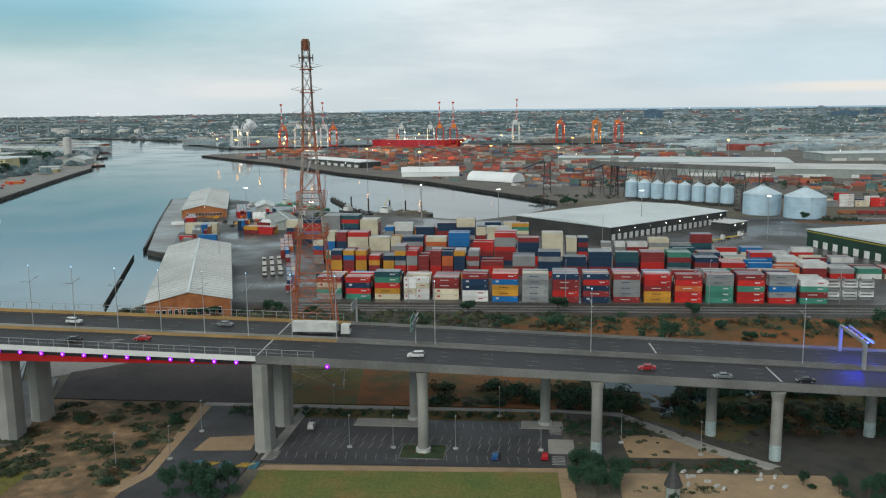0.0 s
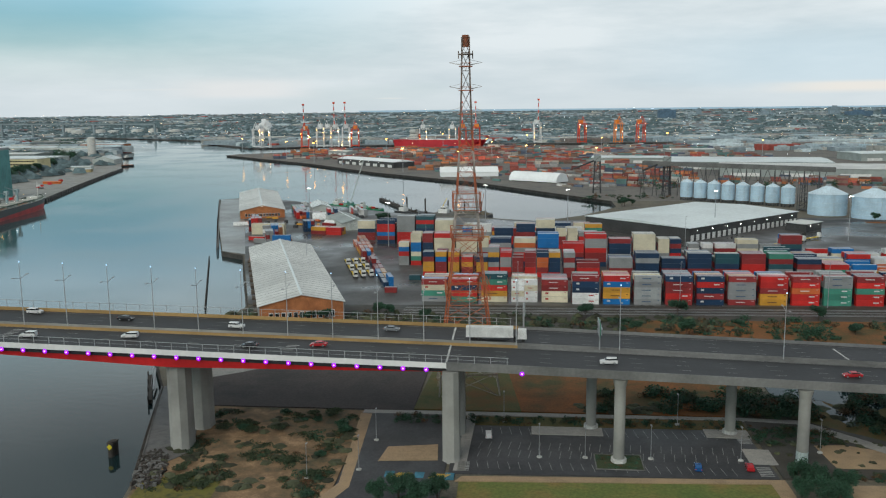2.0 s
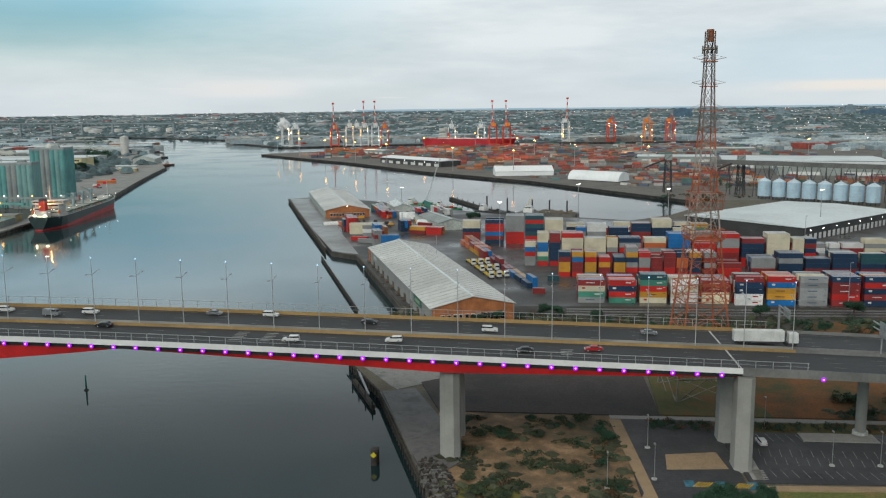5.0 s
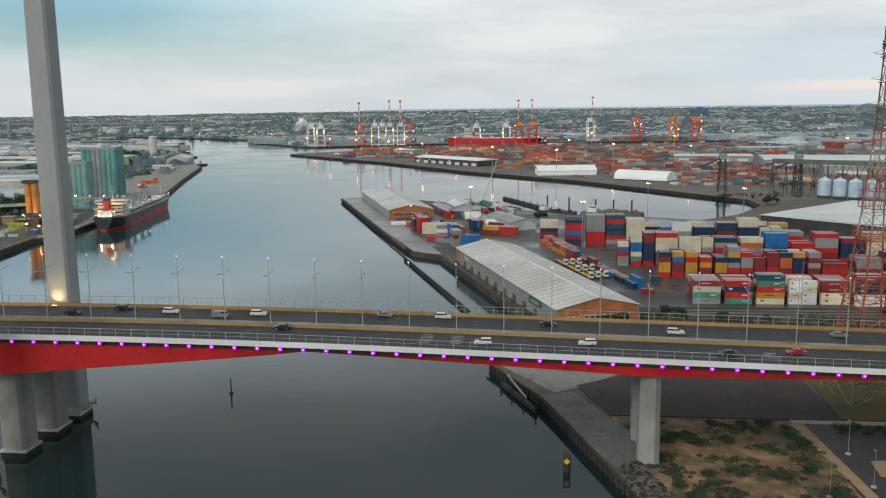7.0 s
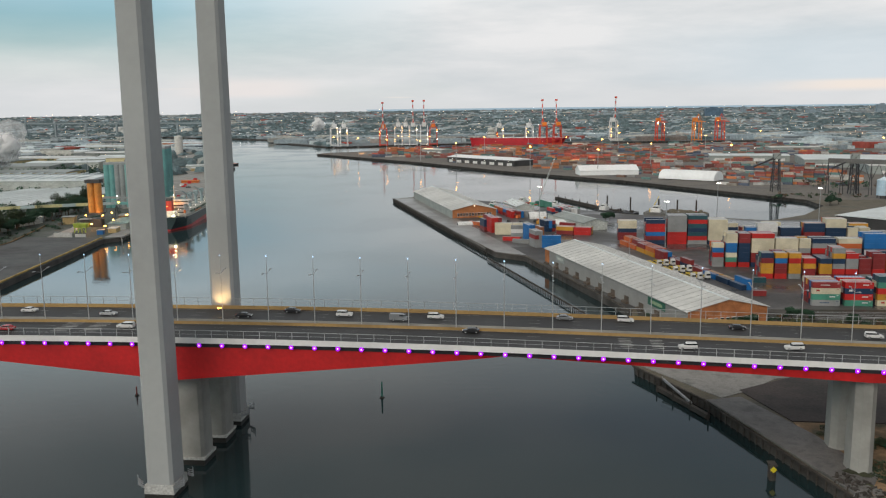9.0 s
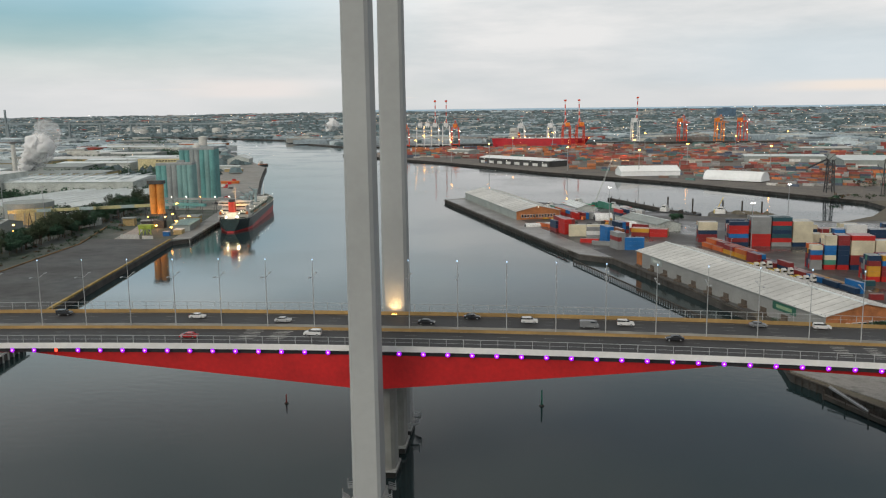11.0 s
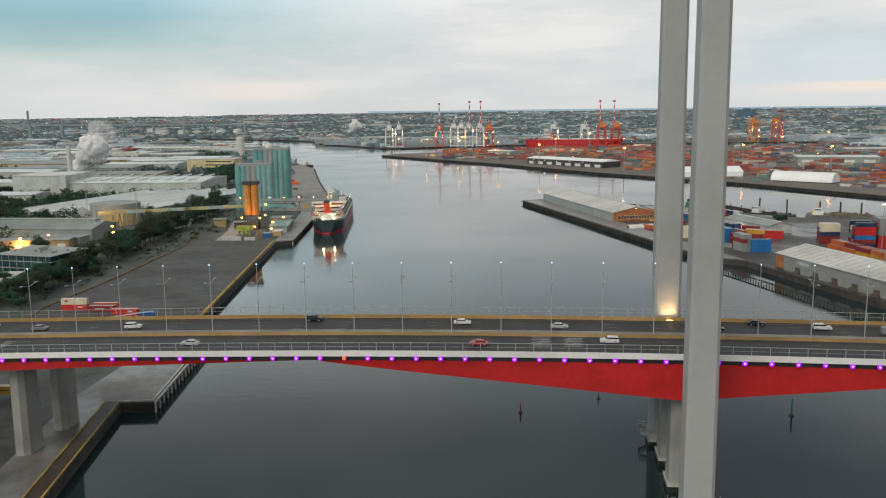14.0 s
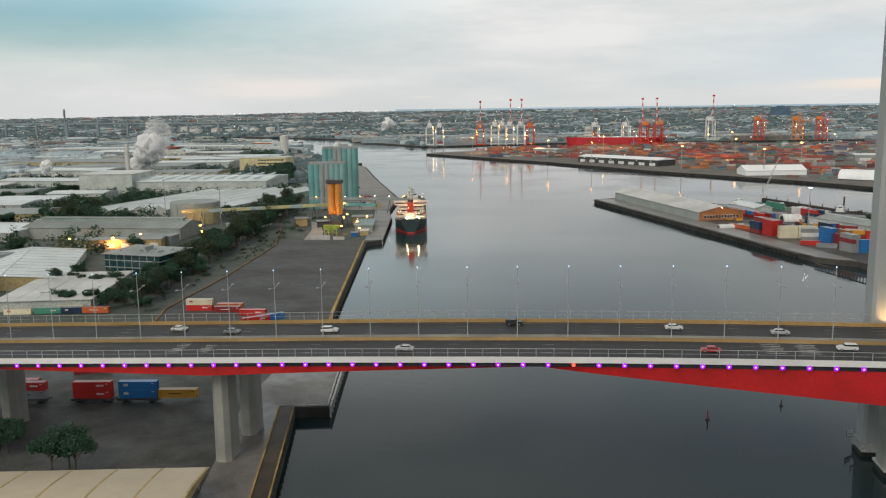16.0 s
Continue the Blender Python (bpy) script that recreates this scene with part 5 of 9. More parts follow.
for yb, deep, text in BLOCKS:
    for item in text.split():
        x0, n, letters, short = item.split(":")
        n, length = int(n), 6.06 if short else 12.19
        x = float(x0) + length / 2 + 0.15
        fill(x, yb + CW / 2, ZC, max(n - len(letters), 0), length)
        for j, ch in enumerate(letters):
            container(LETTER[ch], x, yb + CW / 2, ZC + (n - 1 - j) * CH, 0, length)
        for r in range(1, deep + 1):
            nn = max(1, n - (0 if rnd.random() < 0.75 else 1))
            fill(x, yb + CW / 2 + 2.62 * r, ZC, nn - 1, length)
            container(LETTER[letters[0]] if rnd.random() < 0.65 else rnd.choice(MIXED), x, yb + CW / 2 + 2.62 * r, ZC + (nn - 1) * CH, 0, length)
for x, y, c in ((-119, 452, "d"), (-42.8, 455, "y"), (-42.8, 457.6, "t"), (-127, 420, "m")):
    container(LETTER[c], x + 3, y, ZC, 0, 6.06)
THINGS_LEFT[0] = 0
for yb, xa, xb in ((596, -100, -30), (620, -96, 0), (646, -60, 10)):
    x = xa
    while x < xb:
        n = rnd.choice((1, 2, 2, 3))
        base = rnd.choice(MIXED)
        for r in range(0, 3):
            for j in range(n):
                container(base if rnd.random() < 0.5 else rnd.choice(MIXED), x, yb + 2.62 * r, ZC + j * CH)
        x += 14.25 if rnd.random() < 0.7 else 30
# scattered stacks near the wharf sheds, standing along the quay
for x, y, nx, ny, h, rz, pal in ((-267, 643, 3, 1, 4, 19.6, ("navy", "maroon", "navy")), (-261, 631, 3, 1, 4, 19.6, ("red", "red", "maroon")), (-247.5, 618, 2, 2, 4, 90, ("cream", "cream")), (-242, 606, 1, 1, 3, 90, ("grey", "white")),
                                 (-247, 588, 1, 1, 1, 80, ("red",)), (-240, 577, 1, 1, 1, 75, ("grey",)), (-235, 592, 2, 1, 4, 19.6, ("blue", "blue", "navy")), (-229.5, 582, 2, 1, 4, 19.6, ("maroon", "brown")),
                                 (-230.5, 564, 2, 1, 4, 19.6, ("grey", "grey", "maroon")), (-220.5, 560, 2, 1, 3, 92, ("blue", "brown", "red")), (-215, 691, 4, 1, 4, 19.6, ("navy", "maroon", "navy", "red")), (-203, 620, 3, 2, 2, 75, ("red", "maroon", "yellow")),
                                 (-222, 636, 3, 1, 3, 19.6, ("navy", "blue", "maroon")), (-208, 640, 2, 1, 2, 60, ("maroon", "red")), (-256, 738, 4, 5, 2, 19.6, ("red", "maroon", "orange", "blue", "teal", "grey")), (-243, 716, 2, 2, 2, 70, ("grey", "maroon")),
                                 (-250, 780, 5, 2, 2, 19.6, ("yellow", "red", "orange")), (-222, 790, 1, 2, 2, 19.6, ("teal",)), (-205, 742, 4, 3, 2, 19.6, ("navy", "red", "white", "grey")), (-274, 662, 1, 2, 1, 40, ("orange", "teal"))):
    for a in range(nx):
        for b in range(ny):
            hh = h if rnd.random() < 0.8 else max(1, h - 1)
            tone = pal[(a + b) % len(pal)]
            dx, dy, q = (a - (nx - 1) / 2) * 2.7, (b - (ny - 1) / 2) * 12.6, radians(rz)
            for j in range(hh):
                container(tone if rnd.random() < 0.75 else rnd.choice(pal), x + dx * math.cos(q) - dy * math.sin(q), y + dx * math.sin(q) + dy * math.cos(q), ZC + j * CH, rz + 90, 12.19)
DOME = mat("white_shelter_fabric", (0.66, 0.67, 0.66), 0.6, 0.4, 0.15)
for x, y, r, n, w in ((-229.5, 707, 5.5, 14, 8), (-208, 664, 4.6, 16, -18), (-282, 668, 2.6, 20, 19.6)):
    dm = thing("fabric_shelter", "white arched fabric shelter between container stacks", "shelter", x, y, ZC, w, group="arched fabric shelters")
    part("arch", Shape().sweep([-n / 2, n / 2], lambda q: [(r * math.cos(math.pi * i / 10), r * math.sin(math.pi * i / 10)) for i in range(11)]), DOME, dm)
    # solid dark panel imitates the shade inside an open end
    part("end_frame", Shape().sweep([-n / 2 - 0.1, -n / 2 + 0.1], lambda q: [(r * 0.72 * math.cos(math.pi * i / 8), r * 0.78 * math.sin(math.pi * i / 8)) for i in range(9)]), DARKSTEEL, dm, "dark solid panel standing for the shaded open end")
for i in range(26):
    g_ = thing("yard_gear", "small dark machine or stacked pallets on the dock yard", "machinery", rnd.uniform(-276, -196), rnd.uniform(650, 735), ZC, rnd.uniform(0, 180), group="dock yard machinery")
    part("body", Shape().box(0, 0, 0.4, rnd.uniform(2.5, 6), rnd.uniform(1.8, 2.6), rnd.uniform(1.0, 2.4), top=0.85), rnd.choice((DARKSTEEL, CMAT["yellow"], CMAT["orange"], WALL_DARK, WALL_GREY)), g_)
    part("skid", Shape().box(0, 0, 0, 3.6, 2.0, 0.4), DARKSTEEL, g_)
for fx in (131.5, 139.5, 147.5, 155.0):
    fr = thing("flat_rack_stack", "stack of white empty flat racks at the yard edge", "container", fx, 411.5, ZC, group="flat rack stacks")
    for j in range(7):
        part("flat_rack", Shape().box(0, 0, 1.5 * j, 6.2, 2.4, 0.55).box(-3, 0, 1.5 * j + 0.55, 0.2, 2.4, 0.95).box(3, 0, 1.5 * j + 0.55, 0.2, 2.4, 0.95), CMAT["white"] if j % 3 else CMAT["grey"], fr)
# the slanting rows beside the parked trailers
ROW_COLORS = (("orange", "orange", "yellow", "maroon"), ("maroon", "navy", "maroon", "blue"), ("maroon", "blue", "navy", "yellow"))
for lane in range(3):
    for i in range(11 if lane < 2 else 5):
        u = i / 10
        x, y = -167 + 39.5 * u - lane * 2.65, 572 - 134 * u - lane * 0.8
        for j in range(2 if (i < 7 and rnd.random() < 0.8) or (lane == 0 and i == 10) else 1):
            container(rnd.choice(ROW_COLORS[min(2, i // 4)]), x, y, ZC + j * CH, 106.4, 12.19)
stk = solid("container_stacks", EXTRA, [CMAT[k] for k in EXTRA_KEYS] + [CROOF_SHEEN[k] for k in EXTRA_KEYS], "stacked shipping containers in many colours further back", "containers", kind="stuff")

# ---------------------------------------------------------------- silos by the basin
SILO = mat("pale_blue_silo", (0.45, 0.60, 0.71), 0.5, 0.5, 0.18, stain=0.15)
SILO_TOP = mat("silo_roof", (0.54, 0.65, 0.72), 0.5, 0.5, 0.15)


def silo(label, x, y, r, h, cone, legs=False, group=""):
    t = thing("grain_silo", label, "silo", x, y, LAND - 0.2, group=group)
    z0 = 3.0 if legs else 0.0
    part("drum", Shape().round(0, 0, z0, r, h, n=28), SILO, t)
    part("cone_roof", Shape().round(0, 0, z0 + h, r * 1.02, cone, r * 0.12, n=28), SILO_TOP, t)
    part("vent", Shape().round(0, 0, z0 + h + cone, r * 0.13, 1.2, n=10), STEEL, t)
    for i in range(1, 5):
        part("band", Shape().round(0, 0, z0 + h * i / 5, r * 1.012, 0.25, n=28), SILO_TOP, t)
    if legs:
        for i in range(8):
            a = math.pi * i / 4
            part("leg", Shape().bar((r * 0.9 * math.cos(a), r * 0.9 * math.sin(a), 0), (r * 0.9 * math.cos(a), r * 0.9 * math.sin(a), z0), 0.6), DARKSTEEL, t)
    lx = r * 1.03
    part("ladder", Shape().bar((0.4, -lx, z0), (0.4, -lx, z0 + h), 0.1).bar((-0.4, -lx, z0), (-0.4, -lx, z0 + h), 0.1), STEEL, t)
    return t


for i in range(8):
    silo("pale blue steel grain silo in a row", 99 + 11.3 * i, 863 - 8.6 * i, 6.1, 14.5, 3.0, True, "row of small silos")
silo("large squat pale blue storage silo with conical roof", 194.5, 748, 15.4, 17.5, 6.5, group="large silos")
silo("large squat pale blue storage silo with conical roof", 222.5, 724, 16.2, 17.5, 6.8, group="large silos")

st_ = thing("stair_tower", "dark steel stair and elevator tower beside the silos", "tower", 181, 772, LAND - 0.2)
for dx, dy in ((-3, -3), (3, -3), (3, 3), (-3, 3)):
    part("column", Shape().bar((dx, dy, 0), (dx, dy, 27), 0.5), DARKSTEEL, st_)
for k in range(7):
    part("landing", Shape().box(0, 0, 3.6 * k + 1, 6.4, 6.4, 0.25).bar((-3, -3.2, 3.6 * k + 1), (3, -3.2, 3.6 * k + 4.6), 0.4), DARKSTEEL, st_)
anx = flat_shed("gatehouse", "low dark annexe with pale roof at the warehouse corner", 146, 651, 44.4, 22, 16, 6.0, WALL_DARK, ROOF_PALE, lamps=2, bays=0, cat="office")
for i in range(9):
    wg = thing("rail_wagon", "dark red open rail wagon on the port siding", "wagon", 262 + 15.2 * i, 742 - 1.2 * i, LAND - 0.2, -4.5, group="port siding wagons")
    part("tub", Shape().box(0, 0, 1.1, 14, 2.8, 2.6), CMAT["maroon"] if i % 3 else CMAT["brown"], wg)
    for wx in (-5, 5):
        part("bogie", Shape().box(wx, 0, 0.1, 2.6, 2.2, 1.0), DARKSTEEL, wg)
sheet("port_verge", [(205, 690), (208, 706), (420, 690), (420, 640), (300, 668)], DRYGRASS, "rusty dry grass verge beside the port road", "verge", 0.03)
sheet("port_road", [(150, 700), (205, 712), (420, 706), (420, 692), (208, 698), (158, 684)], ASPHALT, "dark port road", "road", 0.05)
for i in range(16):
    tone = ("white", "grey", "white", "cream", "red", "navy")[i % 6]
    for j in range((3, 2, 4, 2)[i % 4]):
        copy_thing(PROTO[(tone, True)], pose(255 + 13.5 * (i % 8), 800 + 14 * (i // 8), LAND + CH * j, 0, 0, 0))
# trestle conveyor behind the silos
conv = thing("conveyor_gallery", "long raised grey conveyor gallery on steel trestles", "conveyor", 0, 0, LAND - 0.3)
p, e = Vector((62, 909, 33.5)), Vector((222, 815, 32.5))
for i in range(14):
    a, b = p.lerp(e, i / 14), p.lerp(e, (i + 1) / 14)
    part("gallery_bay", Shape().bar(a, b, 5.2), mat("conveyor_cladding", (0.13, 0.128, 0.122), 0.7, 0.4, 0.3) if i == 0 else bpy.data.materials["conveyor_cladding"], conv)
    for s_ in (-1, 1):
        part("trestle_leg", Shape().bar((a.x + s_ * 2.5, a.y + s_ * 2.5, 0), (a.x, a.y, 31), 0.7).bar((a.x + s_ * 1.2, a.y + s_ * 1.2, 15), (a.x + 5.4 * s_, a.y - 3.2 * s_, 30.6), 0.5), DARKSTEEL, conv)
for x, y in ((17, 930), (86, 905)):
    ot = thing("loader_tower", "dark steel ship-loader tower by the basin", "tower", x, y, LAND - 0.3, group="loader towers")
    s_ = Shape()
    for dx, dy in ((-4, -4), (4, -4), (4, 4), (-4, 4)):
        s_.bar((dx, dy, 0), (dx * 0.6, dy * 0.6, 36), 1.1)
    for zz in range(4, 36, 6):
        for (ax, ay), (bx, by) in (((-1, -1), (1, -1)), ((1, -1), (1, 1)), ((1, 1), (-1, 1)), ((-1, 1), (-1, -1))):
            s_.bar((ax * 3.6, ay * 3.6, zz), (bx * 3.4, by * 3.4, zz + 6), 0.5)
            s_.bar((ax * 3.6, ay * 3.6, zz), (bx * 3.6, by * 3.6, zz), 0.4)
    part("frame", s_, DARKSTEEL, ot)
    part("cabin", Shape().box(0, 0, 34, 7, 7, 6), WALL_GREY, ot)
    part("boom", Shape().bar((0, 0, 36), (-26, -14, 27), 1.6), DARKSTEEL, ot)

# ---------------------------------------------------------------- wharves and craft, east side
TRUCK_Y = mat("trailer_yellow", (0.60, 0.44, 0.04), 0.6, 1, 0.25)
TIMBER = mat("dark_timber", (0.05, 0.043, 0.037), 0.9, 1.0, 0.4)


def piled_edge(name, label, pts, top, step=4.0, deep=3.0, m=None):
    """A fender line of piles with a capping beam along pts."""
    t = thing(name, label, "fender")
    k = 0
    for (ax, ay), (bx, by) in zip(pts, pts[1:]):
        n = max(1, int(math.hypot(bx - ax, by - ay) / step))
        part("capping_beam", Shape().bar((ax, ay, top), (bx, by, top), 0.7), m or TIMBER, t)
        for i in range(n):
            x, y = ax + (bx - ax) * i / n, ay + (by - ay) * i / n
            part("pile", Shape().round(x, y, -deep, 0.28 if m is None else 0.36, top + deep + 0.5, n=6), m or TIMBER, t)
    return t


piled_edge("fender_row", "dark timber fender piles along the river apron", [(-154.6, 198.5), (-164.6, 228.5), (-177.6, 268.5), (-195.8, 303.5)], 3.0, 3.2)
piled_edge("fender_row", "long row of dark timber dolphins in the river", [(-260, 529), (-208, 386)], 1.8, 2.4)
piled_edge("fender_row", "dark piles along the finger wharf", [(-262, 548), (-312.7, 686.5), (-376, 864)], 2.8, 4.0)
piled_edge("fender_row", "pale concrete piles and beam edging the west wharf", [(-478.2, 259), (-484, 296), (-488.5, 326)], 3.4, 4.2, m=CONC_PALE)
piled_edge("fender_row", "dark piles along the far container quay", [(24, 851), (-128, 1074), (-281, 1239), (-422, 1434), (-678, 1728)], 2.6, 9.0)
piled_edge("fender_row", "dark timber fenders below the long wharf shed", [(-187.2, 386), (-219.8, 477), (-236.6, 526)], 3.0, 6.0)
KERB_Y = mat("rusty_yellow_kerb", (0.37, 0.25, 0.07), 0.8, 0.6, 0.45)
kb = Shape()
for a, b in zip(((-466.2, 150), (-470.8, 150), (-509.3, 376), (-500.5, 330)), ((-489.4, 257), (-494.1, 257), (-543.6, 589.5), (-509, 375.5))):
    kb.bar((*a, LAND + 0.15), (*b, LAND + 0.15), 0.5 if b[1] < 300 else 1.5)
wk_ = Shape().prism([(-466.6, 150), (-489.8, 257), (-493.7, 257), (-470.4, 150)], LAND - 0.1, LAND + 0.07)
solid("timber_walkway", wk_, mat("wet_planks", (0.05, 0.038, 0.024), 0.6, 0.8, 0.5), "brown timber walkway strip along the quay edge", "walkway", kind="structure")
for i in range(26):
    u = (i + 0.5) / 26
    fp = thing("rubber_fender", "black rubber fender pad on the quay edge", "fender", -466.0 - 23.2 * u, 150 + 107 * u, 1.6, -12, group="quay fender pads")
    part("pad", Shape().box(0, 0, 0, 0.5, 2.0, 1.7), WALL_DARK, fp)
    part("bracket", Shape().box(-0.3, 0, 0.6, 0.3, 0.5, 0.6), DARKSTEEL, fp)
solid("quay_kerb", kb, KERB_Y, "rusty yellow quay kerb beam", "kerb", kind="structure")
ka = Shape()
ka.bar((-263, 553, LAND + 0.1), (-374, 860, LAND + 0.1), 0.9)
kw_ = Shape().bar((-489.5, 257.6, LAND + 0.3), (-479, 259.6, LAND + 0.3), 0.6).bar((-479.2, 259.6, LAND + 0.3), (-489.6, 324, LAND + 0.3), 0.6)
solid("quay_coping", kw_, CONC_PALE, "pale worn concrete coping of the wharf", "kerb", kind="structure")
ka.bar((-154, 200, LAND + 0.2), (-177, 267, LAND + 0.2), 0.45)
solid("quay_edge", ka, CONC_DARK, "grey concrete quay edge", "kerb", kind="structure")


def pile_beacon(name, label, x, y, h, r, sign=False, color=None):
    t = thing(name, label, "beacon", x, y, -2)
    part("pile" if sign else "post", Shape().round(0, 0, 0, r, h + 2, r * (1 if sign else 0.55), n=10), color or TIMBER, t)
    if sign:
        part("pile", Shape().round(0.2, 1.9, 0, r, h + 1.6, n=10), TIMBER, t)
        s_ = Shape()
        s_.add([(0, -r - 0.06, h - 0.2), (0.85, -r - 0.06, h + 0.65), (0, -r - 0.06, h + 1.5), (-0.85, -r - 0.06, h + 0.65), (0, -r + 0.02, h - 0.2), (0.85, -r + 0.02, h + 0.65), (0, -r + 0.02, h + 1.5), (-0.85, -r + 0.02, h + 0.65)],
               [(0, 1, 2, 3), (0, 4, 5, 1), (1, 5, 6, 2), (2, 6, 7, 3), (3, 7, 4, 0)])
        part("sign", s_, mat("yellow_sign", (0.6, 0.5, 0.02), 0.5, 3, 0.1), t, "yellow diamond marker")
        part("cap", Shape().box(0.1, 0.9, h + 1.4, 2.0, 3.2, 0.3), TIMBER, t)
    else:
        part("float_collar", Shape().round(0, 0, 1.9, r * 2.4, 0.5, r * 1.6, n=10), TIMBER, t)
        part("lantern", Shape().round(0, 0, h + 2, r * 0.8, 0.8, r * 0.4, n=8), color or DARKSTEEL, t)
    return t


pile_beacon("marker_pile", "dark timber marker pile with yellow diamond in the river", -170.2, 217.6, 4.4, 0.9, True)
GREENP = mat("green_beacon", (0.03, 0.16, 0.12), 0.6, 1, 0.2)
REDP = mat("red_beacon", (0.25, 0.05, 0.04), 0.6, 1, 0.2)
pile_beacon("channel_beacon", "slim green channel beacon in the river", -280.3, 272, 4.6, 0.4, color=GREENP)
pile_beacon("channel_beacon", "slim red channel beacon in the river", -363, 268, 2.4, 0.35, color=REDP)
pile_beacon("channel_beacon", "dark mooring pile in the river", -338, 283, 1.2, 0.3)

sheet("river_weeds", [(-147, 150), (-150.5, 195), (-143, 200), (-131, 197), (-128, 150)], ground_mat("yellow_green_weeds", ((0.10, 0.11, 0.02), (0.15, 0.13, 0.025), (0.055, 0.06, 0.018)), 0.15), "yellow-green weeds on the river bank", "weeds", 0.03)
rb = Shape()
for _ in range(240):
    v = rnd.random()
    rb.box(-156.5 + 5.5 * v + rnd.uniform(-1.2, 5.5), 213 - 21 * v + rnd.uniform(-1.5, 1.5), LAND - 0.3, rnd.uniform(0.4, 2.6), rnd.uniform(0.3, 0.9), rnd.uniform(0.3, 1.2), rnd.uniform(0, 180), 0 if rnd.random() < 0.6 else 1, rnd.uniform(0.6, 0.95))
solid("bank_rubble", rb, [TIMBER, CONC_DARK], "dark broken timber and concrete rubble on the bank", "rubble", kind="stuff")
# landing stage at the river apron
jt = thing("landing_stage", "narrow dark timber landing stage below the apron", "jetty", -183.5, 273.5, 0)
part("deck", Shape().bar((-6, 12, 1.0), (5.5, -14, 1.0), 1.6), TIMBER, jt)
part("gangway", Shape().bar((-4.2, 12.5, 3.9), (2.2, -4, 1.6), 0.7), STEEL, jt)
part("gangway_rail", Shape().bar((-4.8, 12.2, 5.0), (1.6, -4.3, 2.7), 0.12), STEEL, jt)
for i in range(4):
    part("pile", Shape().round(-6.4 + i * 3.9, 11 - i * 8.6, -2, 0.25, 5.2, n=6), TIMBER, jt)


def barge(label, x, y, rz, L, W, hull_m, crane_m=None, name="work_barge", h=2.2, piles=0, cabin=True):
    t = thing(name, label, "barge", x, y, -0.6, rz)
    pts = [(-L / 2, -W / 2 * 0.8), (-L / 2 + 2, -W / 2), (L / 2 - 2, -W / 2), (L / 2, -W / 2 * 0.8), (L / 2, W / 2 * 0.8), (L / 2 - 2, W / 2), (-L / 2 + 2, W / 2), (-L / 2, W / 2 * 0.8)]
    part("hull", Shape().prism(pts, 0, h), hull_m, t)
    part("bulwark", Shape().bar((-L / 2 + 1, -W / 2 + 0.2, h + 0.4), (L / 2 - 1, -W / 2 + 0.2, h + 0.4), 0.5).bar((-L / 2 + 1, W / 2 - 0.2, h + 0.4), (L / 2 - 1, W / 2 - 0.2, h + 0.4), 0.5), hull_m, t)
    if cabin:
        cb = part("deckhouse", Shape().box(-L * 0.32, 0, h, L * 0.16, W * 0.5, 3.2).box(-L * 0.32, 0, h + 3.2, L * 0.1, W * 0.36, 2.2), DOOR_WHITE, t, "white deckhouse")
        part("window", Shape().box(-L * 0.32, -W * 0.18 - 0.04, h + 3.9, L * 0.09, 0.1, 0.9), GLASS, cb)
    for i in range(piles):
        part("spud_pile", Shape().round(-L * 0.3 + i * L * 0.6 / max(piles - 1, 1), W * 0.3, -3, 0.7, 18, n=8), TIMBER, t)
    if crane_m:
        part("crane_house", Shape().box(L * 0.1, 0, h, 5, 4, 3.4), crane_m, t)
        bm_ = Shape()
        for k in range(12):
            p, q = Vector((L * 0.1, 0, h + 3)).lerp(Vector((L * 0.1 + 15, 5, h + 45)), k / 12), Vector((L * 0.1, 0, h + 3)).lerp(Vector((L * 0.1 + 15, 5, h + 45)), (k + 1) / 12)
            for e in (-0.6, 0.6):
                bm_.bar((p.x + e, p.y, p.z), (q.x + e, q.y, q.z), 0.28)
            bm_.bar((p.x - 0.6, p.y, p.z), (q.x + 0.6, q.y, q.z), 0.2)
        part("crane_boom", bm_, SHIP_PALE, t, "pale lattice crane boom")
    for i in range(7):
        part("deck_gear", Shape().box(rnd.uniform(-L * 0.18, L * 0.42), rnd.uniform(-W * 0.3, W * 0.3), h, rnd.uniform(1, 4), rnd.uniform(1, 2.5), rnd.uniform(0.6, 2.2)), rnd.choice((WALL_TAN, RED_WEB, STEEL, TIMBER)), t)
    return t


SHIP_PALE = mat("pale_boom_paint", (0.5, 0.52, 0.5), 0.6, 1.0, 0.2)
GREENHULL = mat("green_hull", (0.03, 0.22, 0.10), 0.5, 1, 0.25)
barge("green dredging barge with a lattice crane in the basin", -232, 826, -38, 46, 15, GREENHULL, GREENP)
barge("green flat work boat moored in the basin", -205, 800, -35, 30, 9, GREENHULL)
barge("rusty red work barge with gear by the quay", -262, 800, -38, 34, 12, RED_WEB, None)
hb_ = barge("grey hopper barge heaped with brown spoil and tall spud piles", -113, 742, -18, 52, 18, CONC_DARK, None, piles=3, h=4.6)
hp_ = Shape()
for _ in range(90):
    clump(hp_, rnd.gauss(6, 8), rnd.gauss(0, 3.2), 4.4, rnd.uniform(1.5, 3.5), rnd.uniform(1.0, 3.2))
part("spoil_heap", hp_, EARTH, hb_, "heaped brown dredged spoil")
lc = part("crawler_crane", Shape().box(-20, 0, 4.6, 4, 3.4, 3), TRUCK_Y, hb_, "yellow deck crane")
part("boom", Shape().bar((-20, 0, 7), (-15, 2, 18), 0.7, 0.4), TRUCK_Y, lc)
barge("dark work barge with gear and white wheelhouse", -160, 772, -38, 40, 12, DARKSTEEL, None, piles=2)
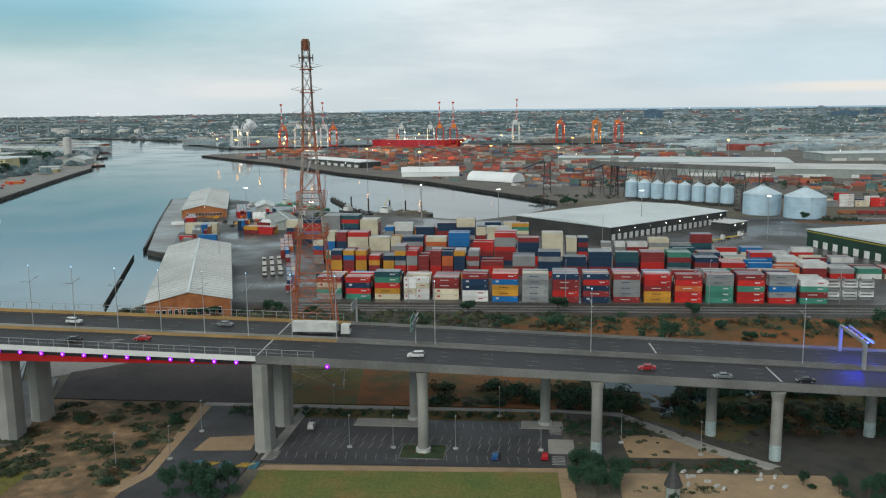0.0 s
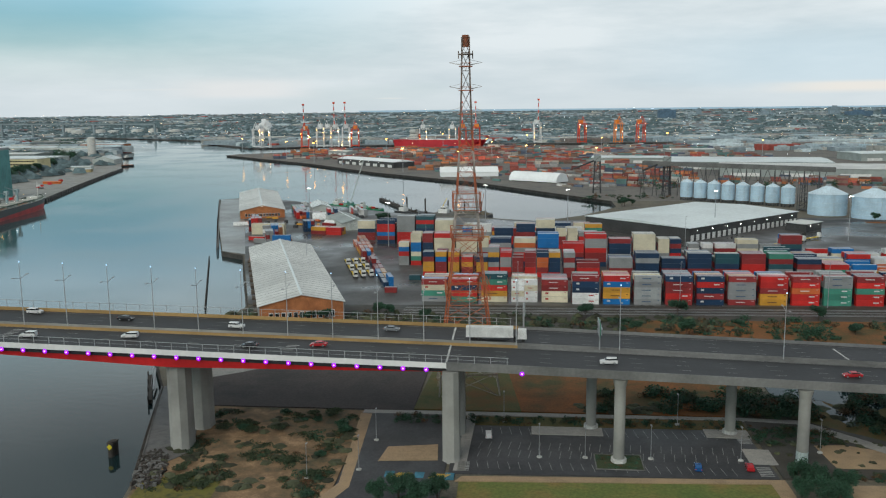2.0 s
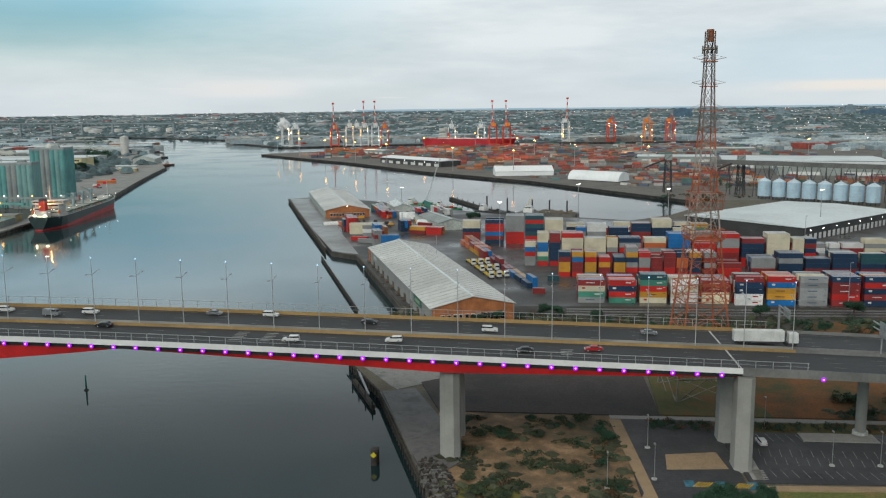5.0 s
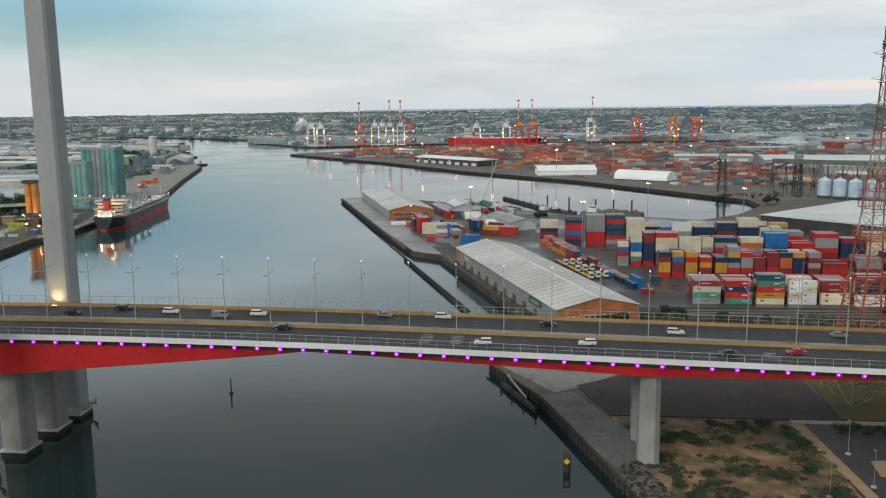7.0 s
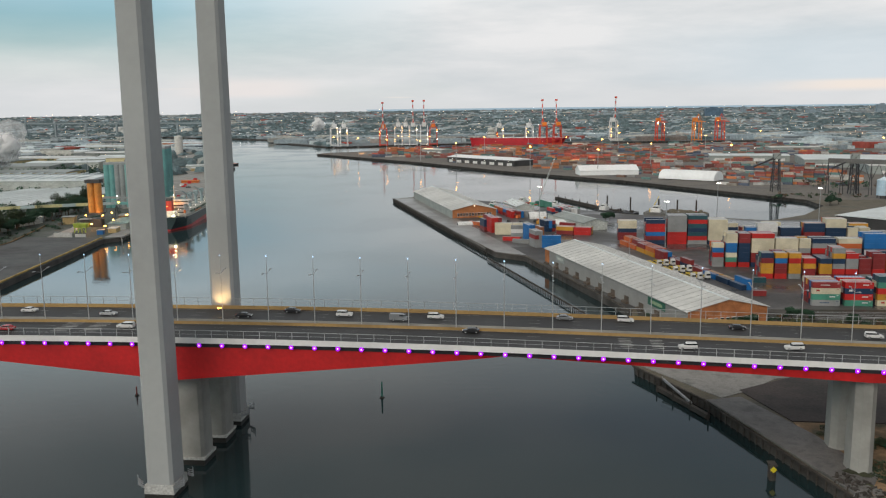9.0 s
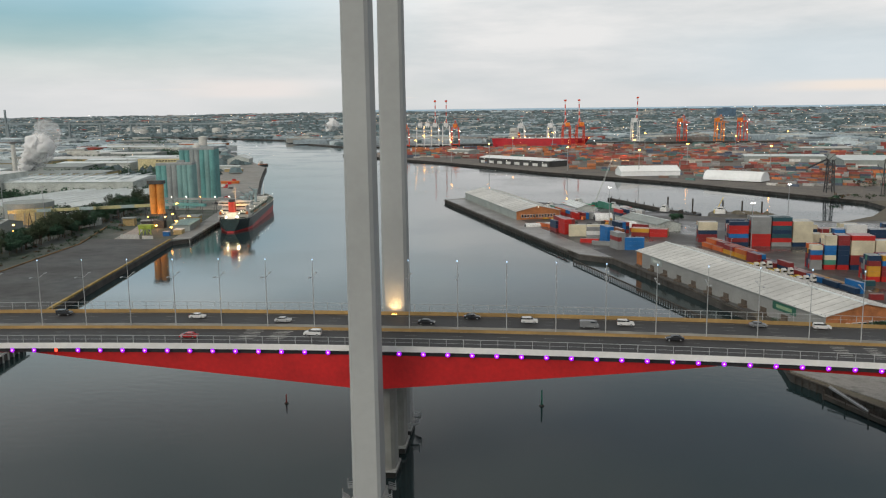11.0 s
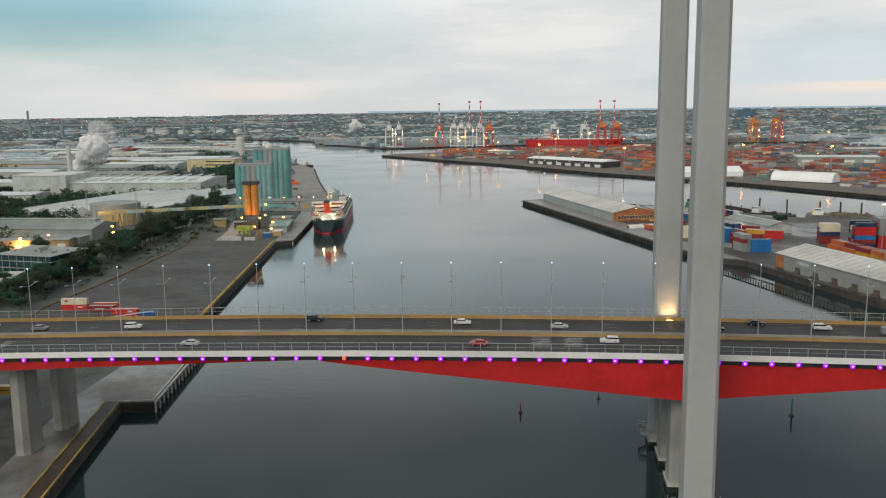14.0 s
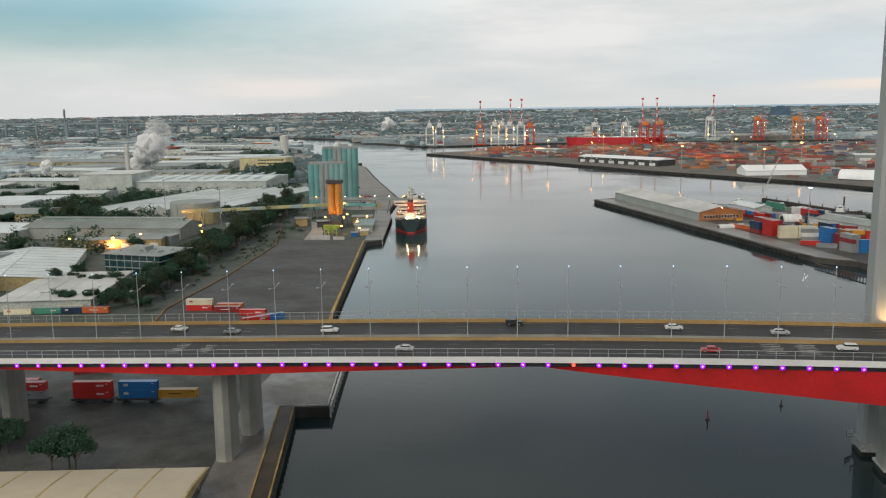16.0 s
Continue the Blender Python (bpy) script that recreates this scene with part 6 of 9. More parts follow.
dj = thing("floating_jetty", "dark floating jetty running into the basin", "jetty", -182, 826, -0.3, 0)
part("pontoon", Shape().bar((-28, 62, 1), (26, -62, 1), 4.0), TIMBER, dj)
for i in range(9):
    part("pile", Shape().round(-26 + 6.4 * i, 58 - 14.4 * i, -2, 0.4, 7, n=6), TIMBER, dj)

# ---------------------------------------------------------------- yard floodlight masts
fl = thing("floodlight_mast", "tall grey yard floodlight mast with bright lamp heads", "floodlight", 0, 0, 0, group="yard floodlights")
part("pole", Shape().bar((0, 0, 0), (0, 0, 30), 0.7, 0.3, n=8), STEEL, fl)
part("crossbar", Shape().bar((-1.5, 0, 30), (1.5, 0, 30), 0.2), STEEL, fl)
for i in range(4):
    part("lamp_head", Shape().box(-1.2 + 0.8 * i, -0.3, 29.7, 0.35, 0.3, 0.3), WHITELAMP, fl, "bright white lamp head")
spots = [(-26, 650, 30), (-228, 664, 0), (80, 640, 0), (-148, 560, 0), (160, 600, 0), (-90, 690, 10)]
fl.matrix_basis = pose(spots[0][0], spots[0][1], LAND)
for x, y, r in spots[1:]:
    copy_thing(fl, pose(x, y, LAND, 0, 0, r))
yl = thing("yard_lamp", "tall thin grey lamp column beside the rail corridor", "street lamp", 14, 395, LAND, group="yard lamp columns")
part("pole", Shape().bar((0, 0, 0), (0, 0, 21), 0.4, 0.2, n=8), STEEL, yl)
part("arm", Shape().bar((0, 0, 21), (0, -2.2, 21.4), 0.15), STEEL, yl)
part("lamp_head", Shape().box(0, -2.4, 21.3, 0.5, 1.0, 0.2), STEEL, yl)
for x, y in ((80, 397), (-60, 393), (140, 402), (-118, 520), (-180, 470), (45, 560)):
    copy_thing(yl, pose(x, y, LAND))
# rails along the corridor
rl = thing("railway_track", "rusty railway tracks on a dark ballast bed", "railway", 0, 0, LAND)
for k in range(3):
    for d in (0, 1.5):
        part("rail", Shape().bar((-112, 375.8 + 5 * k + d, 0.12), (400, 387 + 5 * k + d, 0.12), 0.16), STEEL, rl)
    part("ballast", Shape().bar((-112, 376.5 + 5 * k, -0.06), (400, 387.7 + 5 * k, -0.06), 0.25), DARKSTEEL, rl)

# ---------------------------------------------------------------- trucks and trailers
TYRE = mat("tyre", (0.02, 0.02, 0.02), 0.9, 2, 0.3)
CABW = mat("cab_white", (0.62, 0.62, 0.6), 0.4, 2, 0.15)
tk = thing("container_truck", "white-cabbed truck with empty yellow skeletal trailer", "truck", 0, 0, 0, group="parked yard trucks")
part("trailer_frame", Shape().box(-3.4, 0.6, 1.0, 12.4, 0.55, 0.4).box(-3.4, -0.6, 1.0, 12.4, 0.55, 0.4), TRUCK_Y, tk)
for xx in (-9, -5, -1, 2.4):
    part("cross_member", Shape().box(xx, 0, 1.1, 0.8, 2.4, 0.34), TRUCK_Y, tk)
cb = part("cab", Shape().box(5.0, 0, 1.0, 2.2, 2.4, 2.6, top=0.94).box(4.6, 0, 3.6, 1.2, 2.2, 0.6), CABW, tk, "white truck cab")
part("windscreen", Shape().box(6.06, 0, 2.3, 0.12, 2.1, 0.9), GLASS, cb)
for xx in (-8.5, -7.2, 2.2, 5.2):
    for sy in (-1, 1):
        s_ = Shape().bar((xx, sy * 0.9, 0.5), (xx, sy * 1.25, 0.5), 1.0, n=12)
        part("wheel", s_, TYRE, tk)
tk.matrix_basis = pose(-150.4, 459, LAND, 0, 0, -72.5)
for i in range(1, 9):
    u, lane = i // 3, i % 3
    copy_thing(tk, pose(-150.4 + 4.0 * lane - 6.0 * u, 459 + 2 * lane + 19 * u, LAND, 0, 0, -72.5))
for x, y, r in ((105, 575, 40), (125, 590, 40), (140, 606, 40), (250, 440, 62), (30, 655, 44)):
    copy_thing(tk, pose(x, y, LAND, 0, 0, r))

# ---------------------------------------------------------------- west bank
TEAL = mat("teal_silo_paint", (0.13, 0.33, 0.32), 0.6, 0.3, 0.25, stain=0.15)
SHIPW = mat("ship_white", (0.58, 0.57, 0.53), 0.5, 0.6, 0.15)
# yellow-green that stands in for green light below the orange silos
TRUSS_GREENLIT = mat("green_light_tint", (0.30, 0.38, 0.05), 0.6, 1.0, 0.3)
TEALGREY = mat("grey_silo_paint", (0.27, 0.30, 0.30), 0.6, 0.3, 0.2, stain=0.15)
ORANGE_SILO = mat("orange_silo_paint", (0.55, 0.24, 0.05), 0.5, 0.4, 0.2)


def silo_block(label, x, y, width, depth, h, tones, crown):
    """Ribbed block of slim cells; tones: paint of each column of cells across the front."""
    t = thing("silo_block", label, "silo", x, y, LAND - 0.35, 13)
    nx, r = len(tones), width / len(tones) / 1.5
    ny = max(2, round(depth / (r * 1.5)))
    for i, m in enumerate(tones):
        for j in range(ny):
            if i in (0, nx - 1) or j in (0, ny - 1):
                part("silo_cell", Shape().round((i - (nx - 1) / 2) * r * 1.5, (j - (ny - 1) / 2) * r * 1.5, 0, r, h, n=16), m, t)
    part("core", Shape().box(0, 0, 0, width - 2 * r, depth - 2 * r, h - 0.4), TEALGREY, t)
    part("roof_slab", Shape().box(0, 0, h, width + 0.4, depth + 0.4, 1.6), TEALGREY, t)
    part("parapet_rail", Shape().box(0, -depth / 2, h + 1.6, width, 0.15, 1.0).box(width / 2, 0, h + 1.6, 0.15, depth, 1.0), STEEL, t)
    if crown:
        part("dome", Shape().round(-3, 6, h + 1.6, 4.2, 2.5, 4.0, n=18).round(-3, 6, h + 4.1, 4.0, 2.2, 1.2, n=18), SHIPW, t, "white round filter dome")
    part("penthouse", Shape().box(5, -2, h + 1.6, 7, 6, 2.6), TEALGREY, t)
    return t


TEAL_PALE = mat("pale_teal_silo", (0.20, 0.36, 0.35), 0.6, 0.3, 0.2, stain=0.12)
silo_block("tall teal cement silo block with grey middle", -631, 868, 34, 34, 52, (TEAL, TEAL, TEALGREY, TEALGREY, TEAL, TEAL_PALE, TEAL), True)
silo_block("teal and grey cement silo block by the wharf", -625, 795, 33, 22, 41, (TEAL, TEAL, TEALGREY, TEALGREY, TEAL_PALE, TEAL_PALE, TEAL_PALE), False)
os_ = thing("orange_silos", "pair of lit orange storage silos on a dark steel stand", "silo", -580, 652, LAND - 0.2)
for sx in (-1, 1):
    part("silo_drum", Shape().round(sx * 2.9, 0, 11, 2.9, 24, n=18), ORANGE_SILO, os_)
    for sy in (-1, 1):
        part("leg", Shape().bar((sx * 5, sy * 2.5, 0), (sx * 5, sy * 2.5, 12), 0.6), DARKSTEEL, os_)
part("head_house", Shape().box(0, 0, 35, 12, 7, 2.6), WALL_DARK, os_)
part("collar", Shape().box(0, 0, 10.2, 12.4, 7, 1.2), DARKSTEEL, os_)
part("loading_bay", Shape().box(0, 1, 0, 9, 5, 6), WALL_DARK, os_)
for sx in (-1, 1):
    part("work_lamp", Shape().box(sx * 7.2, -3.5, 9, 0.8, 0.8, 0.8), ORANGELAMP, os_, "glowing orange work lamp")

qw = Shape()
for p, q in (((-577, 330), (-590, 380)), ((-590, 380), (-591.7, 459)), ((-591.7, 459), (-600, 568)), ((-600, 568), (-625, 655))):
    qw.bar((p[0], p[1], LAND + 0.3), (q[0], q[1], LAND + 0.3), 0.9)
solid("quay_retaining_wall", qw, mat("rusty_tan_wall", (0.19, 0.12, 0.055), 0.85, 0.5, 0.4), "low tan retaining wall along the quay", "wall", kind="structure")
# pier for the ship
pj = thing("piled_jetty", "grey concrete jetty on dark piles beside the moored ship", "jetty", 0, 0, 0)
part("deck", Shape().prism([(-544, 593.5), (-532, 597.5), (-549, 714), (-561, 768), (-574, 768), (-561, 700)], 2.2, 3.55), WHARF_PALE, pj)
for i in range(16):
    x, y = -531.8 - 1.2 * i, 598.5 + 8.2 * i
    part("pile", Shape().round(x, y, -2, 0.4, 4.6, n=6), TIMBER, pj)
part("fender", Shape().bar((-531.8, 597.4, 2.4), (-544.5, 593, 2.4), 0.8), TIMBER, pj)
for i in range(6):
    part("front_pile", Shape().round(-543.6 + 2.3 * i, 593.4 + 0.75 * i, -2, 0.35, 4.3, n=8), CONC_PALE, pj, "pale concrete pile")

# moored bulk carrier
HULLB = mat("black_hull", (0.02, 0.042, 0.044), 0.45, 0.4, 0.3)
HULLR = mat("red_boot_topping", (0.42, 0.03, 0.03), 0.5, 0.4, 0.3)
DECKG = mat("ship_deck_green", (0.09, 0.13, 0.10), 0.7, 0.6, 0.3)
FUNNEL = mat("funnel_red", (0.5, 0.05, 0.03), 0.5, 0.6, 0.15)


def ship(label, x, y, rz, L, B, H, hull_u, hull_l, deck_m, stern_house=True, cranes=0, lamps=True, split=0.5, tall=1.0):
    """Local x runs from stern (0) to bow (L)."""
    t = thing("cargo_ship", label, "ship", x, y, 0, rz)
    def ring(z, flare):
        pts = []
        k = 1 - min(max((z + 1.5) / (H + 1.5), 0), 1)
        for u, w in ((0.05 * k, 0.62 - 0.5 * k), (0.03 + 0.06 * k, 0.9 - 0.36 * k), (0.12 + 0.07 * k, 1), (0.8, 1), (0.9, 0.8), (0.96, 0.45), (1.0, 0.04)):
            pts.append((u * (L + flare if u > 0.9 else L), -B / 2 * w))
        return [(px, py, z) for px, py in pts] + [(px, -py, z) for px, py in reversed(pts)]
    for nm, z0, z1, m, f0, f1 in (("lower_hull", -1.5, H * split, hull_l, 0, 1.5), ("upper_hull", H * split, H, hull_u, 1.5, 4.0)):
        a, b = ring(z0, f0), ring(z1, f1)
        n = len(a)
        s_ = Shape()
        s_.add(a + b, [(i, (i + 1) % n, n + (i + 1) % n, n + i) for i in range(n)] + [tuple(range(n, 2 * n))])
        part(nm, s_, m, t)
    part("deck", Shape().prism([(p[0] * 0.99 + 0.5, p[1] * 0.95) for p in ring(H, 3)], H - 0.3, H + 0.12), deck_m, t)
    s_ = Shape()
    rg = ring(H + 0.5, 4)
    for p, q in zip(rg, rg[1:] + rg[:1]):
        s_.bar(p, q, 0.9)
    part("bulwark", s_, hull_u, t)
    hx = L * 0.11 if stern_house else L * 0.78
    hs = part("superstructure", Shape().box(hx, 0, H, L * 0.10, B * 0.9, 3 * tall).box(hx, 0, H + 3 * tall, L * 0.085, B * 0.8, 3 * tall).box(hx, 0, H + 6 * tall, L * 0.075, B * 0.72, 3 * tall).box(hx + 1, 0, H + 9 * tall, L * 0.06, B * 0.98, 2.8 * tall), SHIPW, t, "white accommodation block")
    for k in range(3):
        part("window_band", Shape().box(hx, 0, H + (1.2 + 3 * k) * tall, L * (0.1015 - 0.0135 * k), B * (0.91 - 0.09 * k), 0.8), GLASS, hs)
    part("funnel", Shape().box(hx - L * 0.055, 0, H + 3, 5, 4.4, 12, top=0.85), FUNNEL, t, "red funnel")
    part("mast", Shape().bar((hx + 2, 0, H + 11.5), (hx + 2, 0, H + 21), 0.7, 0.3).bar((hx + 2, -3, H + 17), (hx + 2, 3, H + 17), 0.3), SHIPW, t)
    for k in range(5):
        xx = L * (0.24 + 0.125 * k)
        part("hatch_cover", Shape().box(xx, 0, H, L * 0.095, B * 0.6, 1.6), deck_m, t)
        if k < cranes:
            part("deck_crane", Shape().bar((xx + L * 0.06, 0, H), (xx + L * 0.06, 0, H + 10), 1.8).bar((xx + L * 0.06, 0, H + 9.5), (xx - L * 0.06, 1, H + 13), 0.9, 0.4), SHIPW, t)
    part("foremast", Shape().bar((L * 0.93, 0, H), (L * 0.93, 0, H + 12), 0.6, 0.3), SHIPW, t)
    if lamps:
        for k in range(16):
            part("deck_lamp", Shape().box(hx - L * 0.056 + 0.02 * L * (k % 3), B * (-0.44 + 0.126 * (k % 8)), H + 2.2 + 2.9 * (k // 4) * 0.9, 0.45, 0.45, 0.4), WHITELAMP if k % 3 else ORANGELAMP, t, "lit deck lamp")
        for sy in (-0.25, 0.2):
            part("stern_lamp", Shape().box(-0.4, B * sy, H + 1.2, 1.1, 1.1, 1.0), ORANGELAMP, t, "lit stern lamp")
            part("stern_rail", Shape().bar((0.5, -B * 0.34, H + 1.2), (0.5, B * 0.34, H + 1.2), 0.25), SHIPW, t)
        for k in range(14):
            part("deck_lamp", Shape().box(L * (0.05 + 0.062 * k), (B * 0.42 if k % 2 else -B * 0.42), H + 3.2, 0.4, 0.4, 0.35), WHITELAMP, t, "lit deck lamp")
    return t


STERNLAMP = glow("stern_flood", (1.0, 0.80, 0.45), 140.0)
SHIPLAMP = glow("ship_lamp", (1.0, 0.93, 0.78), 6.0)


def moored_ship(x, y, rz, L, B, H):
    """Bulk carrier with a smooth sheered hull; local x runs from stern (0) to bow (L)."""
    t = thing("cargo_ship", "moored black-hulled bulk carrier with white stern house and lit deck", "ship", x, y, 0, rz)
    sheer = lambda u: H + 3.2 * max(0.0, (u - 0.72) / 0.28) ** 1.6 + 1.4 * max(0.0, (0.12 - u) / 0.12)
    half = lambda u, k: B / 2 * min(1.0, (0.62 + 0.38 * min(u / 0.10, 1.0)) - 0.42 * (1 - k) * max(0.0, 1 - u / 0.16)) * (1 - max(0.0, (u - 0.80 + 0.05 * (1 - k)) / (0.20 + 0.05 * (1 - k))) ** 2.2)
    us = [0, 0.02, 0.05, 0.1, 0.16, 0.3, 0.5, 0.7, 0.78, 0.84, 0.89, 0.93, 0.96, 0.985, 1.0]
    def band(zf0, zf1, steps):
        s_, cols = Shape(), []
        for u in us:
            zs = [zf0(u) + (zf1(u) - zf0(u)) * i / steps for i in range(steps + 1)]
            cols.append([(u * L + 3.5 * max(0.0, (u - 0.9) / 0.1) * (z / H), max(0.05, half(u, min(1.0, z / H))), z) for z in zs])
        n = steps + 1
        for sg in (-1, 1):
            s_.add([(p[0], sg * p[1], p[2]) for c in cols for p in c], [(i * n + j, (i + 1) * n + j, (i + 1) * n + j + 1, i * n + j + 1) for i in range(len(us) - 1) for j in range(steps)])
        s_.add([(p[0], -p[1], p[2]) for p in cols[0]] + [(p[0], p[1], p[2]) for p in cols[0]], [(j, n + j, n + j + 1, j + 1) for j in range(steps)])
        return s_
    part("lower_hull", band(lambda u: -1.5, lambda u: 1.2 + 5.2 * u, 3), HULLR, t, "faded red lower hull")
    part("upper_hull", band(lambda u: 1.2 + 5.2 * u, sheer, 3), HULLB, t, "black upper hull")
    dk = Shape()
    dv = [(u * L, sg * (half(u, 1) - 0.3), sheer(u) - 1.0) for u in us for sg in (-1, 1)]
    dk.add(dv, [(2 * i, 2 * i + 2, 2 * i + 3, 2 * i + 1) for i in range(len(us) - 1)])
    part("deck", dk, DECKG, t, "dull green steel deck")
    rl_ = Shape()
    for sg in (-1, 1):
        for u, v in zip(us, us[1:]):
            rl_.bar((u * L, sg * half(u, 1), sheer(u) + 1.0), (v * L, sg * half(v, 1), sheer(v) + 1.0), 0.16).bar((u * L, sg * half(u, 1), sheer(u)), (v * L, sg * half(v, 1), sheer(v)), 0.45)
    part("deck_rail", rl_, SHIPW, t)
    for k, (x0, ln_, wd) in enumerate(((24, 19, 0.92), (25, 16, 0.84), (25.5, 14, 0.80), (26, 12, 0.76), (27, 10, 1.02))):
        dd = part("house_deck", Shape().box(x0, 0, H - 1 + 2.7 * k, ln_, B * wd, 2.5).box(x0, 0, H + 1.5 + 2.7 * k, ln_ + 1.4, B * wd + 1.2, 0.22), SHIPW, t, "white accommodation deck")
        part("window_band", Shape().box(x0, 0, H + 0.2 + 2.7 * k, ln_ + 0.1, B * wd * 0.94, 0.75), GLASS, dd)
        part("deck_rail", Shape().bar((x0 - ln_ / 2 - 0.6, -B * wd / 2, H + 2.6 + 2.7 * k), (x0 - ln_ / 2 - 0.6, B * wd / 2, H + 2.6 + 2.7 * k), 0.14), SHIPW, dd)
    fn = part("funnel", Shape().box(12.5, 0, H, 6.5, 5.2, 13.5, top=0.86), FUNNEL, t, "red funnel")
    part("funnel_top", Shape().box(12.5, 0, H + 13.5, 5.7, 4.6, 2.0, top=0.9), WALL_DARK, fn, "black funnel top")
    part("engine_casing", Shape().box(12.5, 0, H - 1, 10, 9, 6.5), SHIPW, t)
    part("mast", Shape().bar((28, 0, H + 12), (28, 0, H + 25), 0.8, 0.35).bar((28, -3.4, H + 20), (28, 3.4, H + 20), 0.3).bar((28, -2, H + 22.5), (28, 2, H + 22.5), 0.25), SHIPW, t)
    for sg in (-1, 1):
        part("lifeboat", Shape().round(17, sg * (B * 0.42), H + 3, 1.4, 2.2, 0.9, n=10, squash=0.8), CRANE_ORANGE, t, "orange lifeboat")
        part("mooring_winch", Shape().box(5, sg * 5, H, 2.4, 3.2, 1.6).round(5, sg * 8, H, 0.8, 1.4, n=10), DARKSTEEL, t)
    for k in range(5):
        xx = 46 + 22.5 * k
        hc = part("hatch_cover", Shape().box(xx, 0, H - 1, 17, B * 0.62, 2.4), DECKG, t, "green steel hatch cover")
        for j in range(5):
            part("hatch_rib", Shape().box(xx - 7 + 3.5 * j, 0, H + 1.4, 0.5, B * 0.6, 0.35), SHIPW, hc)
        if k < 4:
            part("deck_crane", Shape().round(xx + 11.2, 0, H - 1, 1.3, 12, 1.1, n=10).box(xx + 11.2, 0, H + 10, 4, 3.4, 3.4).bar((xx + 12, 0, H + 11), (xx - 9, 2, H + 14 + 3 * (k % 2)), 1.0, 0.5), TEAL_PAINT, t, "pale deck crane with folded jib")
        part("deck_pipe", Shape().bar((xx - 10, B * 0.38, H + 0.2), (xx + 10, B * 0.38, H + 0.2), 0.5).bar((xx - 10, -B * 0.38, H + 0.2), (xx + 10, -B * 0.38, H + 0.2), 0.5), CRANE_ORANGE if k % 2 else STEEL, t)
    part("foremast", Shape().bar((L * 0.95, 0, sheer(0.95)), (L * 0.95, 0, H + 16), 0.7, 0.3), SHIPW, t)
    part("forecastle", Shape().box(L * 0.9, 0, H + 0.4, 12, B * 0.42, 2.2), SHIPW, t)
    for k in range(30):
        sg = -1 if k % 2 else 1
        if k < 14:
            p_ = (9.5 + 0.4 * (k % 3), sg * (1.5 + 1.5 * (k // 2 % 6)), H + 2 + 2.3 * (k // 4))
        else:
            p_ = (34 + 9 * (k - 14), sg * B * 0.36, H + 4.2)
            part("lamp_post", Shape().bar((p_[0], p_[1], H - 1), p_, 0.2), STEEL, t)
        part("deck_lamp", Shape().box(*p_, 0.34, 0.34, 0.26), SHIPLAMP if k % 4 else ORANGELAMP, t, "lit deck lamp")
    for sy in (-0.24, 0.1):
        part("stern_lamp", Shape().box(-0.2, B * sy, H + 2.4, 0.7, 0.8, 0.7), STERNLAMP, t, "lit stern lamp")
    return t


CRANE_ORANGE = mat("lifeboat_orange", (0.62, 0.16, 0.03), 0.5, 0.8, 0.2)
moored_ship(-521.0, 650, 99.2, 182, 25, 9.5)

# conveyors, sheds, offices of the west works
ww = thing("yellow_conveyor", "long pale yellow and teal conveyor bridge between works and silos", "conveyor", 0, 0, LAND - 0.2)
PALE_YELLOW = mat("pale_yellow_cladding", (0.44, 0.42, 0.22), 0.7, 0.3, 0.3)
for i in range(12):
    e0, e1 = Vector((-704, 648, 13)).lerp(Vector((-590, 705, 13)), i / 12), Vector((-704, 648, 13)).lerp(Vector((-590, 705, 13)), (i + 1) / 12)
    part("gallery_bay", Shape().bar(e0, e1, 2.8), (PALE_YELLOW, PALE_YELLOW, TEAL_PAINT)[i % 3], ww)
part("gallery", Shape().bar((-590, 705, 13), (-556, 690, 14), 2.6), TEAL, ww)
for i in range(6):
    x, y = -690 + 20 * i, 655 + 10 * i
    part("trestle", Shape().bar((x - 2, y, 0), (x, y, 12), 0.5).bar((x + 2, y, 0), (x, y, 12), 0.5), DARKSTEEL, ww)
flat_shed("works_hall", "long white-roofed works hall", -827, 950, 3, 198, 92, 15, WALL_PALE, ROOF_WHITE, ridge=3.0, cat="factory", bays=14)
flat_shed("works_block", "tall plain grey works block", -905, 925, 3, 60, 62, 24, WALL_PALE, ROOF_PALE, bays=0, cat="factory")
for i in range(7):
    gable_shed("low wavy-roofed pale store, one of a row", -806 + 15.5 * i, 712 + 4 * i, -11, 15.5, 172, 6, 9.5, WALL_PALE, WALL_PALE, ROOF_WHITE, 0, name="store")
tank = thing("storage_tank", "round grey storage tank with tan wall panels", "tank", -708, 684, LAND - 0.35)
part("shell", Shape().round(0, 0, 0, 19.5, 17.5, n=32), WALL_GREY, tank)
TANK_PANEL = mat("cream_tank_wall", (0.50, 0.44, 0.24), 0.7, 0.3, 0.3)
for a in (-82, -58, -34, -10):
    part("wall_panel", Shape().box(19.3 * math.cos(math.radians(a)), 19.3 * math.sin(math.radians(a)), 0.2, 0.7, 7.4, 13.5, rz=a), TANK_PANEL, tank, "cream wall panel")
part("rim", Shape().round(0, 0, 14, 19.8, 3.7, n=32), WALL_GREY, tank)
for i in range(16):
    a = 2 * math.pi * i / 16
    part("stiffener", Shape().box(19.6 * math.cos(a), 19.6 * math.sin(a), 0, 0.6, 0.6, 17, rz=math.degrees(a)), WALL_GREY, tank)
ms_ = gable_shed("long grey works shed with a glazed roof monitor", -800, 608, -90, 38, 122, 8.5, 12, WALL_GREY, WALL_GREY, ROOF_GREY, 20, name="works_shed")
part("roof_monitor", Shape().box(0, 61, 11.2, 6, 112, 2.4), mat("monitor_glazing", (0.26, 0.33, 0.31), 0.35, 0.4, 0.2), ms_, "pale glazed roof monitor")
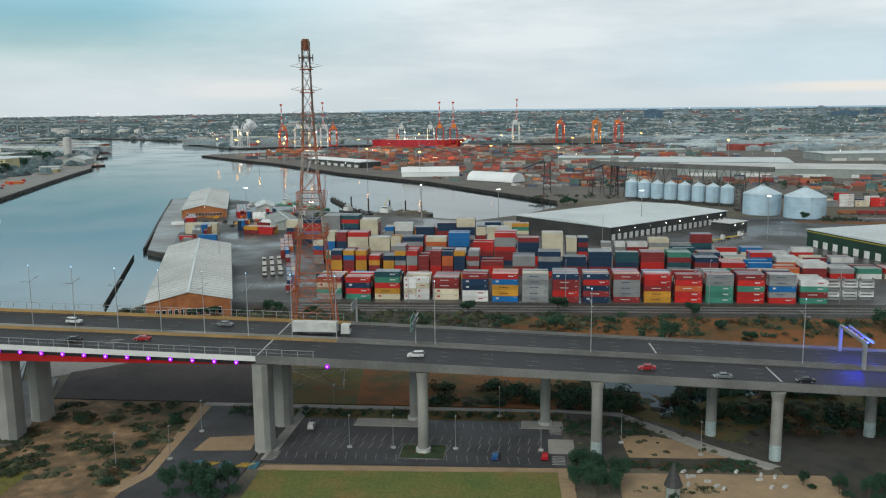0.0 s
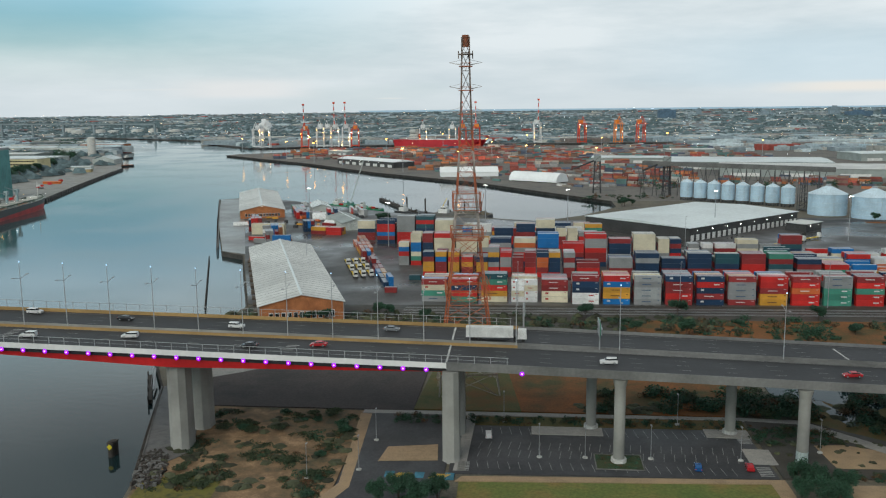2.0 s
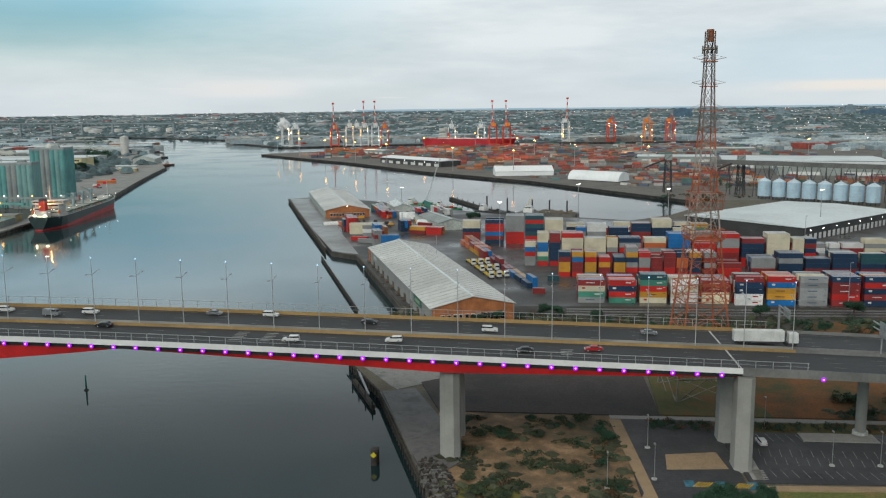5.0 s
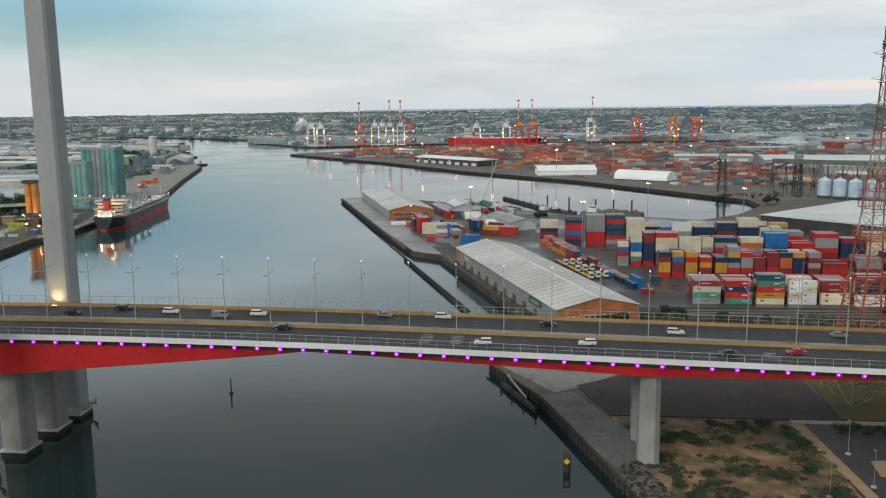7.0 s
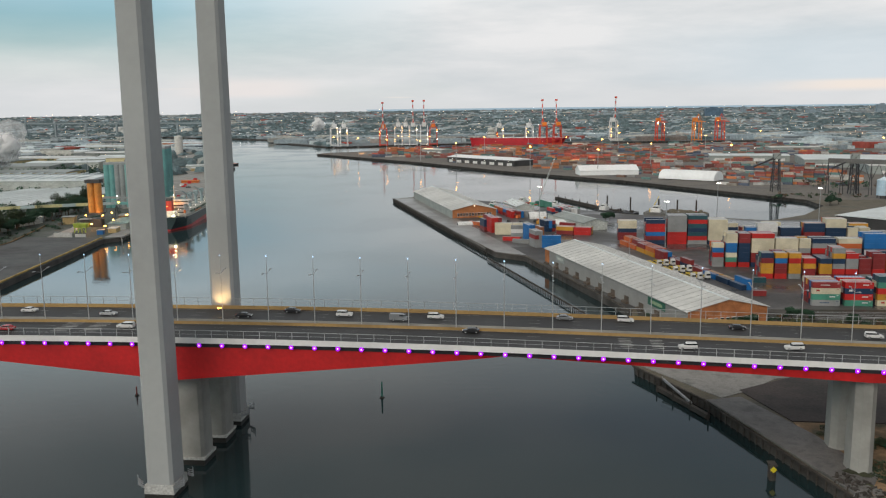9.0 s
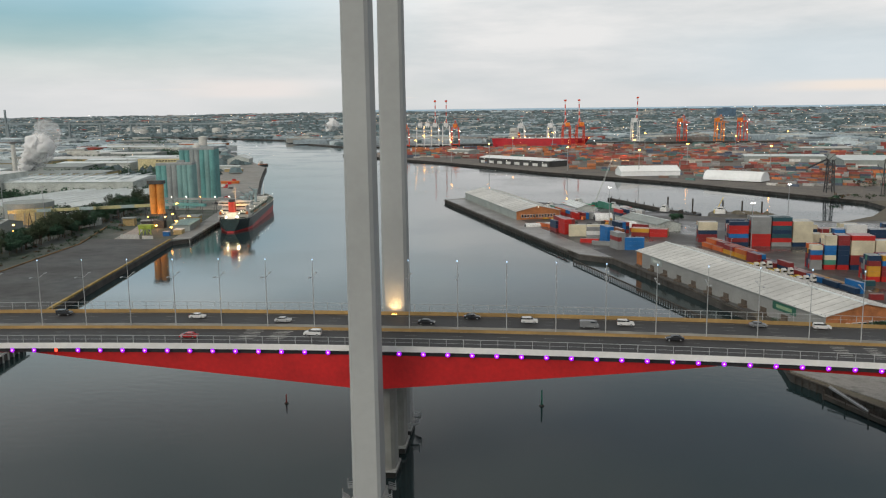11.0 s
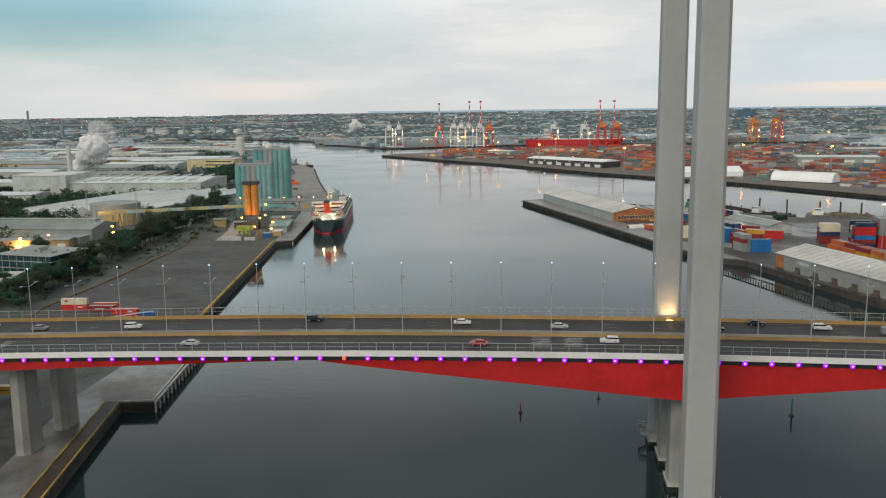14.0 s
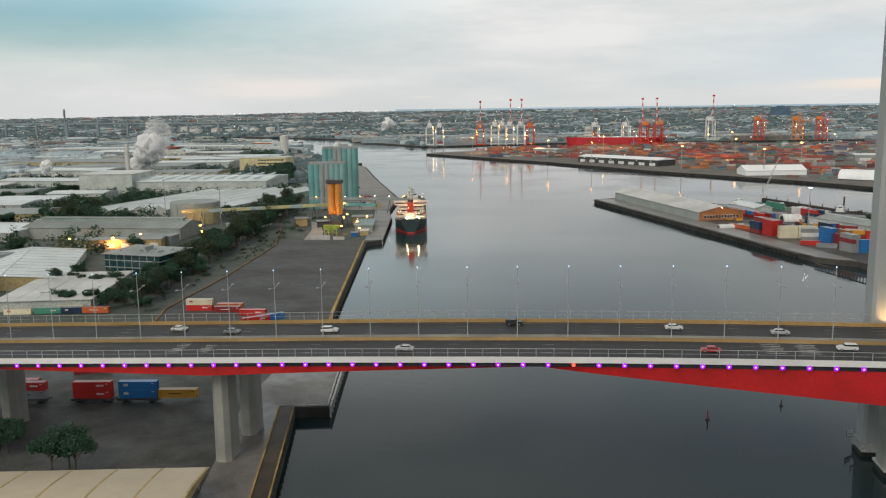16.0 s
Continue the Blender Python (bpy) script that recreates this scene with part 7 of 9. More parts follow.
part("monitor_cap", Shape().box(0, 61, 13.6, 7, 113, 0.4), ROOF_GREY, ms_)
for k in range(15):
    part("roof_vent", Shape().round(-8, 6 + 7.6 * k, 10.6, 0.7, 1.3, n=8), STEEL, ms_)
flat_shed("works_shed", "low grey lean-to beside the works shed", -692, 574, 0, 34, 14, 6, WALL_GREY, ROOF_GREY, bays=4, cat="shed")
gable_shed("white-roofed low shed by the power mast", -697, 414, 24, 62, 100, 5, 8, WALL_PALE, WALL_TAN, ROOF_WHITE, 10)
flat_shed("works_shed", "flat grey-roofed shed with vents", -655, 408, 12, 44, 70, 5, WALL_PALE, ROOF_PALE, bays=5, cat="shed")
ob = flat_shed("office_building", "dark glass three-storey office with grey roof", -641.5, 467, -10, 36, 28, 13, mat("teal_glass", (0.014, 0.05, 0.056), 0.2, 0.3, 0.3, bump=0, spec=0.6), ROOF_GREY, bays=0, cat="office", lip=1.6)
for k in range(3):
    part("sill_band", Shape().box(0, -14.15, 1.6 + 3.9 * k, 36.2, 0.3, 0.5).box(18.15, 0, 1.6 + 3.9 * k, 0.3, 28, 0.5), WALL_GREY, ob)
    part("balcony", Shape().box(19.2, 3, 1.4 + 3.9 * k, 2.0, 16, 0.25).box(20.1, 3, 1.6 + 3.9 * k, 0.12, 16, 1.0), WALL_DARK, ob, "dark steel balcony")
for k in range(7):
    part("mullion", Shape().box(-15 + 5 * k, -14.2, 0.4, 0.3, 0.3, 12.4), WALL_GREY, ob)
part("plant_room", Shape().box(-6, 2, 13.3, 12, 8, 2.2), WALL_GREY, ob)
for i in range(10):
    part("roof_unit", Shape().box(rnd.uniform(-16, 16), rnd.uniform(-9, 9), 13.3, 1.8, 1.4, 1.0), STEEL, ob)
YB = flat_shed("yellow_building", "cream and yellow office block with window bands", -862, 1303, 2, 74, 40, 19, mat("cream_render", (0.64, 0.56, 0.32), 0.8, 0.3, 0.2), ROOF_PALE, bays=0, cat="office")
for k in range(3):
    for j in range(9):
        part("window_band", Shape().box(-6 + 4.6 * j, -20.05, 4.5 + 5 * k, 3.6, 0.25, 1.8), GLASS, YB)
for a, b, w, d, h, lab in ((-768, 470, 60, 40, 7, "small pale workshop among trees"), (-830, 600, 70, 50, 7, "pale-roofed workshop among works yards"), (-880, 690, 70, 45, 8, "white-roofed workshop among the trees"), (-850, 510, 60, 45, 6, "low blue-banded store beside trees"), (-960, 760, 110, 60, 8, "long low pale warehouse"),
                       (-1000, 860, 70, 50, 9, "white shed with flat roof"), (-1110, 950, 120, 70, 9, "pale long warehouse behind the works"), (-930, 1130, 130, 60, 10, "white-roofed long shed in the works"), (-1050, 1250, 190, 80, 11, "large tan-walled store behind the works"),
                       (-990, 1440, 130, 60, 10, "white-roofed shed near the river bend"), (-1090, 1480, 150, 80, 10, "pale-roofed warehouse near the river bend"), (-1110, 1650, 160, 70, 10, "white-roofed depot near the river bend"), (-1250, 1700, 220, 90, 11, "long pale depot behind the trees")):
    flat_shed("workshop", lab, a, b, rnd.choice((3, 8, -6, 12)), w, d, h, rnd.choice((WALL_PALE, WALL_GREY, WALL_TAN)), rnd.choice((ROOF_WHITE, ROOF_PALE, ROOF_WHITE, ROOF_GREY)), doors=3, ridge=1.5, bays=0)
for a, b, w, d, h, lab in ((-930, 800, 66, 44, 8, "white flat-roofed store among garden trees"), (-905, 850, 60, 36, 9, "pale flat-roofed store among garden trees"), (-1015, 975, 120, 46, 12, "long white-roofed store behind the works"), (-930, 985, 46, 34, 14, "plain pale works annexe among the trees"),
                           (-1195, 1350, 230, 90, 12, "wide grey-roofed store with tan walls"), (-1120, 1180, 150, 60, 10, "white-roofed transport depot among the trees"), (-985, 1330, 120, 50, 11, "white-roofed transport shed among the trees"), (-960, 1500, 110, 50, 11, "pale-roofed transport shed among the trees"), (-1300, 1500, 180, 60, 10, "long white-roofed freight shed"),
                           (-1080, 2010, 110, 40, 14, "brown-walled freight store among the trees"), (-1180, 1900, 200, 60, 12, "white-roofed freight store among the trees"), (-1420, 1850, 260, 70, 11, "long pale-roofed freight store"), (-1330, 1120, 160, 70, 10, "pale-roofed yard store among the trees"), (-1240, 1000, 120, 60, 9, "white-roofed yard store among the trees"), (-1130, 820, 100, 60, 8, "white-roofed repair shed among the trees")):
    flat_shed("freight_store", lab, a, b, rnd.choice((2, 4, -3, 8)), w, d, h, WALL_TAN if "tan" in lab else BRICK_OR if "brown" in lab else WALL_PALE, ROOF_GREY if "grey-roofed" in lab else ROOF_WHITE, doors=3, ridge=1.5, bays=0)
sheet("plant_ramp", [(-588, 594), (-576, 594.5), (-584, 630), (-600, 679), (-611, 690), (-596, 640)], PATH_CONC, "pale concrete ramp between the plant sheds", "ramp", 0.06)
solid("plant_wall", Shape().box(-576.5, 595.5, LAND - 0.3, 14, 1.0, 3.2).box(-563.5, 596.5, LAND - 0.3, 8, 0.8, 2.2), CONC_PALE, "low pale concrete bunker wall", "wall", kind="structure")
TEAL_ROOF = mat("pale_teal_roof", (0.24, 0.37, 0.37), 0.55, 0.3, 0.2)
flat_shed("plant_shed", "low shed with pale teal roof beside the jetty", -557, 652, 10, 13, 38, 5, WALL_GREY, TEAL_ROOF, ridge=0.5, bays=5, cat="shed")
flat_shed("plant_shed", "tan loading shed under the conveyor", -566, 682, 10, 15, 14, 6, WALL_TAN, ROOF_GREY, ridge=0.6, bays=0, cat="shed", lamps=2)
flat_shed("plant_shed", "small ochre hopper house by the ramp", -612, 668, 12, 9, 8, 6, WALL_TAN, ROOF_GREY, ridge=0.6, bays=0, cat="shed")
flat_shed("plant_shed", "dark pump house below the orange silos", -592, 660, 12, 10, 8, 5, WALL_DARK, ROOF_GREY, ridge=0.4, bays=0, cat="shed")
flat_shed("plant_shed", "small blue control cabin on the quay", -555.5, 611, 8, 4.5, 4, 3.2, CMAT["blue"], CROOF_SHEEN["blue"], bays=0, cat="cabin", lip=0.2)
flat_shed("plant_shed", "orange and cream store beside the jetty", -550.5, 622, 8, 6, 9, 3.4, WALL_TAN, ROOF_PALE, bays=0, cat="shed", lip=0.3)
for a, b, w, d, h, r, lab, wm, rm in ((-738, 1262, 26, 12, 4.5, 12, "low tan quay store with a flat roof", WALL_TAN, ROOF_PALE), (-757, 1296, 30, 16, 6.5, 12, "pale quay office with a white roof", WALL_PALE, ROOF_WHITE), (-668, 1054, 22, 5, 2.6, 10, "row of low orange bins on the open quay", CRANE_ORANGE, CRANE_ORANGE)):
    flat_shed("plant_shed", lab, a, b, r, w, d, h, wm, rm, ridge=0.8, bays=0, cat="shed")
fend = Shape()
for (ax, ay), (bx, by) in (((-573, 872), (-603, 967)), ((-603, 967), (-640, 1085)), ((-640, 1085), (-681, 1223)), ((-681, 1223), (-717, 1348))):
    n_ = int(math.hypot(bx - ax, by - ay) / 9)
    for i in range(n_):
        u = (i + 0.5) / n_
        fend.box(ax + (bx - ax) * u + 1.2, ay + (by - ay) * u + 0.3, -1, 2.2, 3.6, 4.0, 16)
solid("quay_fenders", fend, WALL_DARK, "row of dark rubber fenders along the quay wall", "fender", kind="structure")
for bx, by, r, hull in ((-753, 1439, 62, CRANE_ORANGE), (-862, 1668, 70, WALL_DARK)):
    bt = thing("work_boat", "small dark work boat with a lit white cabin", "boat", bx, by, 0, r, group="work boats at the quay end")
    part("hull", Shape().box(0, 0, -0.8, 22, 7, 3.2, top=1.1).box(11.5, 0, -0.4, 4, 4, 3.2), WALL_DARK, bt, "black hull")
    part("deckhouse", Shape().box(-2, 0, 2.3, 8, 5, 3).box(-1, 0, 5.3, 5, 4, 2.4), SHIPW, bt, "white deckhouse")
    part("bulwark", Shape().box(0, 0, 2.35, 21, 7.3, 0.5), hull, bt)
    part("cabin_lamp", Shape().box(1.6, 0, 6, 0.5, 2.4, 0.9), ORANGELAMP, bt, "warm lit cabin window")
    part("mast", Shape().bar((-2, 0, 7.5), (-2, 0, 12), 0.3), STEEL, bt)
for i in range(14):
    v, w = rnd.uniform(0, 1), rnd.uniform(4, 18)
    g_ = thing("quay_gear", "stacked drums and dark machinery on the quay", "machinery", -563 - 120 * v - w, 775 + 350 * v, LAND - 0.1, rnd.uniform(0, 90), group="quay machinery")
    part("machine", Shape().box(0, 0, 0, rnd.uniform(3, 7), rnd.uniform(2, 3.5), rnd.uniform(1.5, 3.5), top=0.8), rnd.choice((DARKSTEEL, RED_WEB, WALL_TAN, CABW)), g_)
    part("drum", Shape().round(rnd.uniform(-3, 3), 3, 0, 0.9, 1.6, n=10), STEEL, g_)
# hopper frame takes its green light from its colour; there is no green lamp
gl = thing("green_flood", "hopper frame below the orange silos, green light painted on", "hopper", -574.5, 616, LAND - 0.2)
for dx in (-4.5, -1.5, 1.5, 4.5):
    part("post", Shape().bar((dx, 0, 0), (dx, 0, 7), 0.6), TRUSS_GREENLIT, gl)
    part("brace", Shape().bar((dx, 0, 0.5), (-dx * 0.4, 0.5, 7), 0.4), TRUSS_GREENLIT, gl)
part("hopper", Shape().box(0, 2.5, 4, 10, 5, 3.2, top=1.1), TRUSS_GREENLIT, gl, "hopper coloured yellow-green for green light")
cg = thing("dock_conveyor", "long dark conveyor truss with lamps running to the ship", "conveyor", 0, 0, 0)
part("truss", Shape().bar((-628, 745, 17), (-541, 752, 15.5), 2.2).bar((-628, 745, 14.4), (-541, 752, 13), 0.5), TEALGREY, cg)
for i in range(7):
    xx = -622 + 13 * i
    part("trestle", Shape().bar((xx - 1.6, 745.5 + 0.1 * i, LAND - 0.2), (xx, 746 + i, 15), 0.45).bar((xx + 1.6, 745.5 + 0.1 * i, LAND - 0.2), (xx, 746 + i, 15), 0.45), DARKSTEEL, cg)
    part("walk_lamp", Shape().box(xx, 743.6 + i, 18.2, 0.6, 0.6, 0.5), WHITELAMP if i % 3 else ORANGELAMP, cg, "lit walkway lamp")
flat_shed("process_shed", "low open process shed lit orange", -706, 556, 10, 58, 12, 6, WALL_TAN, ROOF_GREY, doors=6, lamps=0, ridge=0.8, bays=0)
gable_shed("long white-roofed freight shed by the belt", -656, 640, -14, 18, 36, 5, 7, WALL_PALE, WALL_PALE, ROOF_WHITE, 4)
for x, y, r, h in ((-1860, 3320, 26, 18), (-1790, 3360, 22, 17), (-1720, 3330, 20, 15), (-1640, 3380, 24, 16), (-1560, 3350, 18, 20), (-1475, 3360, 22, 15), (-1940, 3400, 20, 22)):
    ft = thing("fuel_tank", "pale round fuel tank across the river", "tank", x, y, rise(y) - 1.5)
    part("shell", Shape().round(0, 0, 0, r, h, n=20), SHIPW, ft)
    part("lid", Shape().round(0, 0, h, r * 1.01, 3, 2, n=20), SHIPW, ft)
gable_shed("white gabled shed near the river bend", -790, 1428, 12, 36, 56, 9, 15, WALL_PALE, WALL_PALE, ROOF_WHITE, 6)
wt = thing("white_tank", "white round tank near the river bend", "tank", -981, 1754, LAND - 0.35)
part("drum", Shape().round(0, 0, 0, 8.5, 37, n=24), SHIPW, wt)
part("lid", Shape().round(0, 0, 37, 8.6, 2, 3, n=24), SHIPW, wt)
stk_ = thing("chimney", "slim pale chimney at the works", "chimney", -985, 1100, LAND - 0.35)
part("shaft", Shape().round(0, 0, 0, 3.4, 50, 2.8, n=14), SHIPW, stk_)
part("rim", Shape().round(0, 0, 49, 3.1, 1.4, n=14), WALL_GREY, stk_)
for x, y in ((-742, 700), (-780, 1010), (-668, 640)):
    mm = thing("lamp_mast", "thin grey lighting mast at the works", "mast", x, y, LAND - 0.35)
    part("pole", Shape().bar((0, 0, 0), (0, 0, 34), 0.7, 0.4, n=8), STEEL, mm)
    part("head", Shape().box(0, 0, 33.6, 2.4, 0.8, 0.7), STEEL, mm)
for x, y, z in ((-737, 546, 7), (-709, 552, 7), (-691, 556, 9), (-680, 558, 6), (-664, 593, 10), (-662, 590, 6), (-560, 640, 7), (-556, 655, 9), (-585, 700, 14), (-568, 622, 6), (-552, 612, 6), (-575, 668, 9)):
    lp_ = thing("work_lamp", "glowing orange work lamp at the plant", "lamp", x, y, LAND - 0.35)
    part("post", Shape().bar((0, 0, 0), (0, 0, z), 0.25), DARKSTEEL, lp_)
    part("lamp_head", Shape().box(0, -0.3, z, 1.3, 0.9, 0.7), ORANGELAMP, lp_, "glowing orange head")

# under and beside the bridge on the west bank
nr = thing("vaulted_shed", "cream ribbed shed roof near the quay", "shed", -533, 171, LAND - 0.2, 9)
part("roof", Shape().sweep(list(np.arange(-46, 44.1, 2.0)), lambda x: [(-22 + 44 * i / 12, 5.4 + 2.2 * math.sin(math.pi * i / 12)) for i in range(13)] + [(22, 5.1), (-22, 5.1)]), mat("cream_roof", (0.50, 0.44, 0.32), 0.6, 0.15, 0.15, bump=0.02, stain=0.05), nr)
for i in range(9):
    part("roof_rib", Shape().sweep([-44 + 11 * i, -43.4 + 11 * i], lambda x: [(-22 + 44 * j / 12, 5.46 + 2.2 * math.sin(math.pi * j / 12)) for j in range(13)] + [(22, 5.3), (-22, 5.3)]), WALL_TAN, nr)
for sx in (-40, -20, 0, 20, 42):
    for sy in (-20.5, 20.5):
        part("column", Shape().box(sx, sy, 0, 0.4, 0.4, 5.3), WALL_GREY, nr)
for c, x in (("grey", -576), ("red", -555), ("blue", -540.5)):
    rw = thing("rail_wagon", f"flat rail wagon carrying a {CWORD[c]} container", "wagon", x, 256 + 0.12 * (x + 555), LAND, 7)
    part("deck", Shape().box(0, 0, 1.0, 14, 2.6, 0.4), DARKSTEEL, rw)
    part("side_sill", Shape().box(0, -1.3, 0.7, 13.6, 0.2, 0.5).box(0, 1.3, 0.7, 13.6, 0.2, 0.5), DARKSTEEL, rw)
    for wx in (-5, -3.6, 3.6, 5):
        part("wheelset", Shape().bar((wx, -0.9, 0.45), (wx, 0.9, 0.45), 0.9, n=12), DARKSTEEL, rw)
    copy_thing(PROTO[(c, True)], pose(x, 256 + 0.12 * (x + 555), LAND + 1.42, 0, 0, 7))
    copy_thing(PROTO[({"grey": "red", "red": "red", "blue": "blue"}[c], True)], pose(x, 256 + 0.12 * (x + 555), LAND + 1.42 + CH, 0, 0, 7))
for c, x, y, z, r in (("yellow", -528, 259.2, 1.42, 7), ("red", -588, 268, 0, 7), ("maroon", -572, 285, 0, 20), ("red", -573, 380, 0, 5), ("cream", -573, 380, CH, 5), ("maroon", -559, 378, 0, 5), ("red", -545, 373, 0, 4), ("orange", -560, 384, 0, 5), ("blue", -534, 365, 0, 40), ("red", -539, 360, 0, 40), ("orange", -620, 372, 0, 5), ("cream", -634, 374, 0, 5)):
    if (c, True) in PROTO:
        copy_thing(PROTO[(c, True)], pose(x, y, LAND + z + 0.02, 0, 0, r))

# ---------------------------------------------------------------- container port across the basin
CRANE_RED = mat("crane_red", (0.66, 0.06, 0.02), 0.5, 0.5, 0.2)
CRANE_OR = mat("crane_orange", (0.80, 0.24, 0.03), 0.5, 0.5, 0.2)
CRANE_W = mat("crane_white", (0.74, 0.74, 0.73), 0.5, 0.5, 0.2)


def sts_crane(label, x, y, rz, m, boom_up, h=42.0, tower=0.0):
    """Quay gantry crane: portal legs, girder, machinery house, boom raised or lowered."""
    t = thing("quay_crane", label, "crane", x, y, LAND - 0.4, rz, group="quay cranes")
    for sx in (-9, 9):
        for sy in (-11, 11):
            part("leg", Shape().bar((sx, sy, 0), (sx * 0.9, sy, h), 2.1), m, t)
        part("side_frame", Shape().bar((sx, -11, 12), (sx, 11, 12), 2.0).bar((sx * 0.95, -11, 13), (sx * 0.9, 11, h - 2), 1.3).bar((sx * 0.9, 11, 13), (sx * 0.9, -11, h - 2), 1.1).bar((sx * 0.9, -11, h), (sx * 0.9, 11, h), 1.5), m, t)
    part("sill_beam", Shape().bar((-9, -11, 3), (9, -11, 3), 1.7).bar((-9, 11, 3), (9, 11, 3), 1.7), m, t)
    part("main_girder", Shape().bar((-2.5, -14, h - 2), (-2.5, 30, h - 2), 2.8).bar((2.5, -14, h - 2), (2.5, 30, h - 2), 2.8), m, t)
    part("machinery_house", Shape().box(0, 16, h - 0.5, 10, 15, 8), CRANE_OR if m is not CRANE_W else CRANE_W, t)
    part("apex_frame", Shape().bar((-6, -8, h), (0, -9, h + 17), 1.1).bar((6, -8, h), (0, -9, h + 17), 1.1).bar((0, -9, h + 17), (0, 26, h), 0.6), m, t)
    if boom_up:
        for k in range(7):
            a, b = Vector((0, -14, h - 1)), Vector((0, -20, h + 58 + tower))
            part("boom_section", Shape().bar(a.lerp(b, k / 7), a.lerp(b, (k + 1) / 7), 2.6), CRANE_RED if k % 2 else CRANE_W, t)
        part("boom_head", Shape().box(0, -20, h + 57 + tower, 5.5, 4, 4), CRANE_RED, t)
        part("stay", Shape().bar((0, -9, h + 17), (0, -18, h + 45), 0.5), m, t)
    else:
        part("boom", Shape().bar((-2.2, -14, h - 2), (-2.2, -58, h - 2), 1.6).bar((2.2, -14, h - 2), (2.2, -58, h - 2), 1.6).bar((0, -9, h + 17), (0, -50, h), 0.5), m, t)
    for k in range(6):
        part("work_lamp", Shape().box(rnd.choice((-8.5, 8.5)), rnd.uniform(-13, -12.3), rnd.uniform(10, h), 0.9, 0.9, 0.9), ORANGELAMP if rnd.random() < 0.7 else WHITELAMP, t, "lit work lamp")
    return t


for x, y, m, up, hh in ((-722, 2072, CRANE_W, False, 46), (-698, 2072, CRANE_W, False, 46), (-600, 2070, CRANE_RED, True, 44), (-566, 2085, CRANE_W, False, 48), (-548, 2085, CRANE_W, False, 48),
                        (-530, 2090, CRANE_W, True, 48), (-504, 2095, CRANE_W, True, 48), (-482, 2100, CRANE_RED, False, 44), (-216, 2085, CRANE_RED, True, 46), (-183, 2088, CRANE_RED, True, 46),
                        (-325, 2190, CRANE_W, False, 42), (-250, 2190, CRANE_W, False, 42), (-35, 2270, CRANE_W, True, 52), (79, 2250, CRANE_RED, False, 50), (171, 2252, CRANE_OR, False, 50), (228, 2255, CRANE_RED, False, 50)):
    word = "white" if m is CRANE_W else "orange-red"
    sts_crane(f"{word} quay gantry crane with boom {'raised' if up else 'lowered'}", x, y, 187 if y < 2120 and x > -470 else 8, m, up, hh)
SHIPRED = mat("bright_red_hull", (0.50, 0.02, 0.03), 0.45, 0.3, 0.2)
ship("bright red container ship with white house at the far dock", -160, 2126, 172, 235, 32, 17, SHIPRED, SHIPRED, CRANE_W, False, 3, split=0.4, tall=2.2)
flat_shed("port_shed", "long white-roofed transit shed on the far quay", -308, 1398, -46, 165, 40, 9, WALL_DARK, TENT, doors=8, ridge=3, lamps=6, bays=0)
gable_shed("white arched store on the far quay", -176, 1168, -82, 34, 78, 6, 12, TENT, TENT, TENT, 0)
vt = thing("tunnel_tent", "white round-topped fabric store", "tent", -44, 1078, LAND - 0.3, -36)
part("cover", Shape().sweep(list(np.arange(-36, 36.1, 6)), lambda x: [(13 * math.cos(math.pi * i / 12), 1 + 11 * math.sin(math.pi * i / 12)) for i in range(13)]), TENT, vt)
part("end_wall", Shape().box(-35.6, 0, 0, 0.4, 22, 6), WALL_PALE, vt)
for a, b, r, w, d, h, lab in ((270, 1330, -10, 220, 130, 11, "vast pale warehouse roof beyond the silos"), (330, 1180, -12, 260, 110, 11, "vast white warehouse roof beyond the silos"), (420, 900, 10, 90, 60, 10, "pale low store in the port"), (110, 1450, -8, 120, 60, 9, "grey low store in the port"),
                              (250, 1700, 0, 90, 40, 9, "white office shed in the port"), (560, 1500, 8, 180, 80, 12, "long pale depot beyond the port"), (-430, 1720, -40, 60, 30, 8, "dark low store on the quay")):
    flat_shed("port_shed", lab, a, b, r, w, d, h, WALL_GREY, rnd.choice((ROOF_WHITE, ROOF_PALE)), doors=4, ridge=1.5, bays=0)

pc = Shape()
pk = ["red", "maroon", "orange", "grey", "navy", "teal", "cream", "white", "brown"]
pw = [4, 4.5, 3, 3.5, 2, 2, 1.2, 0.5, 5]
for _ in range(400):
    u, v = rnd.random(), rnd.random()
    x, y = -560 + 900 * u, 1240 + 780 * v
    edge = 1075 - (x + 127) * 1.05 if x < -127 else 1075 - (x + 127) * 1.35
    if y < edge + 95 or y > 1800 + (x + 632) * 0.5 or (abs(x - 270) < 160 and y < 1500):
        continue
    ww_ = pw if x < 20 else [1.5, 2.5, 1, 4, 3, 2.5, 2, 1.5, 3]
    n, k0 = rnd.randint(3, 9), rnd.choices(pk, ww_)[0]
    for i in range(n):
        for j in range(rnd.choice((1, 2, 2, 3))):
            k = k0 if rnd.random() < 0.72 else rnd.choices(pk, ww_)[0]
            pc.box(x + 13 * (i % 3), y + 2.6 * (i // 3), LAND - 0.3 + 2.7 * j, 12.2, 2.5, 2.65, -8, pk.index(k), bottom=False)
for _ in range(170):
    x, y = rnd.uniform(30, 420), rnd.uniform(930, 1320)
    if (x < 300 and y < 1010) or abs(x - 300) < 150 and y > 1080:
        continue
    for i in range(rnd.randint(2, 6)):
        for j in range(rnd.randint(1, 3)):
            pc.box(x + 13 * (i % 2), y + 2.6 * (i // 2), LAND - 0.3 + 2.7 * j, 12.2, 2.5, 2.65, -30, rnd.randrange(len(pk)), bottom=False)
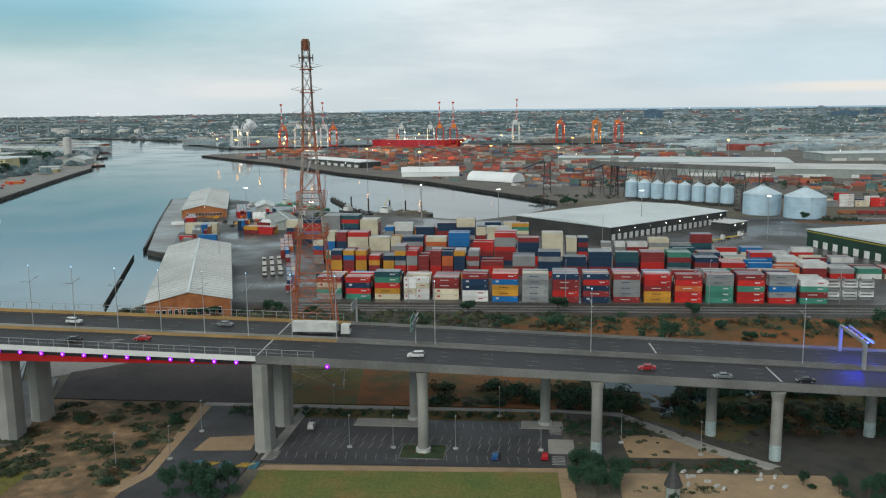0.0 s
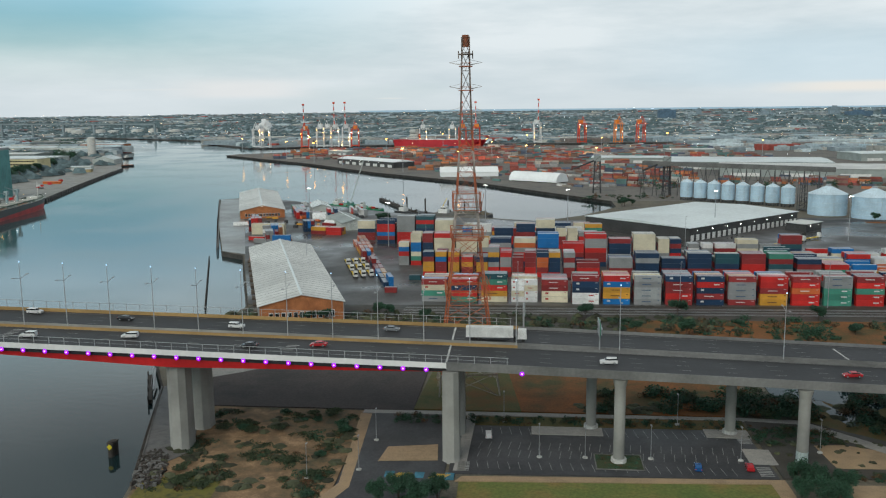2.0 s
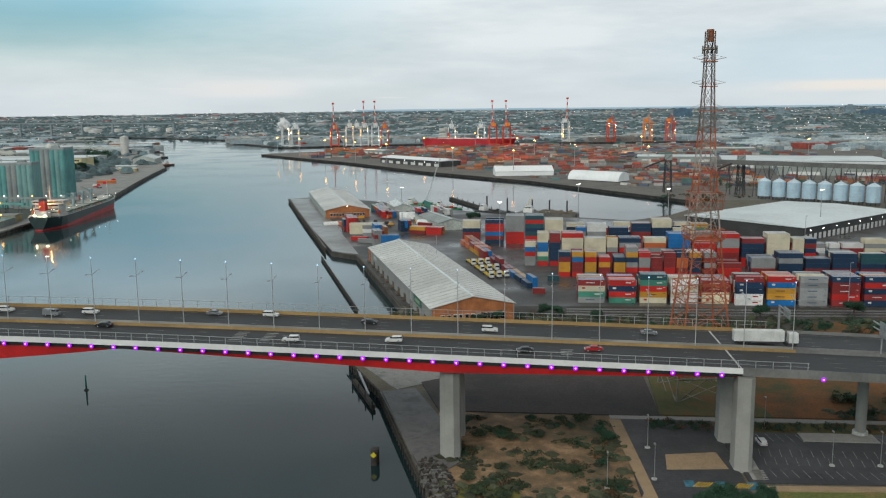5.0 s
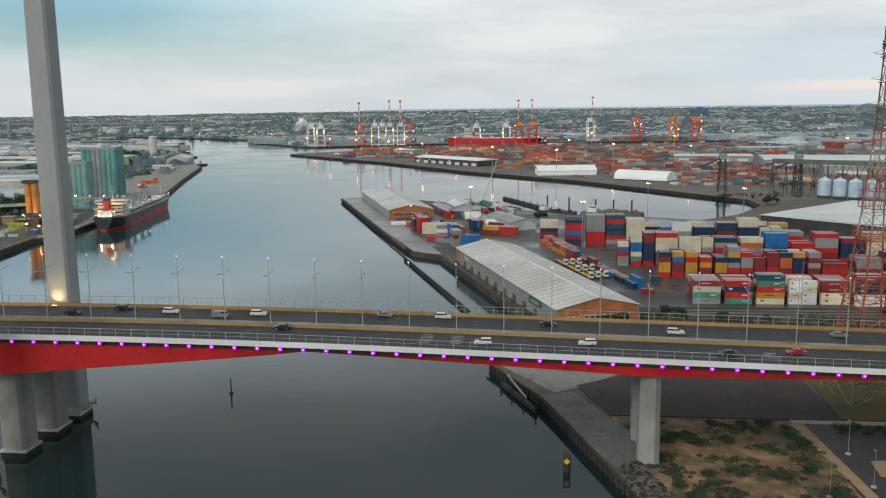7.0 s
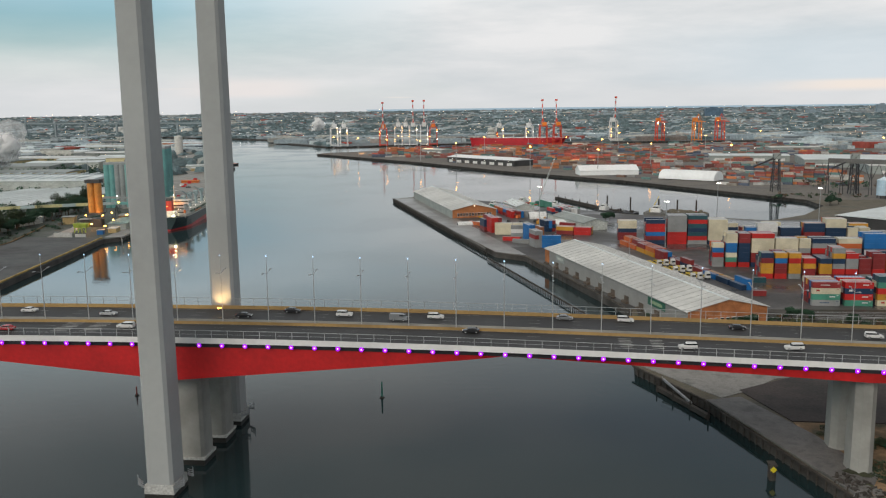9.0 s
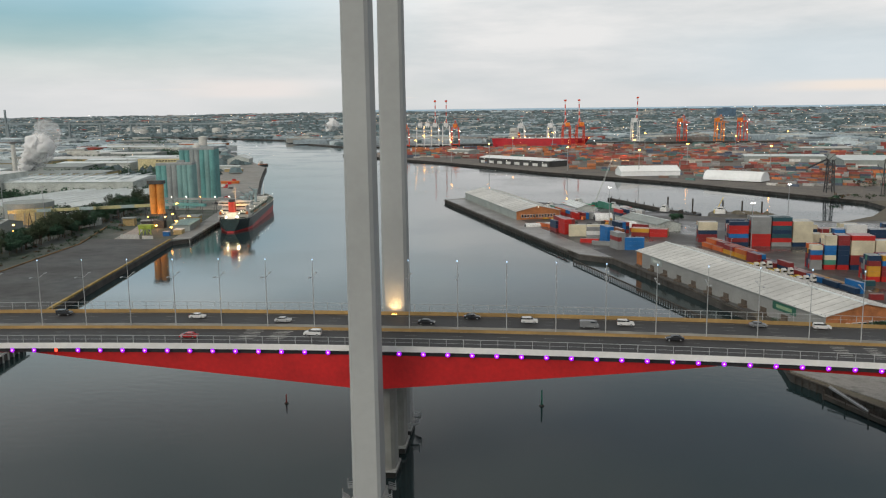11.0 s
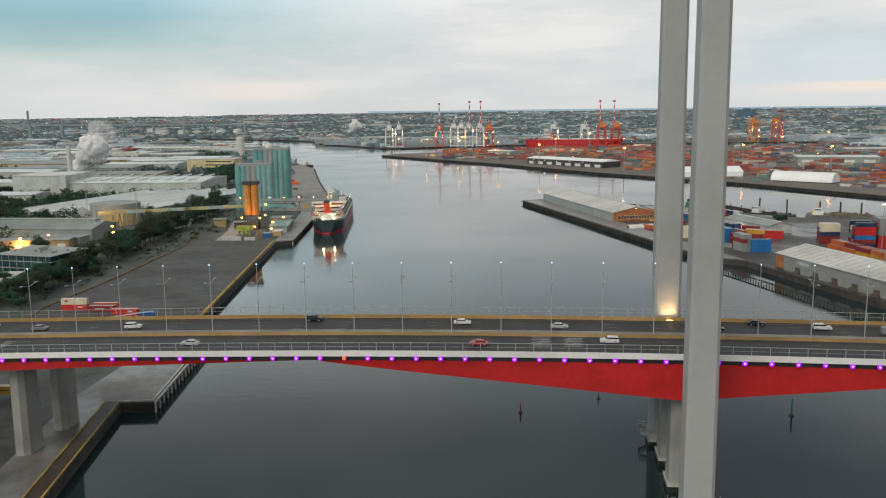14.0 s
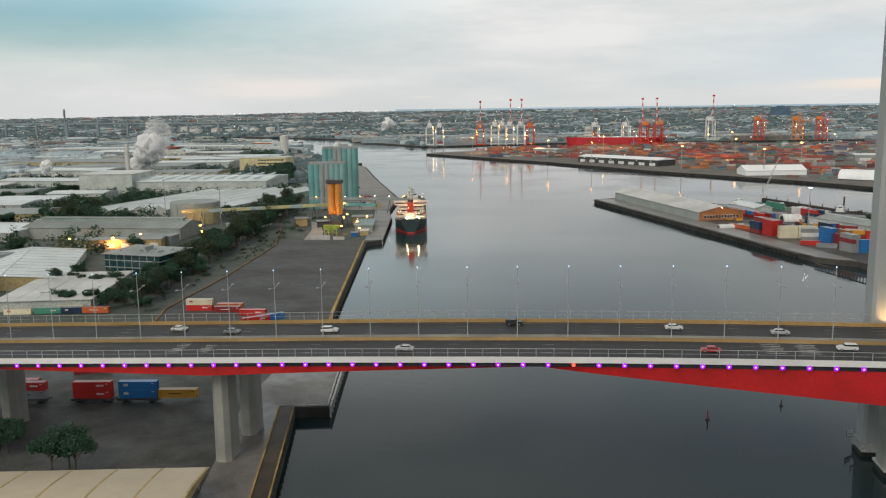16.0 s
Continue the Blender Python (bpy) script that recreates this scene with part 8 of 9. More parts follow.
for _ in range(150):
    x, y = rnd.uniform(-150, 110), rnd.uniform(1000, 1260)
    if y < 1075 - (x + 127) * 1.35 + 45 or (abs(x + 44) < 50 and abs(y - 1078) < 50) or (abs(x + 170) < 70 and abs(y - 1190) < 60):
        continue
    for i in range(rnd.randint(1, 4)):
        pc.box(x + 13 * (i % 2), y + 2.6 * (i // 2), LAND - 0.3, 12.2, 2.5, 2.65, -40, rnd.randrange(len(pk)), bottom=False)
# container colours greyed to put the haze over the port into the paint
PORT_HAZED = (("red", (0.36, 0.085, 0.06)), ("maroon", (0.22, 0.075, 0.065)), ("orange", (0.42, 0.15, 0.06)), ("grey", (0.24, 0.235, 0.23)), ("navy", (0.10, 0.125, 0.18)), ("teal", (0.11, 0.20, 0.19)), ("cream", (0.38, 0.34, 0.29)), ("white", (0.42, 0.41, 0.39)), ("brown", (0.19, 0.115, 0.085)))
solid("port_containers", pc, [mat("port_" + k, c, 0.7, 0.3, 0.25, bump=0, island=0.4) for k, c in PORT_HAZED], "rows of mostly red stacked containers in the far port", "containers", kind="stuff")

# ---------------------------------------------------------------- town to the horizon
# roofs and far foliage are paled and blued in colour to imitate haze
HAZED_ROOFS = [mat("town_white", (0.43, 0.49, 0.51), 0.7, 0.05, 0.2, bump=0, island=0.3), mat("town_grey", (0.31, 0.375, 0.41), 0.8, 0.05, 0.2, bump=0, island=0.35), mat("town_cream", (0.40, 0.40, 0.37), 0.8, 0.05, 0.2, bump=0, island=0.3),
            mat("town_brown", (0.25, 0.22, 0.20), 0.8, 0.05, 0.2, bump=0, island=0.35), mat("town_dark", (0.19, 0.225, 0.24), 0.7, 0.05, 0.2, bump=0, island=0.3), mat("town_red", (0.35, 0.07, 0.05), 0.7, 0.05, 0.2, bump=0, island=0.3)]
TREE_HAZED = mat("hazed_foliage", (0.095, 0.138, 0.148), 0.9, 0.2, 0.3, bump=0, island=0.35)
TREE_LEAF = mat("leaf_green", (0.028, 0.076, 0.041), 0.8, 0.6, 0.35, bump=0, island=0.45)
TREE_OLIVE = mat("leaf_olive", (0.038, 0.058, 0.026), 0.8, 0.6, 0.35, bump=0, island=0.45)
BARK = mat("bark", (0.10, 0.075, 0.055), 0.9, 2.0, 0.3)


def on_water(x, y):
    if y > 3290:
        return False
    def inside(poly):
        c = False
        for (ax, ay), (bx, by) in zip(poly, poly[1:] + poly[:1]):
            if (ay > y) != (by > y) and x < (bx - ax) * (y - ay) / (by - ay) + ax:
                c = not c
        return c
    return not (inside(WEST) or inside(NORTH) or inside(PORT) or inside(EAST))


def tuft(s, x, y, z, r, h, n=46, k=0):
    """A leafy bush or low crown: leaves set through an uneven half-ball."""
    lobes = [(rnd.gauss(0, 0.35), rnd.gauss(0, 0.35), rnd.uniform(0.45, 0.8)) for _ in range(4)]
    for _ in range(n):
        lx, ly, lz = rnd.choice(lobes)
        d = Vector((rnd.gauss(0, 1), rnd.gauss(0, 1), rnd.gauss(0, 1))).normalized() * rnd.uniform(0.35, 0.62)
        p = Vector((x + (lx + d.x) * r, y + (ly + d.y) * r, z + max(0.04, (lz * 0.8 + d.z * 0.8)) * h))
        q = r * rnd.uniform(0.13, 0.26) * min(1.0, math.sqrt(46 / n))
        u = Vector((rnd.gauss(0, 1), rnd.gauss(0, 1), rnd.gauss(0, 0.6))).normalized() * q
        v = Vector((rnd.gauss(0, 1), rnd.gauss(0, 1), rnd.gauss(0, 0.6))).normalized() * q
        s.add([p - u, p - v * 0.8, p + u, p + v], [(0, 1, 2, 3)], k)


def in_shed(x, y, gap=3.0):
    """Whether a spot lies on one of the sheds."""
    for fx, fy, r, a, b in FOOT:
        if abs(x - fx) + abs(y - fy) < 400:
            c, s = math.cos(radians(r)), math.sin(radians(r))
            u, v = (x - fx) * c + (y - fy) * s, -(x - fx) * s + (y - fy) * c
            if abs(u) < a + gap and abs(v) < b + gap:
                return True
    return False


town, woods, dots = Shape(), Shape(), [Shape(), Shape()]
for _ in range(13000):
    d = 450 + 4500 * rnd.random() ** 0.8
    x = rnd.uniform(-408 - 0.76 * d, 20 + 0.46 * d)
    y = d
    if y < 1750 and -1150 < x < 900 - (0 if y < 1500 else 300):
        continue
    if y < 2270 and -700 < x < 330 or on_water(x, y) or on_water(x + 25, y) or on_water(x - 25, y) or on_water(x, y - 40):
        continue
    z = rise(y) if y > 3300 else LAND - 0.4
    big = rnd.random() < 0.16
    w, dp, h = (rnd.uniform(40, 120), rnd.uniform(30, 60), rnd.uniform(7, 13)) if big else (rnd.uniform(10, 30), rnd.uniform(10, 22), rnd.uniform(4, 9))
    if y > 2600:
        w, dp, h = w * 0.62, dp * 0.6, h * 0.62
    if y > 4300:
        h = min(h, 4.0)
    town.box(x, y, z - 1, w, dp, h + 1, rnd.choice((0, 10, -8, 25)), rnd.choices(range(6), (5, 5, 3, 1.2, 2.2, 0.4) if y < 2300 else (2.0, 6, 2.4, 1.6, 1.2, 0.4))[0], bottom=False)
    if rnd.random() < 0.4 and y < 4000:
        town.box(x, y, z + h, w * 0.6, dp * 0.5, h * 0.3, 10, rnd.randrange(3), bottom=False)
for _ in range(26000):
    d = 450 + 4500 * rnd.random() ** 0.75
    x, y = rnd.uniform(-408 - 0.76 * d, 20 + 0.46 * d), d
    if (y < 2270 and -720 < x < 900) or (y < 1000 and x > -960) or in_shed(x, y, 6) or on_water(x, y) or on_water(x + 15, y):
        continue
    if noise.noise((x * 0.004, y * 0.004, 9)) < (-0.12 if y < 2500 else -0.18):
        continue
    z = rise(y) if y > 3300 else LAND - 0.4
    r = rnd.uniform(5, 13) * (1.0 + y / 9000)
    clump(woods, x, y, z - 1, r, rnd.uniform(6, 12) if y < 4300 else rnd.uniform(4, 6))
for _ in range(560):
    d = 1200 + 3750 * rnd.random() ** 0.7
    x, y = rnd.uniform(-408 - 0.74 * d, 20 + 0.44 * d), d
    if on_water(x, y) or (y < 1300 and x > -700):
        continue
    z = (rise(y) if y > 3300 else LAND) + rnd.uniform(9, 15)
    r = 0.3 + y / 5200
    dots[0 if rnd.random() < 0.72 else 1].box(x, y, z, r, r, r, 45)
solid("far_town", town, HAZED_ROOFS, "far suburbs of low roofs and stores, haze mixed into their colours", "buildings", kind="stuff")
solid("far_trees", woods, TREE_HAZED, "street trees and woods among far suburbs, haze mixed into the green", "trees", kind="stuff")
TOWNLAMP = [glow("town_lamp_warm", (1.0, 0.72, 0.42), 4.0), glow("town_lamp_white", (0.95, 0.97, 1.0), 4.0)]
for k in (0, 1):
    solid("far_lights", dots[k], TOWNLAMP[k], ("warm" if k == 0 else "white") + " pinprick street and yard lights far off", "lights", kind="stuff")
# port flood lights on tall masts
pm = thing("port_light_mast", "tall port lighting mast with warm lit head", "floodlight", 0, 0, 0, group="port lighting masts")
part("pole", Shape().bar((0, 0, 0), (0, 0, 33), 1.0, 0.6, n=6), STEEL, pm)
part("lamp_head", Shape().box(0, 0, 33, 2.4, 2.4, 1.1), ORANGELAMP, pm, "warm glowing lamp ring")
pspots = [(-640, 1722), (-575, 1650), (-505, 1570), (-430, 1480), (-360, 1390), (-240, 1255), (-150, 1160), (-520, 1800), (-330, 1650), (-120, 1500), (80, 1650), (240, 1900), (-60, 1850), (-250, 1950), (40, 1250), (330, 1480), (-60, 1330)]
pm.matrix_basis = pose(pspots[0][0], pspots[0][1], LAND - 0.3)
for x, y in pspots[1:]:
    copy_thing(pm, pose(x, y, LAND - 0.3))
for x, y, z, e in ((-170, 1930, 60, 150000), (-330, 1745, 60, 190000), (-450, 1760, 45, 120000), (60, 1760, 60, 150000), (150, 2120, 60, 120000), (-160, 1500, 50, 100000), (-575, 1735, 26, 45000), (-90, 2175, 60, 90000)):
    pl_ = new("port_flood", bpy.data.lights.new("port_flood", "SPOT"))
    pl_.data.energy, pl_.data.color, pl_.data.shadow_soft_size, pl_.data.spot_size, pl_.data.spot_blend = e * 2.3, (1.0, 0.46, 0.16), 2.0, radians(118), 0.6
    pl_.matrix_world = look((x, y, z), (x, y + 0.01, 0))
for x, y, z, e in ((-706, 546, 9, 9000), (-745, 560, 8, 6000), (-699, 640, 9, 6000), (-578, 638, 12, 5000), (-523, 668, 24, 5000)):
    pl_ = new("work_flood", bpy.data.lights.new("work_flood", "POINT"))
    pl_.data.energy, pl_.data.color, pl_.data.shadow_soft_size = e, (1.0, 0.4, 0.1), 0.8
    pl_.location = (x, y, z)
# far road bridge silhouette and a dark office tower
FARBRIDGE = mat("far_bridge_concrete", (0.23, 0.275, 0.29), 0.8, 0.1, 0.15, bump=0)
wb = thing("far_road_bridge", "far grey high-level road bridge with pylons", "bridge", 0, 0, 0)
part("deck", Shape().bar((-3100, 2860, 64), (-1450, 3120, 46), 7), FARBRIDGE, wb)
for u, h in ((0.53, 106), (0.603, 76)):
    x, y = -3100 + 1650 * u, 2860 + 260 * u
    part("pylon", Shape().box(x, y, 0, 5, 6, h), FARBRIDGE, wb)
for i in range(16):
    u = i / 15
    part("pier", Shape().box(-3100 + 1650 * u, 2860 + 260 * u, 0, 7, 7, 62 - 18 * u), FARBRIDGE, wb)
# tower colours carry the distance haze as blue-grey paint
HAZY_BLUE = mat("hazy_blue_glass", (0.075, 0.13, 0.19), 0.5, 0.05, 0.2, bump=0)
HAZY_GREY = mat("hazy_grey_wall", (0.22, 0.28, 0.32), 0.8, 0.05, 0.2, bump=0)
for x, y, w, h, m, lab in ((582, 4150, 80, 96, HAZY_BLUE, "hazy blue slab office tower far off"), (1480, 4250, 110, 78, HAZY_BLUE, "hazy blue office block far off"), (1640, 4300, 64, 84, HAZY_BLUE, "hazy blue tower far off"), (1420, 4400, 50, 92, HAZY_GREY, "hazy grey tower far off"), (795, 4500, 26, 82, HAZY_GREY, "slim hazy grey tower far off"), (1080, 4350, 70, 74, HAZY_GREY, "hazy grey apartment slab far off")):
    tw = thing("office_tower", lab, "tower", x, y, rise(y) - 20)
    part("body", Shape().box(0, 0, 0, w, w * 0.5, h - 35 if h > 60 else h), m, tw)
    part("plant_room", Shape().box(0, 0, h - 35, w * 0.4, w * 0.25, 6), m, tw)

# steam from the works: a dense white heart in a thin ragged veil
STEAM = bpy.data.materials.new("steam")
STEAM.use_nodes = True
nt, ln = STEAM.node_tree.nodes, STEAM.node_tree.links
nt.clear()
so, sd, st, sa, sx, sm = (nt.new(k) for k in ("ShaderNodeOutputMaterial", "ShaderNodeBsdfDiffuse", "ShaderNodeBsdfTranslucent", "ShaderNodeMixShader", "ShaderNodeBsdfTransparent", "ShaderNodeMixShader"))
sd.inputs["Color"].default_value = st.inputs["Color"].default_value = (1.0, 1.0, 1.0, 1)
sa.inputs[0].default_value, sm.inputs[0].default_value = 0.5, 0.8
ln.new(sd.outputs[0], sa.inputs[1])
ln.new(st.outputs[0], sa.inputs[2])
ln.new(sx.outputs[0], sm.inputs[1])
ln.new(sa.outputs[0], sm.inputs[2])
ln.new(sm.outputs[0], so.inputs["Surface"])
VEIL = bpy.data.materials.new("steam_veil")
VEIL.use_nodes = True
b = VEIL.node_tree.nodes["Principled BSDF"]
b.inputs["Base Color"].default_value, b.inputs["Roughness"].default_value, b.inputs["Alpha"].default_value = (0.93, 0.93, 0.93, 1), 1.0, 0.22
b.inputs["Specular IOR Level"].default_value = 0.0


def puff(s_, cx, cy, cz, r, seed, k):
    bm = bmesh.new()
    bmesh.ops.create_icosphere(bm, subdivisions=3, radius=r)
    vs_ = []
    for v in bm.verts:
        q = 1 + 0.55 * noise.noise(v.co * (1.8 / r) + Vector((seed * 3.1, 0, 0))) + 0.3 * noise.noise(v.co * (5 / r) + Vector((0, seed, 0)))
        vs_.append((cx + v.co.x * q, cy + v.co.y * q, cz + v.co.z * q))
    s_.add(vs_, [tuple(v.index for v in f.verts) for f in bm.faces], k)
    bm.free()


def plume(label, x, y, z, size, n, lean=1.7, rise_by=1.9):
    s_ = Shape()
    for i in range(n):
        u = i / n
        r = size * (0.2 + 0.42 * u) * rnd.uniform(0.75, 1.1)
        cx, cy, cz = x + size * lean * u + rnd.gauss(0, size * 0.22), y + rnd.gauss(0, size * 0.2), z + size * rise_by * u + rnd.gauss(0, size * 0.1)
        puff(s_, cx, cy, cz, r, i, 0)
        if i % 2 == 0:
            puff(s_, cx + rnd.gauss(0, r * 0.6), cy + r, cz + rnd.gauss(0, r * 0.5), r * 1.3, i + 90, 1)
    ob = solid("steam_plume", s_, [STEAM, VEIL], label, "steam", kind="stuff")
    for p in ob.data.polygons:
        p.use_smooth = True


plume("white steam cloud drifting from the works", -992, 1128, 10, 20, 38, 1.3, 2.1)
plume("distant white steam cloud", -1060, 3180, 6, 26, 14, 0.8, 1.6)
plume("small white steam wisp", -1120, 1120, 10, 9, 10, 0.6, 2.0)

# ---------------------------------------------------------------- trees and shrubs
def tree(label, h, spread, m, seed, name="tree", leaves=2900, low=0.25):
    """Tapered trunk, limbs and a ragged crown of leaf tufts."""
    r = random.Random(seed)
    t = thing(name, label, "tree" if name == "tree" else "shrub", 0, 0, -800)
    tr_ = Shape()
    tips = []
    if name == "tree":
        tr_.bar((0, 0, 0), (0, 0, h * 0.45), h * 0.06, h * 0.035, n=7)
        for i in range(8):
            a = 2 * math.pi * i / 8 + r.uniform(-0.3, 0.3)
            e = Vector((math.cos(a) * spread * r.uniform(0.3, 0.8), math.sin(a) * spread * r.uniform(0.3, 0.8), h * r.uniform(0.5, 0.92)))
            tr_.bar((0, 0, h * r.uniform(0.22, 0.45)), e, h * 0.022, h * 0.006, n=5)
            tips.append(e)
        part("trunk", tr_, BARK, t)
    else:
        for i in range(5):
            a = 2 * math.pi * i / 5
            e = Vector((math.cos(a) * spread * 0.45, math.sin(a) * spread * 0.45, h * r.uniform(0.45, 0.7)))
            tr_.bar((0, 0, 0), e, 0.08, 0.03)
            tips.append(e)
        part("stems", tr_, BARK, t)
    tips.append(Vector((0, 0, h * 0.75)))
    c_ = Shape()
    for i in range(leaves):
        o = r.choice(tips)
        d = Vector((r.gauss(0, 1), r.gauss(0, 1), r.gauss(0, 0.75)))
        d.normalize()
        p = o + Vector((d.x * spread * 0.42, d.y * spread * 0.42, d.z * h * 0.2)) * r.uniform(0.45, 1.05)
        p.z = max(p.z, h * low * r.uniform(0.4, 1))
        s = spread * r.uniform(0.032, 0.07)
        u, v = Vector((r.gauss(0, 1), r.gauss(0, 1), r.gauss(0, 0.6))).normalized() * s, Vector((r.gauss(0, 1), r.gauss(0, 1), r.gauss(0, 0.6))).normalized() * s
        c_.add([p - u, p - v * 0.8, p + u, p + v], [(0, 1, 2, 3)])
    part("crown", c_, m, t)
    return t


KINDS = [tree("dark green broad street tree with ragged crown", 9.5, 5.0, TREE_LEAF, 1), tree("dark olive gum tree with open crown", 11.5, 4.6, TREE_OLIVE, 2), tree("dense dark tree with rounded crown", 8, 4.6, TREE_LEAF, 3, leaves=5200),
         tree("low rounded dark green shrub", 2.2, 2.6, TREE_LEAF, 4, "shrub", 1500, 0.05), tree("low olive saltbush shrub", 1.5, 2.8, TREE_OLIVE, 5, "shrub", 1200, 0.05), tree("dense dark upright evergreen tree", 10.5, 3.8, TREE_LEAF, 6, leaves=6500, low=0.12)]
PLACED = [False] * len(KINDS)


def plant(k, x, y, s=1.0, z=LAND - 0.1):
    m = pose(x, y, z, 0, 0, rnd.uniform(0, 360)) @ Matrix.Diagonal((s, s, s * rnd.uniform(0.85, 1.15), 1))
    if not PLACED[k]:
        PLACED[k] = True
        KINDS[k].matrix_basis = m
        return
    t = copy_thing(KINDS[k], Matrix())
    t.matrix_basis = m


# foot of the bridge, east
for x, y, s in ((-90, 186, 1.0), (-85, 188, 1.2), (-80, 185, 1.3), (-76, 189, 1.1), (-83, 192, 0.9), (63, 202, 0.55), (70, 198, 0.8), (76, 196, 0.9), (80, 199, 0.8), (85, 195, 0.9), (91, 201, 0.9), (30, 189, 0.5)):
    plant(5, x, y, s * 0.62)
    plant(3, x + 1.5, y - 1.5, s)
for x, y, s in ((9.5, 201.5, 0.72), (13, 199.5, 0.68), (18.5, 198.7, 0.75), (12.5, 191.7, 0.75), (8, 195, 0.65), (16, 193, 0.65)):
    plant(5, x, y, s)
leafy = Shape()


def hedge(n, x0, x1, y0, y1, r0, r1, h0, h1, gap=-9.0, leaves=46, k=0):
    """Bushes strewn over a stretch of ground, in drifts."""
    for _ in range(n):
        x, y = rnd.uniform(x0, x1), rnd.uniform(y0, y1)
        if noise.noise((x * 0.07, y * 0.09, 5)) > gap and not in_shed(x, y, 2):
            tuft(leafy, x, y, LAND - 0.15, rnd.uniform(r0, r1), rnd.uniform(h0, h1), int(leaves * (2.6 if y < 300 else 1.6 if y < 400 else 1.0)), k if rnd.random() < 0.62 else (1 - k if rnd.random() < 0.6 else 2))


for _ in range(30):
    x, y = rnd.uniform(-150, -104), rnd.uniform(190, 247)
    if x > -146 + (y - 200) * 0.05 and not (y > 238 and x < -140):
        plant(rnd.choice((3, 4, 4)), x, y, rnd.uniform(0.5, 1.25))
hedge(360, -148, -105, 190, 246, 1.2, 3.4, 0.25, 0.7, 0.06, 60, 1)
hedge(40, -37, -26, 211.5, 220, 0.6, 1.1, 0.4, 0.8, -9, 30)
hedge(120, -74, 6, 241, 246.5, 0.8, 1.5, 0.7, 1.4, -9, 34)
hedge(40, -94, -77, 240, 246.5, 0.8, 1.7, 0.7, 1.4, -9, 34)
hedge(150, -34, 24, 253, 272, 1.8, 3.6, 1.4, 3.6, -0.1)
hedge(90, 8, 30, 252, 262, 1.8, 3.2, 2.0, 4.0)
hedge(260, 38, 112, 236, 262, 1.6, 3.2, 0.9, 2.4, -0.2)
hedge(80, 100, 210, 236, 262, 1.8, 3.6, 1.0, 2.6, -0.2)
hedge(170, 46, 150, 266, 284, 1.8, 3.8, 1.6, 4.4, -0.3)
hedge(40, 42, 60, 252, 268, 1.6, 3.0, 1.4, 3.0, -0.2, 46, 1)
hedge(40, 8, 28, 262, 276, 1.6, 3.0, 1.4, 3.0, -0.2, 46, 1)
hedge(26, 226, 262, 692, 712, 1.6, 3.6, 1.2, 3.2)
hedge(70, 60, 420, 960, 1010, 3.5, 6.0, 5.0, 9.0, -0.1)
hedge(70, 240, 520, 860, 900, 2.5, 5.0, 3.0, 7.0, 0.0)
hedge(40, 0, 90, 862, 900, 1.8, 4.0, 1.5, 4.5, -0.1)
hedge(70, 8, 30, 231, 246, 0.8, 2.0, 0.5, 1.2)
hedge(30, 22, 28, 209.5, 214, 0.7, 1.3, 0.4, 0.8)
hedge(30, 30, 36, 209, 213, 0.7, 1.3, 0.4, 0.8)
hedge(60, 39, 54, 209, 216, 0.8, 1.5, 0.4, 0.9)
hedge(30, 22, 44, 195, 200, 0.6, 1.2, 0.4, 0.7)
# dry verge and rail corridor
for _ in range(34):
    x = rnd.uniform(-60, 250)
    plant(rnd.choice((3, 3, 3, 0, 2)), x, rnd.uniform(325, 358), rnd.uniform(0.5, 1.0))
hedge(760, -190, 250, 340, 374, 1.2, 3.0, 0.9, 3.0, -0.05)
hedge(80, -60, 250, 322, 340, 1.0, 2.2, 0.7, 1.8, 0.15, 40, 1)
for x, y in ((-150, 356), (-143, 358), (-128, 372), (-122, 374), (-117, 370), (-124, 378), (-96, 360), (-100, 365)):
    plant(rnd.choice((2, 3)), x, y, rnd.uniform(0.6, 0.85))
for x, y in ((-30, 372), (10, 377), (68, 372), (30, 800), (33, 806), (-176, 690), (-172, 694), (40, 808), (215, 700)):
    plant(2, x, y, rnd.uniform(0.7, 1.0))
# west bank rows
for u in np.linspace(0, 1, 110):
    x, y = -604 - 44 * u - abs(rnd.gauss(0, 11)), 392 + 380 * u + rnd.uniform(-5, 5)
    if not in_shed(x, y, 1):
        plant(rnd.choice((0, 1, 2)), x, y, rnd.uniform(0.9, 1.5))
for x, y in ((-660, 428), (-668, 434), (-676, 431), (-650, 426), (-642, 430), (-634, 424), (-626, 433), (-618, 428), (-684, 438), (-612, 446), (-608, 462), (-616, 470), (-672, 446)):
    plant(rnd.choice((0, 2)), x, y, rnd.uniform(0.65, 0.95))
n = 0
while n < 90:
    x, y = rnd.uniform(-1020, -660), rnd.uniform(400, 900)
    if not in_shed(x, y, 4) and math.hypot(x + 702, y - 660) > 55 and noise.noise((x * 0.012, y * 0.012, 2)) > -0.15:
        plant(rnd.choice((0, 1, 2)), x, y, rnd.uniform(0.9, 1.6))
        n += 1
for u in np.linspace(0, 1, 14):
    plant(rnd.choice((0, 2)), -736 - 118 * u + rnd.uniform(-10, 4), 1029 + 350 * u, rnd.uniform(1.1, 1.7))
for x, y in ((-560, 216), (-563, 213), (-556, 214), (-566, 209), (-534, 207), (-531, 205), (-537, 204)):
    plant(rnd.choice((0, 2)), x, y, 1.1)
n = 0
